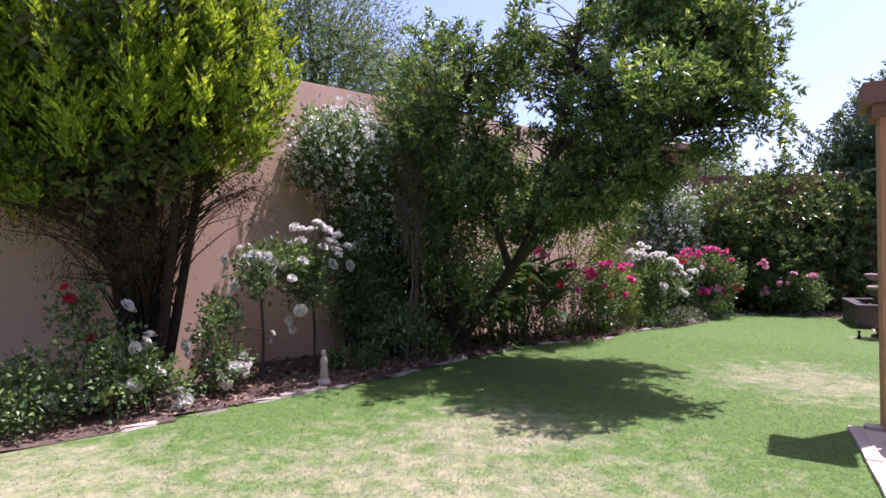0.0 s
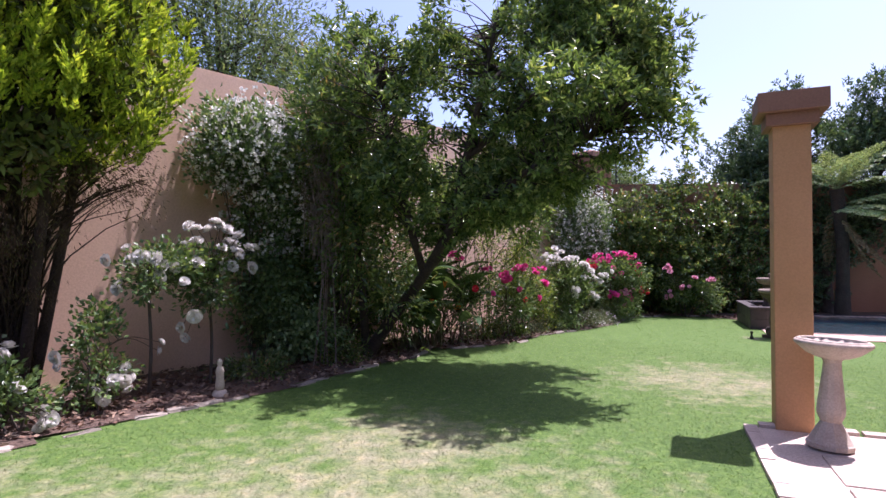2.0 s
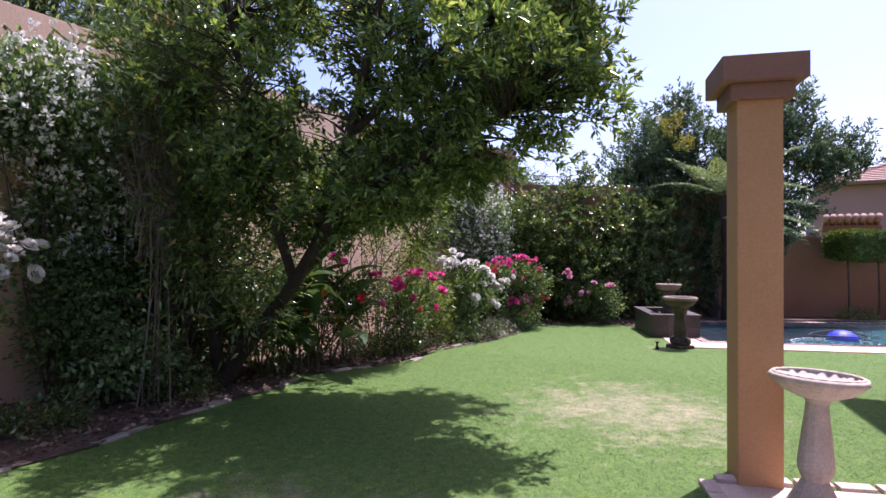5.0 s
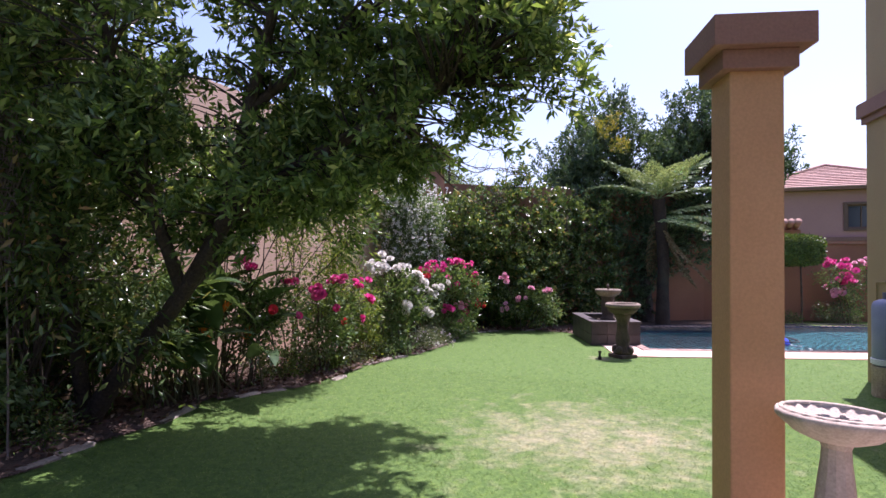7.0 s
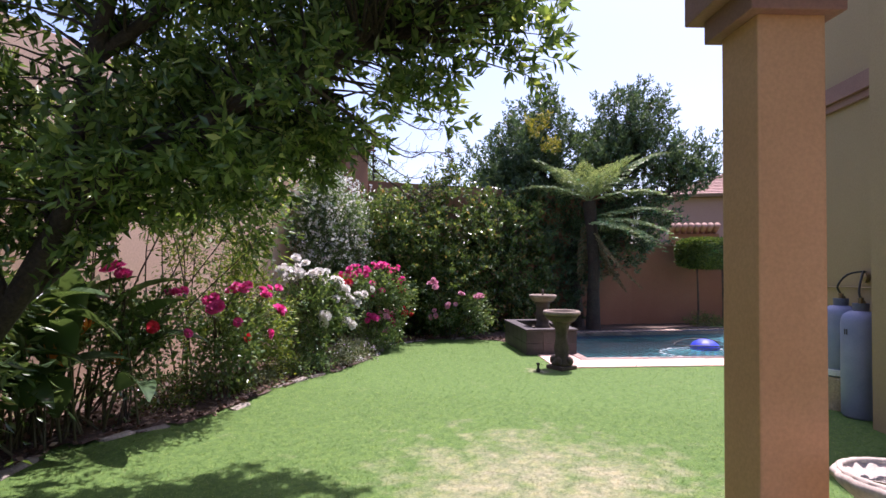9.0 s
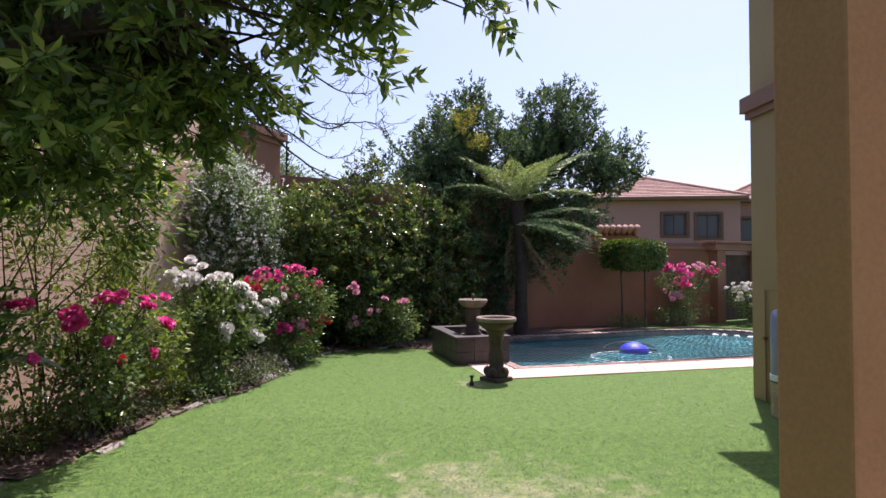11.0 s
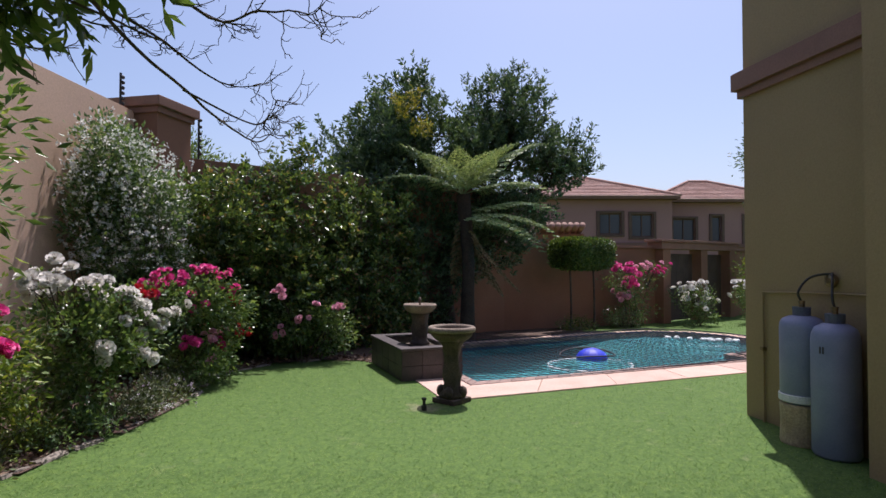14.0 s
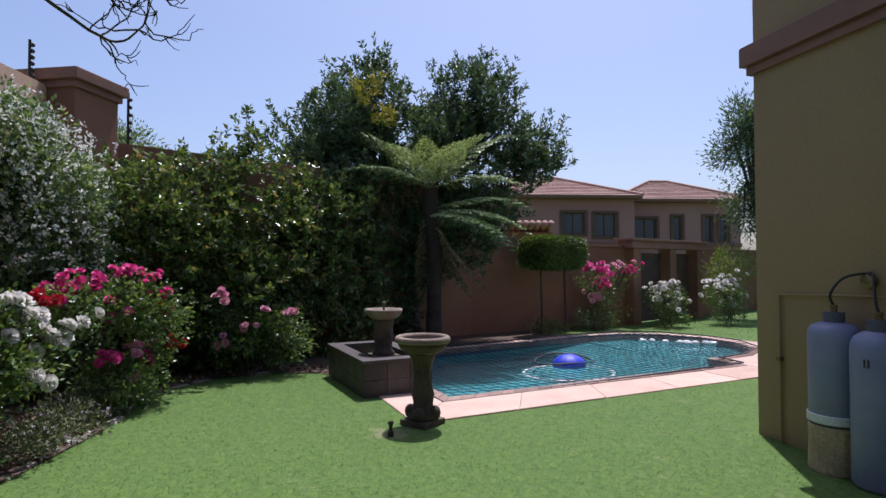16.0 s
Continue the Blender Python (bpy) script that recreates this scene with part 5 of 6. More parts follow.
def conifer():
    base = at(1.55, 6.75)
    e = empty("conifer", base)
    rng = np.random.default_rng(21)
    T = Tubes()
    for r in ((1.55, 6.75, 1.7, 6.6), (1.75, 6.8, 2.3, 6.3), (1.45, 6.8, 1.0, 6.5), (1.65, 6.7, 1.9, 6.0)):
        S = smooth_path(limb((r[0], r[1], -0.05, 0.065), ((r[0] * 2 + r[2]) / 3, (r[1] * 2 + r[3]) / 3, 1.2, 0.05), ((r[0] + 2 * r[2]) / 3, (r[1] + 2 * r[3]) / 3, 2.6, 0.045), (r[2], r[3], 4.6, 0.02)))
        T.add(S[:, :3], S[:, 3], 8)
    # plumes: dense flame-shaped tufts that point up and outward all over the crown
    masses = [blob(1.5, 6.45, 3.3, 1.35, 0.95, 1.35), blob(2.35, 6.3, 2.9, 0.5, 0.5, 0.75), blob(0.6, 6.6, 3.2, 1.1, 0.8, 1.2), blob(1.6, 6.4, 4.6, 1.1, 0.85, 0.9), blob(-0.5, 6.9, 3.8, 0.8, 0.6, 1.1), blob(2.1, 6.9, 3.6, 0.6, 0.45, 1.0), blob(1.5, 5.95, 2.5, 0.9, 0.5, 0.5), blob(1.2, 6.2, 2.15, 1.3, 0.6, 0.4), blob(2.3, 6.3, 2.3, 0.5, 0.4, 0.3), blob(-0.2, 6.6, 2.5, 0.9, 0.6, 0.5), blob(0.9, 5.95, 3.1, 0.9, 0.5, 0.8), blob(0.0, 6.2, 3.4, 0.9, 0.6, 0.9), blob(2.15, 7.2, 3.4, 0.65, 0.3, 1.1), blob(1.1, 7.25, 3.1, 0.9, 0.3, 1.2), blob(0.0, 7.25, 3.2, 0.9, 0.3, 1.2), blob(1.6, 6.6, 6.0, 1.0, 0.9, 1.2), blob(1.95, 7.1, 3.0, 0.6, 0.35, 1.0), blob(1.4, 7.2, 2.5, 0.8, 0.3, 0.7), blob(0.6, 7.2, 2.9, 0.9, 0.3, 1.1), blob(1.0, 6.9, 2.4, 0.9, 0.4, 0.4), blob(2.65, 6.25, 3.0, 0.4, 0.35, 0.4), blob(2.6, 6.4, 3.9, 0.4, 0.4, 0.7), blob(0.5, 6.3, 2.4, 0.8, 0.5, 0.45), blob(-0.3, 6.4, 2.3, 0.7, 0.5, 0.45), blob(2.0, 6.0, 3.3, 0.6, 0.4, 0.6), blob(0.2, 6.1, 2.9, 0.8, 0.5, 0.6), blob(2.2, 5.75, 3.5, 0.55, 0.4, 0.6), blob(1.3, 5.65, 3.5, 0.8, 0.4, 0.7), blob(0.4, 5.65, 3.4, 0.8, 0.4, 0.7), blob(2.3, 5.8, 4.5, 0.5, 0.45, 0.6), blob(1.5, 5.7, 4.9, 1.1, 0.5, 0.7), blob(2.45, 5.85, 3.0, 0.35, 0.35, 0.35)]
    C = blob_points(rng, masses, 640, 0.8)
    ab = plan(C)
    over = C[:, 2] - gz(C[:, 0], C[:, 1])
    C = C[over > np.where(ab[:, 0] < 0.9, 1.85, 2.3)]
    ctr = np.array(at(1.5, 6.5, 3.0))
    outw = C - ctr
    outw[:, 2] *= 0.1
    ax = unit(unit(outw) * 0.42 + np.array([0, 0, 1.0]) + rng.normal(0, 0.10, C.shape))
    # every plume carries flat sprays that lift off its axis; every spray has small scales on both sides
    fans, scales = 24, 9
    t = rng.random((len(C), fans, 1))
    L = rng.uniform(0.4, 0.75, (len(C), 1, 1))
    wd = 0.105 * np.sin(np.pi * (0.14 + 0.84 * t) ** 0.75) * (0.6 + 0.5 * L)
    off = rng.normal(0, 1, (len(C), fans, 3))
    off -= (off * ax[:, None]).sum(-1, keepdims=True) * ax[:, None]
    off = unit(off)
    root = C[:, None] - ax[:, None] * 0.25 * L + ax[:, None] * t * L + off * wd * rng.uniform(0.1, 0.9, (len(C), fans, 1))
    grow = unit(ax[:, None] * 1.0 + off * 0.55 + rng.normal(0, 0.12, off.shape))
    reach = (0.09 + 0.06 * rng.random((len(C), fans, 1)))
    f = (np.arange(scales) + 0.5) / scales
    flat = unit(np.cross(grow, off))
    sgn = np.where(np.arange(scales) % 2, 1.0, -1.0)[None, None, :, None]
    P = root[:, :, None] + grow[:, :, None] * (f[None, None, :, None] * reach[:, :, None])
    D = grow[:, :, None] + flat[:, :, None] * sgn * (0.75 * (1.15 - f))[None, None, :, None] + rng.normal(0, 0.10, P.shape)
    leaves("sprays", P.reshape(-1, 3), D.reshape(-1, 3), 0.056, 0.023, M_CONIFER, e, base, rng)
    # inner leaves, coloured dark for the crown's shade; wall-side masses also block sun
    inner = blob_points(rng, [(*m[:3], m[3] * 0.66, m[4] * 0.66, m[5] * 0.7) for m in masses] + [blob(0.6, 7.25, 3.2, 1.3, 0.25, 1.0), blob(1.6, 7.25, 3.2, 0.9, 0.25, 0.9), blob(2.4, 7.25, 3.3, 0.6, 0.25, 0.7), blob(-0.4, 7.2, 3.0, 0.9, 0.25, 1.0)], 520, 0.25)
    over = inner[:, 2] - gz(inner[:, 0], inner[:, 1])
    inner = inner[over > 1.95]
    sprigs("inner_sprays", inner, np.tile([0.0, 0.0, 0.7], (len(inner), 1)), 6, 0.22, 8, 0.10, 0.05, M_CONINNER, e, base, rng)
    for c in C[::9]:
        s = np.array(at(1.6, 6.6, max(1.7, c[2] - 0.5)))
        T.add(curve_pts(s, (s + c) / 2 + rng.normal(0, 0.06, 3), c, 5), np.linspace(0.02, 0.006, 5), 4)
    # dry brown inner twigs on the underside
    Cd = blob_points(rng, [blob(2.1, 6.35, 2.2, 0.5, 0.45, 0.3), blob(1.2, 6.4, 1.85, 0.8, 0.6, 0.4), blob(1.5, 6.5, 1.5, 0.45, 0.4, 0.4), blob(1.1, 6.5, 1.4, 0.5, 0.4, 0.4), blob(2.55, 6.25, 2.25, 0.3, 0.3, 0.35), blob(0.9, 6.5, 2.0, 0.5, 0.5, 0.35)], 200, 0.2)
    for c in Cd:
        s = np.array(at(1.6 + 0.1 * rng.normal(), 6.7, 0.35 + 1.1 * rng.random()))
        T.add(curve_pts(s, s * 0.7 + c * 0.3 + np.array([0, 0, 0.45 * max(0.0, c[2] - s[2])]), c, 5), np.linspace(0.013, 0.003, 5), 4)
    q = np.repeat(Cd, 60, 0) + rng.normal(0, 0.09, (len(Cd) * 60, 3))
    leaves("dry_sprays", q, unit(q - ctr) + rng.normal(0, 0.5, q.shape) + np.array([0, 0, -0.2]), 0.042, 0.009, M_CONDEAD, e, base, rng)
    T.make("trunk", M_BARKRED, e, base)
    tagged(e, "golden-green conifer with flame-shaped sprays and several trunks", "conifer tree")


conifer()


def shrub(name, label, place, blobs, clumps, per, spread, length, width, mat, seed, stems=9, blossom=None, count=0, bsize=0.03, category="shrub", up=0.2, height=1.0, shell=0.45, stem_mat=None, group="", radius=0.012, shoots=None):
    """Many-stemmed bush: stems from the ground into the leaf masses."""
    base = at(*place)
    e = empty(name, base)
    rng = np.random.default_rng(seed)
    mid = np.mean(np.array([b[:3] for b in blobs]), 0)
    limbs = []
    for k in range(stems):
        b = np.array(blobs[k % len(blobs)][:3]) + rng.normal(0, 0.5, 3) * np.array(blobs[k % len(blobs)][3:6])
        s = np.array(base) + np.array([*rng.normal(0, 0.09, 2), -0.03])
        m = s * 0.5 + b * 0.5 + np.array([*rng.normal(0, 0.07, 2), 0.1])
        limbs.append([(*s, radius), (*m, radius * 0.7), (*b, radius * 0.3)])
    crown(e, base, limbs, blobs, clumps, per, spread, length, width, mat, stem_mat or M_TWIG, seed, twig=0.0035, up=up, shell=shell, far=True, shoots=shoots)
    if blossom:
        C = blob_points(rng, [(*b[:3], b[3] * 1.14, b[4] * 1.14, b[5] * 1.14) for b in blobs], count, 0.93)
        C = C[(C[:, 2] > mid[2] - 0.5)]
        q = np.repeat(C, 5, 0) + rng.normal(0, bsize * 0.35, (len(C) * 5, 3))
        f = leaves("blossoms", q, rng.normal(size=q.shape) + np.array([0, 0, 0.6]), bsize, bsize * 0.7, blossom, e, base, rng)
        f["kind"] = "stuff"
    return tagged(e, label, category, group)


# climbing jasmine on the boundary wall, two plants
shrub("climbing_jasmine", "climbing jasmine with white blossom against the boundary wall", (4.5, 7.25),
      [blob(4.25, 7.1, 3.1, 0.55, 0.45, 0.45), blob(4.6, 7.0, 2.8, 0.6, 0.5, 0.55), blob(3.95, 7.2, 2.8, 0.35, 0.32, 0.35), blob(4.6, 7.3, 1.8, 0.45, 0.25, 0.7), blob(4.7, 7.15, 0.85, 0.5, 0.35, 0.7), blob(5.1, 7.25, 2.3, 0.45, 0.3, 0.6), blob(4.9, 6.8, 0.4, 0.5, 0.5, 0.35)],
      640, 34, 0.09, 0.07, 0.042, M_JAS, 31, 10, M_BLOSSOM, 2000, 0.05, "climber")
shrub("climbing_jasmine", "dense climbing jasmine covered in white blossom on the wall", (13.6, 7.05),
      [blob(13.3, 7.15, 3.05, 0.6, 0.4, 0.55), blob(13.65, 6.95, 2.55, 0.65, 0.5, 0.75), blob(13.6, 7.0, 1.7, 0.7, 0.5, 0.85), blob(14.0, 6.9, 2.0, 0.45, 0.45, 0.75), blob(13.2, 7.2, 2.4, 0.5, 0.35, 0.75), blob(13.8, 6.9, 0.8, 0.65, 0.5, 0.7)],
      760, 40, 0.09, 0.062, 0.036, M_JAS, 32, 9, M_BLOSSOM, 3400, 0.042, "climber")

# hedge along the back wall
for k, (a, b, h, r, sd) in enumerate(((14.95, 6.45, 3.1, 0.75, 46), (15.75, 6.0, 3.35, 0.95, 41), (16.6, 5.2, 3.45, 0.95, 42), (17.2, 4.45, 3.4, 0.85, 43), (15.9, 5.3, 2.0, 0.7, 44), (18.0, 3.9, 3.35, 0.8, 45))):
    shrub("hedge_shrub", "tall glossy-leaved hedge shrub against the garden wall", (a, b),
          [blob(a, b, h * 0.75, r, r, h * 0.27), blob(a, b, h * 0.42, r * 0.95, r * 0.95, h * 0.3), blob(a + 0.1, b - 0.1, h * 0.18, r * 0.8, r * 0.8, h * 0.2)] + ([blob(16.5, 5.5, 3.6, 0.38, 0.38, 0.4), blob(16.55, 5.4, 4.0, 0.2, 0.2, 0.5)] if k == 2 else []),
          340, 44, 0.11, 0.096, 0.052, M_HEDGE, sd, 9, shoots=(3, 0.26, 11, 0.8, 0.7), group="hedge along the back wall", category="hedge")


def dark_trees():
    base = at(19.1, 2.4)
    e = empty("evergreen_tree", base)
    limbs = [limb((19.1, 2.4, -0.05, 0.19), (19.2, 2.5, 1.2, 0.15), (19.4, 2.7, 2.7, 0.12), (19.4, 3.4, 4.4, 0.06), (19.4, 3.5, 6.0, 0.02)),
             limb((19.2, 2.5, 1.2, 0.1), (19.7, 1.8, 2.7, 0.09), (20.1, 1.1, 4.4, 0.06), (20.2, 0.8, 6.4, 0.02)),
             limb((19.4, 2.7, 2.7, 0.08), (19.1, 3.9, 3.4, 0.05), (18.9, 4.8, 3.9, 0.02)),
             limb((19.4, 2.7, 2.7, 0.07), (19.2, 3.6, 1.9, 0.04), (18.9, 4.2, 1.6, 0.02)),
             limb((19.7, 1.8, 2.7, 0.06), (20.3, 0.2, 3.6, 0.04), (20.4, -0.8, 4.3, 0.015))]
    blobs = [blob(20.1, 1.0, 5.55, 0.95, 1.15, 1.15), blob(20.1, 0.5, 4.6, 1.0, 1.15, 0.9), blob(20.0, 1.6, 4.7, 0.9, 0.9, 0.9), blob(19.5, 3.5, 5.3, 0.9, 1.15, 1.05), blob(19.3, 4.55, 4.4, 0.8, 0.9, 0.75), blob(19.0, 4.7, 3.2, 0.75, 0.8, 0.8),
             blob(19.1, 3.9, 2.0, 0.7, 1.0, 0.8), blob(19.5, 2.5, 4.5, 0.9, 0.9, 0.8), blob(19.2, 3.7, 3.7, 0.8, 1.0, 0.9), blob(19.5, 2.6, 3.2, 0.8, 1.1, 1.0), blob(20.2, -0.3, 3.9, 0.6, 0.6, 0.65), blob(20.4, -0.95, 4.45, 0.4, 0.42, 0.6),
             blob(19.3, 2.9, 2.2, 0.7, 1.0, 0.6), blob(19.8, 1.0, 2.9, 0.9, 1.0, 0.8), blob(19.5, 1.5, 2.2, 0.6, 0.8, 0.6), blob(19.0, 3.2, 1.3, 0.45, 0.9, 0.8), blob(18.5, 4.3, 3.6, 0.6, 0.7, 0.8), blob(18.7, 3.9, 4.6, 0.7, 0.8, 0.9), blob(18.5, 3.6, 2.9, 0.6, 0.9, 1.0), blob(19.2, 2.3, 1.9, 0.3, 0.7, 0.9), blob(19.0, 2.9, 0.7, 0.4, 0.8, 0.6)]
    crown(e, base, limbs, blobs, 2150, 46, 0.10, 0.125, 0.045, M_DARKTREE, M_BARK, 51, up=0.9, shell=0.35, far=True, gaps=-0.33, shoots=(3, 0.36, 14, 0.7, 0.35))
    rng = np.random.default_rng(9)
    C = blob_points(rng, [blob(18.05, 3.4, 5.2, 0.3, 0.32, 0.22), blob(17.95, 2.95, 4.65, 0.25, 0.3, 0.18)], 26, 0.2)
    sprigs("yellow_leaves", C, np.tile([0.0, 0.0, 0.8], (len(C), 1)), 2, 0.26, 13, 0.10, 0.036, M_YELLOW, e, base, rng)
    tagged(e, "large dark evergreen tree with a few yellow sprays behind the pool", "tree")


dark_trees()


def frond_mesh(seed, dry=False):
    """One broad frond: a gently arched rachis with well-spaced toothed pinnae; along +x from the origin."""
    rng = np.random.default_rng(seed)
    n, L = 15, 1.75
    x = np.linspace(0.0, 1.0, n)
    X = L * x
    Z = (-0.20 if dry else 0.10) * L * np.sin(x * 2.2) - 0.16 * L * x ** 3
    P, D = [], []
    for i in range(2, n):
        ln = 0.46 * math.sin(math.pi * (0.22 + 0.76 * x[i])) ** 0.9 + 0.03
        for sgn in (-1, 1):
            d = np.array([0.30, sgn, 0.06 + rng.normal(0, 0.03)])
            d /= np.linalg.norm(d)
            side = np.array([d[1], -d[0], 0]) * sgn
            k = max(4, int(ln / 0.019))
            for j in range(k):
                r = (j + 0.5) / k
                p = np.array([X[i], 0, Z[i]]) + d * ln * r + np.array([0, 0, -0.22 * ln * r * r])
                for s2 in (-1, 1):
                    P.append(p)
                    D.append((side * s2 + d * 0.35 + np.array([0, 0, -0.15 + rng.normal(0, 0.08)])) * (1.0 - 0.55 * r))
    stem = np.stack([X, np.zeros(n), Z], -1)
    return stem, np.array(P), np.array(D)


def tree_fern():
    base = at(18.5, 2.0)
    e = empty("tree_fern", base)
    T = Tubes()
    top = at(18.45, 2.1, 3.35) - base
    S = smooth_path([(0, 0, -0.05, 0.20), (0.03, 0.02, 0.9, 0.16), (0.0, -0.02, 1.9, 0.15), (*top, 0.17)])
    T.add(S[:, :3], S[:, 3] * 1.0, 10)
    T.make("trunk", M_TRUNK, e)
    meshes = []
    for v, mat in ((1, M_FERN), (2, M_FERN), (3, M_FERNDRY)):
        stem, P, D = frond_mesh(v, v == 3)
        lf = leaves("frond", P, D, 0.064, 0.026, mat, rng=np.random.default_rng(v), fold=0.1)
        TT = Tubes()
        TT.add(stem[::3], np.linspace(0.012, 0.003, len(stem[::3])), 4)
        st = TT.make("rachis", M_STEM)
        bm = bmesh.new()
        bm.from_mesh(lf.data)
        k = len(bm.verts)
        bm.from_mesh(st.data)
        me = bpy.data.meshes.new("frond")
        bm.to_mesh(me)
        bm.free()
        me.materials.append(mat)
        bpy.data.objects.remove(lf)
        bpy.data.objects.remove(st)
        meshes.append(me)
    rng = random.Random(6)
    # fronds: heading, lift, scale, mesh
    rows = [(98, 36, 1.1, 0, 0), (116, 10, 1.05, 1, 0), (-72, 36, 1.25, 0, 0), (-97, 6, 1.0, 1, 0), (176, 50, 0.65, 0, 0), (-152, 34, 0.8, 1, 0), (20, 45, 1.0, 1, 0), (62, 40, 0.9, 0, 0), (-40, 24, 1.0, 1, 0), (-118, 44, 0.85, 1, 0), (136, 34, 0.8, 0, 0),
            (-84, 6, 1.15, 0, -0.45), (-106, -8, 1.1, 1, -0.5), (-70, -14, 1.1, 0, -0.6), (-126, -12, 0.9, 1, -0.55), (-95, -34, 1.0, 2, -0.6), (-78, -44, 0.95, 2, -0.6), (60, -62, 0.8, 2, -0.4)]
    rows = [(math.degrees(TH) + r[0] + rng.uniform(-4, 4), *r[1:]) for r in rows]
    for yaw, lift, sc, v, low in rows:
        ob = new("frond", meshes[v])
        ob.parent = e
        sc *= 1.1
        ob.matrix_basis = Matrix.Translation(top + Vector((0, 0, low))) @ Matrix.Rotation(radians(yaw), 4, "Z") @ Matrix.Rotation(radians(-lift), 4, "Y") @ Matrix.Diagonal((sc, sc, sc, 1))
    tagged(e, "tree fern with arching pale green fronds behind the pool", "tree fern")


tree_fern()


def topiary():
    base = at(20.9, -1.2)
    e = empty("topiary", base)
    T = Tubes()
    ax = Vector((*xy(0.5, -0.87), 0)).normalized()
    for s in (-0.42, 0.42):
        p = base + ax * s
        S = smooth_path([(*p, 0.035), (*(p + Vector((0.03, 0, 0.6))), 0.028), (*(p + Vector((0, 0.02, 1.9))), 0.025)])
        T.add(S[:, :3], S[:, 3], 6)
    T.make("trunk", M_TWIG, e, base)
    rng = np.random.default_rng(13)
    n = 11000
    U = rng.uniform(-1, 1, (n, 3))
    d = (np.abs(U) ** 4).sum(1, keepdims=True) ** 0.25
    q = U / d * (rng.uniform(0.75, 1.0, (n, 1)) ** 0.5)
    q *= 1 + 0.03 * rng.normal(size=(n, 1))
    side = Vector((-ax.y, ax.x, 0))
    Q = np.array(base + Vector((0, 0, 2.08))) + q[:, :1] * 0.95 * np.array(ax) + q[:, 1:2] * 0.45 * np.array(side) + q[:, 2:] * np.array([0, 0, 0.42])
    bm = bmesh.new()
    bmesh.ops.create_icosphere(bm, subdivisions=3, radius=1.0)
    for v in bm.verts:
        d4 = (abs(v.co.x) ** 4 + abs(v.co.y) ** 4 + abs(v.co.z) ** 4) ** 0.25
        p = v.co / d4 * 0.9
        v.co = Vector((0, 0, 2.08)) + ax * p.x * 0.95 + side * p.y * 0.45 + Vector((0, 0, p.z * 0.42))
    bm_ob("head_core", bm, M_TOPI, e)
    leaves("clipped_head", Q, q + rng.normal(0, 0.6, q.shape), 0.065, 0.042, M_TOPI, e, base, rng)
    tagged(e, "clipped topiary with a long flat head on two thin trunks", "topiary")


topiary()


def far_tree(name, label, place, blobs, clumps, per, length, seed, mat=None, spread=0.22):
    base = at(*place)
    e = empty(name, base)
    mid = np.mean(np.array([b[:3] for b in blobs]), 0)
    limbs = [[(*base, 0.12), (*(np.array(base) * 0.5 + mid * 0.5), 0.09), (*mid, 0.05)]]
    for b in blobs:
        c = np.array(b[:3])
        limbs.append([(*(np.array(base) * 0.4 + mid * 0.6), 0.06), (*(mid * 0.5 + c * 0.5 + np.array([0, 0, 0.2])), 0.05), (*c, 0.02)])
    crown(e, base, limbs, blobs, clumps, per, spread, length, length * 0.26, mat or M_FARLEAF, M_BARK, seed, far=True, shell=0.25, up=0.1)
    tagged(e, label, "tree")


far_tree("feathery_tree", "airy feathery tree standing beyond the boundary wall", (5.6, 10.6),
         [blob(4.8, 10.4, 5.4, 1.4, 1.4, 0.9), blob(6.2, 10.2, 5.8, 1.5, 1.5, 1.1), blob(5.4, 10.6, 7.0, 1.7, 1.7, 1.0), blob(7.5, 10.5, 5.6, 1.3, 1.3, 1.0), blob(3.8, 10.8, 6.4, 1.2, 1.2, 0.9), blob(5.5, 10.2, 4.7, 1.6, 1.2, 0.6), blob(7.2, 10.2, 4.8, 1.3, 1.2, 0.6)], 520, 46, 0.12, 61)
far_tree("distant_tree", "distant green tree beyond the garden wall", (26.5, 12.3),
         [blob(26.0, 12.2, 5.4, 1.3, 1.3, 1.1), blob(27.0, 11.2, 5.0, 1.1, 1.1, 0.8), blob(25.8, 12.9, 6.0, 0.8, 0.8, 0.7)], 150, 44, 0.2, 62)
far_tree("distant_tree", "distant green tree beside the house", (25.6, -10.4),
         [blob(25.2, -9.6, 5.9, 0.9, 0.9, 0.8), blob(25.0, -8.3, 5.7, 0.6, 0.55, 0.45), blob(25.0, -8.9, 6.4, 0.6, 0.6, 0.5), blob(25.4, -9.5, 4.2, 0.9, 0.8, 0.9), blob(25.2, -9.4, 7.0, 0.7, 0.6, 0.6), blob(25.2, -9.0, 3.5, 0.5, 0.4, 0.5)], 210, 40, 0.18, 63, M_DARKTREE)
shrub("feathery_shrub", "light green feathery shrub by the far wall", (25.0, -8.4),
      [blob(25.0, -8.4, 1.7, 0.8, 0.8, 0.6), blob(25.1, -8.2, 1.0, 0.6, 0.6, 0.6)], 90, 30, 0.12, 0.12, 0.03, M_SHRUB, 64, 8)

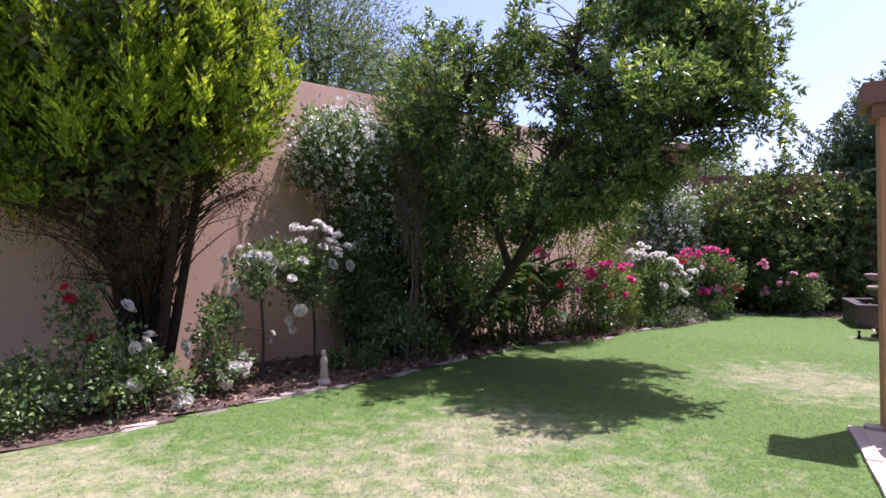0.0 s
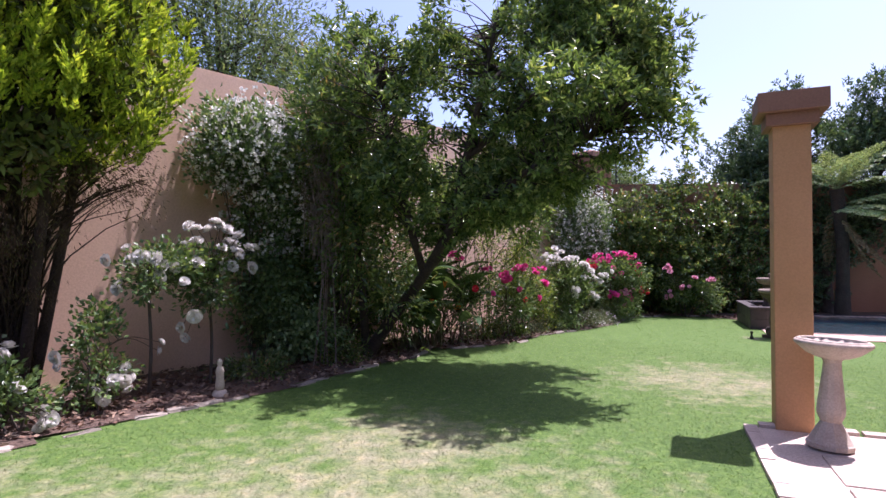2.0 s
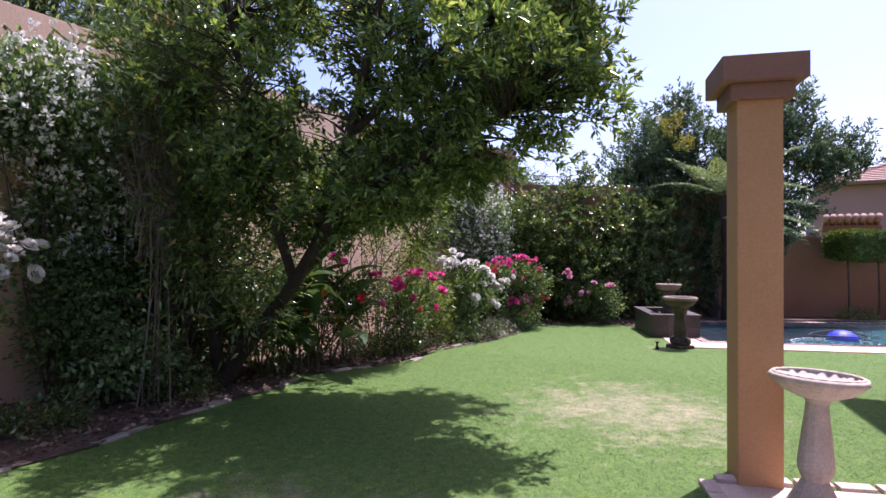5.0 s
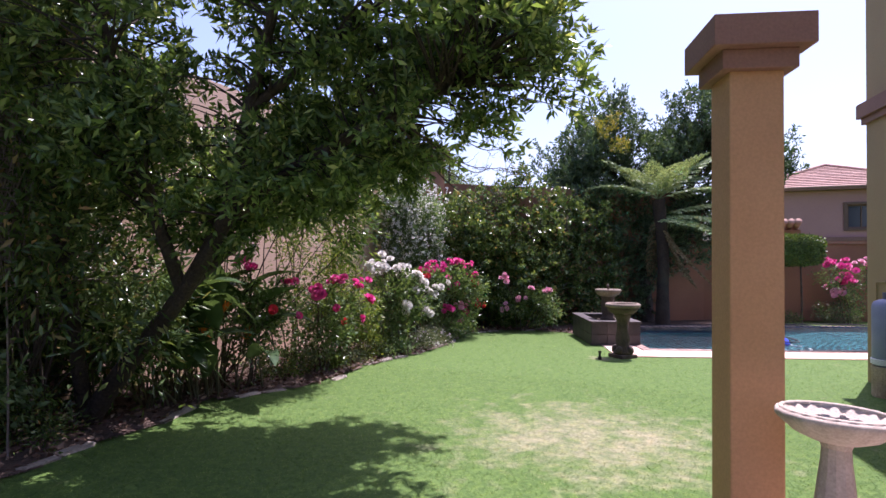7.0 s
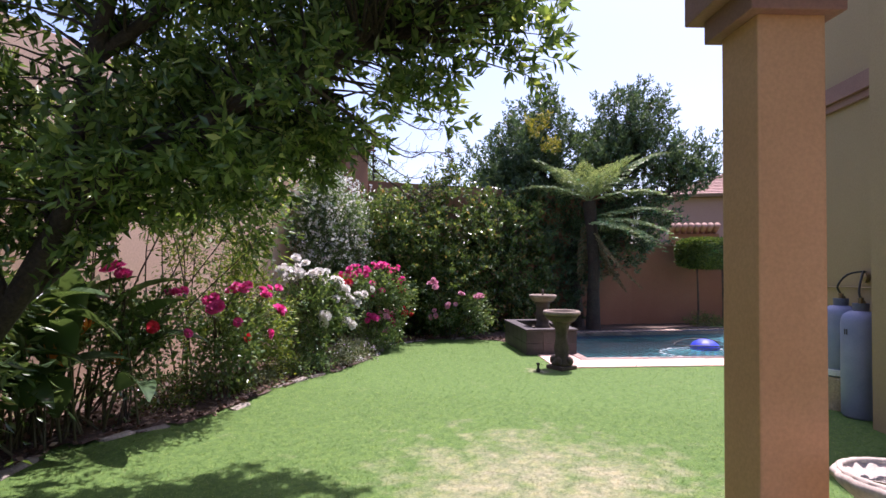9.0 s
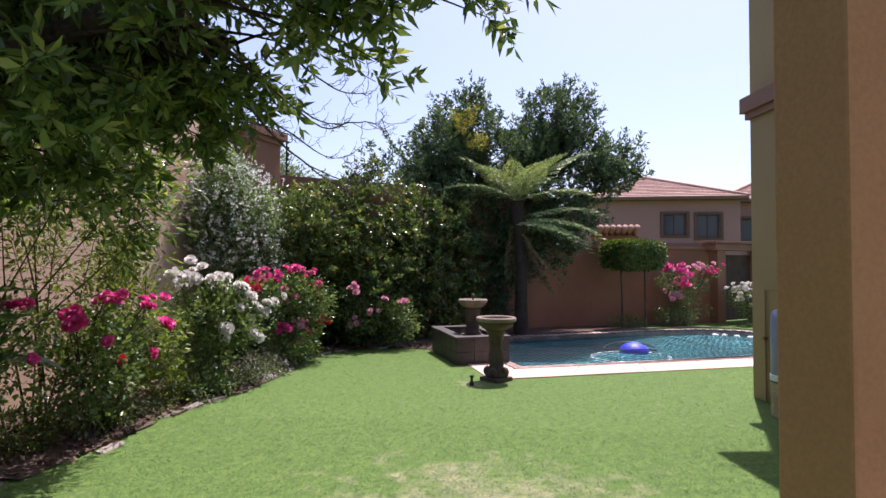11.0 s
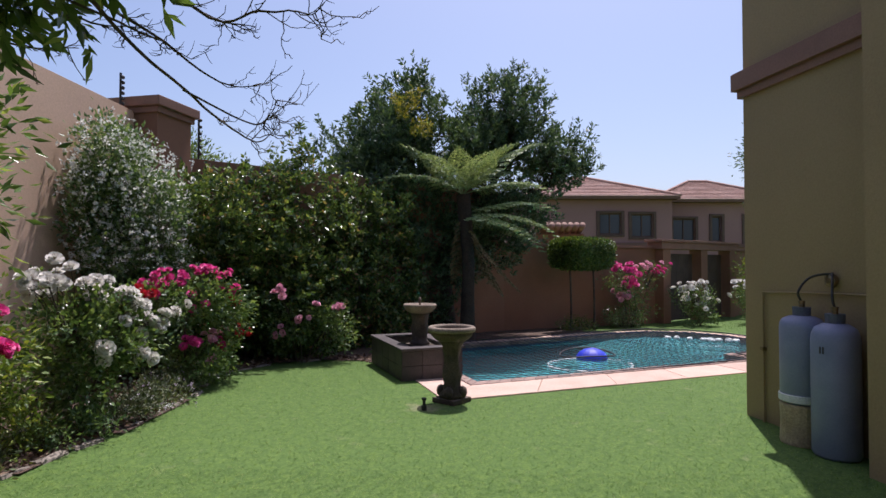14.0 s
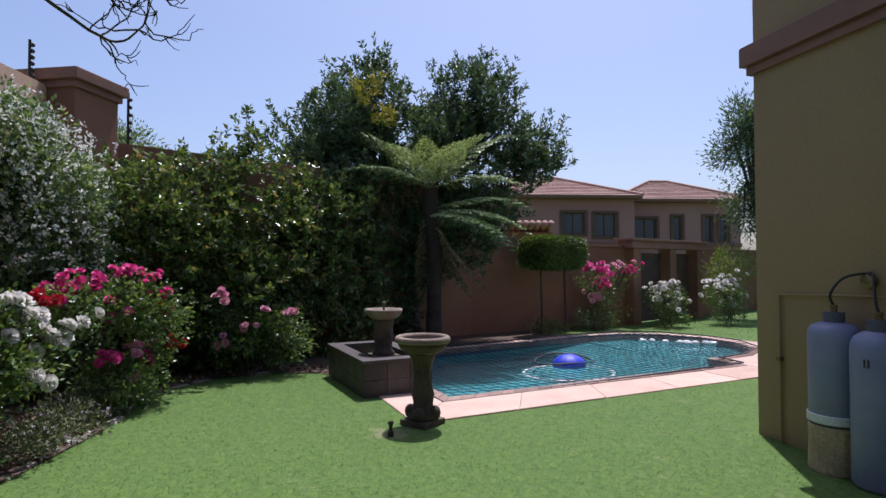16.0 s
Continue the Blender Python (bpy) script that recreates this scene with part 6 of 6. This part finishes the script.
# many-stemmed thicket by the boundary wall, with dry twigs
shrub("cane_shrub", "tall thicket of thin upright canes with sparse leaves", (5.55, 6.85),
      [blob(5.3, 6.8, 3.3, 0.6, 0.5, 0.9), blob(5.8, 6.85, 3.7, 0.6, 0.5, 0.8), blob(6.2, 6.9, 3.0, 0.5, 0.5, 0.9), blob(5.7, 6.9, 2.2, 0.6, 0.5, 0.7), blob(5.7, 7.25, 2.9, 0.5, 0.3, 0.7), blob(5.9, 7.1, 1.2, 0.6, 0.4, 0.7), blob(5.2, 6.1, 1.7, 0.45, 0.4, 0.8), blob(5.65, 5.95, 2.1, 0.5, 0.4, 0.6), blob(5.95, 6.0, 1.2, 0.5, 0.35, 0.7), blob(6.4, 6.4, 1.0, 0.5, 0.4, 0.7), blob(5.2, 6.3, 2.8, 0.7, 0.55, 0.8), blob(5.0, 6.0, 3.4, 0.6, 0.5, 0.7), blob(5.4, 6.2, 4.0, 0.7, 0.55, 0.6)],
      700, 30, 0.13, 0.11, 0.03, M_HEDGE, 71, 20, radius=0.014, shell=0.2)


def dry_twigs():
    base = at(4.95, 6.35)
    e = empty("dry_shrub", base)
    rng = np.random.default_rng(77)
    T = Tubes()
    for k in range(110):
        c = blob_points(rng, [blob(5.0, 6.3, 2.95, 0.6, 0.5, 0.5)], 3, 0.2)[0]
        s = np.array(base) + np.array([*rng.normal(0, 0.12, 2), 1.3 + 0.9 * rng.random()])
        C = curve_pts(s, (s + c) / 2 + rng.normal(0, 0.12, 3), c, 7)
        T.add(C, np.linspace(0.006, 0.002, 7), 3)
        for j in range(4):
            p = C[rng.integers(3, 7)]
            T.add(curve_pts(p, p + rng.normal(0, 0.09, 3), p + rng.normal(0, 0.17, 3), 5), np.linspace(0.003, 0.001, 5), 3)
    for k in range(7):
        s = np.array(base) + np.array([*rng.normal(0, 0.1, 2), -0.03])
        t = np.array(at(4.95, 6.3, 2.2)) + rng.normal(0, 0.3, 3)
        T.add(curve_pts(s, (s + t) / 2 + rng.normal(0, 0.1, 3), t, 7), np.linspace(0.010, 0.005, 7), 5)
    T.make("twigs", M_DEADTWIG, e, base)
    tagged(e, "dry leafless shrub of tangled grey-brown twigs", "shrub")


dry_twigs()

shrub("wall_creeper", "dark leafy creeper covering the foot of the boundary wall", (6.0, 7.3),
      [blob(5.3, 7.35, 1.0, 0.6, 0.2, 0.9), blob(5.9, 7.35, 2.1, 0.6, 0.2, 0.8), blob(6.3, 7.35, 0.9, 0.55, 0.22, 0.8), blob(5.4, 7.35, 2.9, 0.5, 0.2, 0.6)],
      330, 36, 0.09, 0.085, 0.045, M_HEDGE, 72, 12, category="climber")

# slender light-green shrubs along the bed
shrub("slender_shrub", "slender upright shrub with light green leaves", (8.9, 6.55),
      [blob(8.8, 6.4, 2.2, 0.45, 0.45, 0.5), blob(9.1, 6.5, 1.7, 0.5, 0.45, 0.5), blob(8.9, 6.3, 1.1, 0.45, 0.45, 0.45), blob(8.7, 6.6, 2.7, 0.35, 0.35, 0.4)], 95, 24, 0.10, 0.07, 0.024, M_SHRUB, 81, 9, shell=0.2)
shrub("slender_shrub", "slender upright shrub with yellow-green leaves", (9.7, 6.35),
      [blob(9.7, 6.25, 1.15, 0.35, 0.35, 0.4), blob(9.9, 6.2, 0.75, 0.4, 0.4, 0.4), blob(9.8, 6.4, 1.6, 0.25, 0.25, 0.4)], 120, 32, 0.08, 0.065, 0.028, M_SHRUB, 82, 10, shell=0.2)
shrub("hanging_shrub", "leafy green shrub reaching over the flower bed", (7.9, 6.9),
      [blob(8.0, 6.3, 2.3, 0.4, 0.4, 0.35), blob(8.4, 5.8, 2.2, 0.45, 0.45, 0.35), blob(7.7, 6.7, 2.7, 0.5, 0.5, 0.5), blob(8.6, 5.4, 2.45, 0.45, 0.45, 0.45), blob(8.9, 5.6, 1.95, 0.35, 0.35, 0.3), blob(8.2, 5.5, 2.9, 0.45, 0.45, 0.35)], 190, 34, 0.10, 0.10, 0.03, M_CITRUS, 83, 7, shell=0.2)


# ---- roses ----
def bloom_mesh(name, mat, seed):
    rng = np.random.default_rng(seed)
    V, F = [], []
    for ring, (k, r, z, tilt) in enumerate(((3, 0.008, 0.026, 1.50), (5, 0.020, 0.020, 1.32), (6, 0.032, 0.012, 1.08), (7, 0.042, 0.002, 0.78), (7, 0.048, -0.008, 0.38))):
        for i in range(k):
            an = 2 * math.pi * (i + 0.5 * (ring % 2)) / k + rng.normal(0, 0.18)
            tilt = min(1.55, tilt + rng.normal(0, 0.14))
            o = np.array([math.cos(an), math.sin(an), 0])
            s = np.array([-math.sin(an), math.cos(an), 0])
            up = np.array([0, 0, 1.0])
            d = o * math.cos(tilt) + up * math.sin(tilt)
            w, L = r * 0.55 + 0.008, 0.024 + r * 0.30
            c = o * r * 0.45 + up * z
            n = len(V)
            V += [c - s * w * 0.4, c + s * w * 0.4, c + d * L * 0.6 + s * w + o * 0.004, c + d * L * 0.6 - s * w + o * 0.004, c + d * L + s * w * 0.5 + o * 0.012, c + d * L - s * w * 0.5 + o * 0.012]
            F += [(n, n + 1, n + 2, n + 3), (n + 3, n + 2, n + 4, n + 5)]
    me = bpy.data.meshes.new(name)
    me.from_pydata([tuple(v) for v in V], [], F)
    me.materials.append(mat)
    me.shade_smooth()
    return me


BLOOM = {k: [bloom_mesh("bloom", m, s) for s in (1, 2, 3)] for k, m in (("white", M_WHITE), ("pink", M_PINK), ("red", M_RED), ("pale", M_PALE))}


def rose_bush(label, place, blobs, blooms, seed, standard=0.0, clumps=45, per=34, lean=(0, 0), group="roses in the bed", size=1.0):
    """blooms: (a, b, height, number, spread, colour)."""
    base = at(*place)
    e = empty("rose_bush", base)
    rng = np.random.default_rng(seed)
    limbs = []
    if standard:
        top = at(place[0] + lean[0], place[1] + lean[1], standard)
        limbs.append([(*(base - Vector((0, 0, 0.03))), 0.022), (*(base.lerp(top, 0.5) + Vector((0.02, 0.01, 0))), 0.018), (*top, 0.016)])
        start = np.array(top)
    else:
        start = np.array(base)
    for b in list(blobs) * 2:
        c = np.array(b[:3])
        s = start + (0 if standard else 1) * np.array([*rng.normal(0, 0.07, 2), -0.02])
        limbs.append([(*s, 0.011), (*((s + c) / 2 + np.array([*rng.normal(0, 0.05, 2), 0.05])), 0.008), (*(c + rng.normal(0, 0.3, 3) * np.array(b[3:6])), 0.004)])
    T = Tubes()
    placed = []
    for a, b, h, k, sp, col in blooms:
        c = np.array(at(a, b, h))
        for i in range(k):
            p = c + rng.normal(0, sp, 3) * np.array([1, 1, 0.7])
            placed.append((p, col))
    for p, col in placed:
        near = min((np.array(bl[:3]) for bl in blobs), key=lambda q: np.linalg.norm(q - p))
        limbs.append([(*(near * 0.7 + start * 0.3), 0.006), (*((near + p) / 2 + rng.normal(0, 0.03, 3)), 0.004), (*p, 0.003)])
    crown(e, base, limbs, blobs, clumps, per, 0.075, 0.058, 0.04, M_ROSELEAF, M_TWIG, seed, twig=0.003, far=True, shell=0.25)
    ctr = np.mean(np.array([b[:3] for b in blobs]), 0)
    for p, col in placed:
        ob = new("bloom", BLOOM[col][rng.integers(0, 3)])
        ob.parent = e
        d = Vector(unit(p - ctr) + np.array([-0.1, -0.45, 0.4]) + rng.normal(0, 0.35, 3))
        sc = 0.85 * size * rng.uniform(0.85, 1.3)
        ob.matrix_basis = Matrix.Translation(Vector(p) - base) @ d.to_track_quat("Z", "Y").to_matrix().to_4x4() @ Matrix.Diagonal((sc, sc, sc, 1))
    return tagged(e, label, "rose bush", group)


rose_bush("white standard rose in full bloom on a bare stem", (2.75, 6.45),
          [blob(2.75, 6.4, 1.3, 0.32, 0.3, 0.22), blob(3.0, 6.4, 1.45, 0.3, 0.3, 0.2)],
          [(2.55, 6.3, 1.42, 5, 0.14, "white"), (2.85, 6.25, 1.40, 5, 0.14, "white"), (2.4, 6.35, 1.18, 2, 0.05, "white"), (2.65, 6.3, 1.5, 4, 0.1, "white"), (3.0, 6.3, 1.36, 4, 0.06, "white")], 101, 1.05, size=1.15)
rose_bush("white standard rose beside the boundary wall", (3.45, 6.5),
          [blob(3.45, 6.45, 1.35, 0.36, 0.32, 0.3), blob(3.3, 6.4, 1.05, 0.3, 0.3, 0.22)],
          [(3.2, 6.35, 1.78, 4, 0.07, "white"), (3.48, 6.4, 1.9, 4, 0.06, "white"), (3.35, 6.3, 1.55, 4, 0.13, "white"), (3.7, 6.3, 1.62, 4, 0.12, "white"), (3.85, 6.25, 1.5, 4, 0.11, "white"), (3.5, 6.25, 1.42, 3, 0.06, "white"), (3.15, 6.25, 0.85, 2, 0.07, "white"), (3.05, 6.2, 0.68, 2, 0.07, "white"), (3.6, 6.35, 1.75, 3, 0.07, "white")], 102, 0.95, size=1.15)
rose_bush("low white rose bush at the bed's edge", (2.15, 6.2),
          [blob(2.15, 6.15, 0.35, 0.3, 0.3, 0.25), blob(2.2, 6.3, 0.75, 0.25, 0.25, 0.25)],
          [(2.3, 6.0, 0.30, 9, 0.08, "white"), (2.75, 6.3, 0.55, 2, 0.04, "white"), (1.85, 6.1, 0.5, 2, 0.05, "white"), (2.15, 6.0, 0.16, 4, 0.06, "white")], 103, clumps=36)
rose_bush("low white rose with pale leaves at the bed's edge", (1.45, 5.85),
          [blob(1.4, 5.8, 0.28, 0.28, 0.28, 0.2), blob(1.2, 6.0, 0.4, 0.35, 0.35, 0.3)],
          [(1.65, 5.7, 0.12, 6, 0.07, "white"), (1.3, 5.8, 0.35, 3, 0.06, "white")], 104, clumps=34)
rose_bush("crimson and white roses in the shade of the conifer", (0.95, 6.1),
          [blob(0.95, 6.1, 0.9, 0.35, 0.35, 0.25), blob(1.0, 6.1, 0.45, 0.5, 0.4, 0.3), blob(0.5, 6.0, 0.4, 0.4, 0.4, 0.3)],
          [(0.85, 6.05, 1.12, 3, 0.06, "red"), (1.2, 6.0, 0.58, 3, 0.07, "white"), (1.45, 6.05, 0.62, 4, 0.07, "white"), (0.9, 6.0, 0.68, 2, 0.05, "red"), (0.65, 5.9, 0.25, 3, 0.06, "white"), (1.0, 5.95, 0.25, 3, 0.05, "white"), (1.25, 6.1, 0.95, 2, 0.04, "white")], 105, clumps=55)
rose_bush("magenta rose bush beside the paddle-leaved plant", (7.75, 6.3),
          [blob(7.75, 6.3, 1.05, 0.35, 0.35, 0.3), blob(8.1, 6.2, 1.0, 0.35, 0.35, 0.3), blob(7.9, 6.3, 0.55, 0.4, 0.4, 0.35)],
          [(7.6, 6.2, 1.52, 6, 0.06, "pink"), (8.1, 5.95, 1.28, 3, 0.04, "pink"), (8.05, 5.85, 0.85, 1, 0.05, "pink"), (7.7, 5.95, 0.98, 1, 0.04, "red")], 106, clumps=70, size=1.0)
rose_bush("magenta and red rose bush among slender shrubs", (9.0, 6.1),
          [blob(8.9, 6.1, 0.9, 0.35, 0.35, 0.35), blob(9.3, 6.1, 0.8, 0.4, 0.35, 0.4), blob(9.0, 6.1, 0.45, 0.4, 0.4, 0.3)],
          [(8.55, 5.85, 1.15, 6, 0.05, "pink"), (9.0, 5.85, 1.32, 6, 0.06, "pink"), (9.45, 5.75, 1.25, 7, 0.07, "pink"), (9.6, 5.7, 1.02, 5, 0.05, "pink"), (8.8, 5.75, 0.9, 1, 0.03, "pink"), (9.35, 5.65, 0.74, 2, 0.04, "pink"), (9.1, 5.75, 0.74, 1, 0.04, "red")], 107, clumps=80, size=1.0)
rose_bush("white rose bush in full bloom", (11.1, 6.1),
          [blob(10.9, 6.1, 1.05, 0.5, 0.45, 0.4), blob(11.3, 5.95, 0.85, 0.55, 0.5, 0.4), blob(11.0, 6.1, 0.5, 0.5, 0.5, 0.35)],
          [(10.75, 6.1, 1.5, 14, 0.10, "white"), (11.05, 5.95, 1.40, 14, 0.10, "white"), (11.35, 5.8, 1.25, 16, 0.11, "white"), (11.55, 5.65, 1.05, 14, 0.10, "white"), (10.9, 5.75, 0.78, 4, 0.06, "white"), (11.3, 5.6, 0.68, 6, 0.07, "white"), (11.75, 5.55, 1.12, 6, 0.08, "white"), (10.5, 6.2, 1.48, 6, 0.08, "white")], 108, clumps=130, size=1.15)
rose_bush("magenta standard rose in full bloom", (13.1, 6.0),
          [blob(12.7, 6.1, 1.2, 0.42, 0.4, 0.28), blob(13.3, 5.8, 1.25, 0.45, 0.4, 0.35), blob(13.6, 5.6, 0.95, 0.3, 0.3, 0.35)],
          [(12.55, 6.15, 1.42, 9, 0.10, "pink"), (12.85, 6.0, 1.48, 9, 0.11, "pink"), (13.2, 5.8, 1.62, 9, 0.08, "pink"), (13.45, 5.65, 1.5, 9, 0.08, "pink"), (13.6, 5.6, 1.32, 9, 0.07, "pink"), (13.65, 5.55, 1.12, 6, 0.07, "red"), (13.0, 5.75, 1.15, 4, 0.08, "pink"), (12.3, 6.15, 1.35, 7, 0.09, "red"), (13.75, 5.5, 0.72, 7, 0.07, "red")], 109, 0.9, clumps=110)
rose_bush("low pink rose bush at the bed's edge", (13.2, 5.95),
          [blob(13.1, 5.85, 0.35, 0.4, 0.35, 0.25), blob(13.6, 5.85, 0.3, 0.35, 0.35, 0.22)],
          [(12.9, 5.75, 0.62, 6, 0.07, "pink"), (13.2, 5.7, 0.68, 4, 0.06, "pale"), (13.45, 5.65, 0.55, 5, 0.06, "pink"), (13.1, 5.65, 0.38, 3, 0.05, "pale"), (13.6, 5.7, 0.7, 3, 0.05, "pale")], 110, clumps=70)
rose_bush("pink roses in the shade of the hedge", (15.3, 5.0),
          [blob(15.3, 5.1, 0.7, 0.4, 0.4, 0.4), blob(15.5, 4.5, 0.6, 0.4, 0.4, 0.4)],
          [(14.6, 5.2, 1.25, 4, 0.06, "pale"), (15.1, 5.0, 0.75, 4, 0.08, "pale"), (15.2, 4.35, 0.98, 5, 0.05, "pale"), (15.2, 4.7, 1.0, 3, 0.05, "pale"), (14.9, 5.2, 0.55, 3, 0.06, "pale")], 111, clumps=70)
rose_bush("pink rose bush by the far wall", (21.9, -2.85),
          [blob(21.7, -2.5, 1.3, 0.45, 0.45, 0.5), blob(22.0, -3.0, 1.0, 0.5, 0.5, 0.6), blob(22.1, -3.5, 1.55, 0.4, 0.4, 0.25), blob(21.8, -2.7, 0.4, 0.7, 0.7, 0.35)],
          [(21.5, -2.5, 1.75, 14, 0.16, "pink"), (21.6, -2.7, 1.35, 16, 0.2, "pink"), (21.8, -3.2, 1.8, 10, 0.16, "pale"), (21.9, -3.6, 1.65, 12, 0.14, "pink"), (21.6, -2.55, 0.95, 8, 0.18, "pale")], 112, clumps=90, group="roses by the far wall", size=1.4)
rose_bush("white rose bush by the far wall", (22.4, -4.95),
          [blob(22.4, -4.9, 0.8, 0.6, 0.6, 0.4), blob(22.4, -5.1, 0.4, 0.5, 0.5, 0.35)],
          [(22.2, -4.5, 1.1, 12, 0.16, "white"), (22.3, -5.1, 1.15, 14, 0.2, "white"), (22.2, -4.8, 0.75, 10, 0.2, "white"), (22.5, -5.4, 0.85, 8, 0.14, "white")], 113, clumps=70, group="roses by the far wall", size=1.4)
rose_bush("white rose bush by the far wall", (23.0, -7.05),
          [blob(23.0, -7.05, 0.9, 0.6, 0.6, 0.45), blob(23.0, -7.05, 0.4, 0.5, 0.5, 0.35)],
          [(22.8, -6.65, 1.25, 12, 0.16, "white"), (22.9, -7.15, 1.3, 14, 0.2, "white"), (22.8, -7.05, 0.8, 10, 0.2, "white")], 114, clumps=70, group="roses by the far wall", size=1.4)


# ---- paddle-leaved plant with orange flowers ----
def paddle_mesh():
    V, F = [], []
    n = 9
    for i in range(n):
        t = i / (n - 1)
        w = 0.085 * math.sin(math.pi * min(1, 0.06 + 0.93 * t)) ** 0.7
        x, z = 0.52 * t, 0.10 * math.sin(2.2 * t) - 0.16 * t * t
        V += [(x, -w, z + 0.035 * (w / 0.085)), (x, 0, z), (x, w, z + 0.035 * (w / 0.085))]
    for i in range(n - 1):
        k = 3 * i
        F += [(k, k + 1, k + 4, k + 3), (k + 1, k + 2, k + 5, k + 4)]
    me = bpy.data.meshes.new("leaf")
    me.from_pydata(V, [], F)
    me.materials.append(M_STREL)
    me.shade_smooth()
    return me


def paddle_plant():
    base = at(7.1, 6.65)
    e = empty("crane_flower_plant", base)
    me = paddle_mesh()
    rng = random.Random(15)
    T = Tubes()
    for k in range(64):
        s = at(7.1 + rng.gauss(0, 0.3), 6.5 + rng.gauss(0, 0.18), 0) - base
        yaw = rng.uniform(0, 6.28)
        h = rng.uniform(0.25, 1.1)
        out = rng.uniform(0.2, 0.75) * (1.25 - 0.5 * h)
        if math.cos(yaw) * UB[0] + math.sin(yaw) * UB[1] < -0.2:
            out *= 0.4
        end = s + Vector((math.cos(yaw) * out, math.sin(yaw) * out, h))
        C = curve_pts(s, (s + end) / 2 + Vector((0, 0, 0.12)), end, 6)
        T.add(C, np.linspace(0.013, 0.007, 6), 5)
        ob = new("leaf", me)
        ob.parent = e
        sc = rng.uniform(1.1, 1.75)
        ob.matrix_basis = Matrix.Translation(end) @ Matrix.Rotation(yaw, 4, "Z") @ Matrix.Rotation(radians(-rng.uniform(-5, 62)), 4, "Y") @ Matrix.Rotation(rng.gauss(0, 0.4), 4, "X") @ Matrix.Diagonal((sc, sc, sc, 1))
    for a, b, h in ((7.35, 6.3, 0.95), (7.0, 6.25, 0.75), (7.7, 6.25, 0.6)):
        end = at(a, b, h) - base
        T.add(curve_pts((0, 0, 0), end * 0.5 + Vector((0, 0, 0.1)), end, 6), np.linspace(0.01, 0.008, 6), 5)
        P = np.tile(np.array(end), (9, 1))
        g = np.random.default_rng(int(a * 100))
        leaves("flower", P, g.normal(size=(9, 3)) * 0.5 + np.array([0.2, -0.3, 0.9]), 0.15, 0.035, M_ORANGE, e, (0, 0, 0), g)
    T.make("stalks", M_STEM, e)
    tagged(e, "clump of dark paddle-shaped leaves with orange flowers", "plant")


paddle_plant()

# ---- low plants along the bed's edge ----
rg = random.Random(33)
for k, (a, b, r, h, mat, bl, lab) in enumerate((
        (9.75, 6.15, 0.28, 0.18, M_GREY, None, "silvery cushion plant at the bed's edge"), (10.6, 5.95, 0.42, 0.32, M_JAS, None, "leafy green groundcover at the bed's edge"),
        (11.4, 5.9, 0.40, 0.25, M_GREY, M_BLOSSOM, "silvery groundcover with small pale flowers"), (12.1, 5.9, 0.42, 0.26, M_GREY, M_LILAC, "low groundcover with lilac flowers"),
        (12.75, 5.98, 0.36, 0.25, M_GREY, M_LILAC, "low groundcover with lilac flowers"), (13.5, 6.1, 0.36, 0.25, M_GREY, None, "silvery cushion plant at the bed's edge"),
        (14.2, 6.1, 0.4, 0.4, M_HEDGE, None, "low leafy plant in the shade"), (10.2, 6.2, 0.35, 0.5, M_SHRUB, None, "tufted light green plant in the bed"),
        (9.2, 6.2, 0.30, 0.22, M_HEDGE, None, "low leafy plant in the bed"), (0.4, 5.9, 0.4, 0.45, M_ROSELEAF, None, "low leafy plant in the shade of the conifer"),
        (3.9, 6.3, 0.35, 0.25, M_HEDGE, None, "low leafy plant in the bed"), (5.3, 6.4, 0.4, 0.35, M_HEDGE, None, "low leafy plant in the shade"), (8.4, 6.35, 0.3, 0.35, M_HEDGE, None, "low leafy plant in the bed"),
        (21.6, -2.5, 0.6, 0.4, M_GREY, None, "low leafy plant by the far wall"), (20.6, -1.0, 0.5, 0.3, M_HEDGE, None, "low leafy plant by the pool"))):
    shrub("border_plant", lab, (a, b), [blob(a, b, h * 0.5, r, r, h * 0.6), blob(a + r * 0.4, b - 0.05, h * 0.35, r * 0.7, r * 0.6, h * 0.5)], 60, 26, 0.05, 0.05, 0.02, mat, 200 + k, 6, bl, 50, 0.022, "plant", radius=0.004, group="low plants along the bed")


# ---- edging stones along the lawn, and grass last ----
def edging():
    ed = empty("bed_edging", at(9, 5.7))
    rng = random.Random(19)
    meshes = []
    for k in range(5):
        bm = box_bm((0.30, 0.10, 0.09), (0, 0, 0), 0.025)
        for v in bm.verts:
            v.co += Vector((rng.uniform(-0.015, 0.015), rng.uniform(-0.015, 0.015), rng.uniform(-0.012, 0.012)))
        o = bm_ob("edging_stone", bm, M_EDGE)
        meshes.append(o.data)
        bpy.data.objects.remove(o)
    for (a0, b0), (a1, b1) in zip(EDGE[1:-3], EDGE[2:-2]):
        L = math.hypot(a1 - a0, b1 - b0)
        k = max(1, round(L / 0.33))
        for i in range(k):
            t = (i + 0.5) / k
            if rng.random() < 0.5:
                continue
            p = at(a0 + (a1 - a0) * t, b0 + (b1 - b0) * t + rng.uniform(-0.03, 0.03), -0.022 + rng.uniform(-0.014, 0.01))
            ob = new("edging_stone", rng.choice(meshes))
            ob.parent = ed
            ob.matrix_basis = Matrix.Translation(p - ed.matrix_basis.translation) @ Matrix.Rotation(TH + math.atan2(b1 - b0, a1 - a0) + rng.uniform(-0.09, 0.09), 4, "Z")
    tagged(ed, "half-buried pale stone edging between bed and lawn", "edging", kind="structure")


edging()
grass()
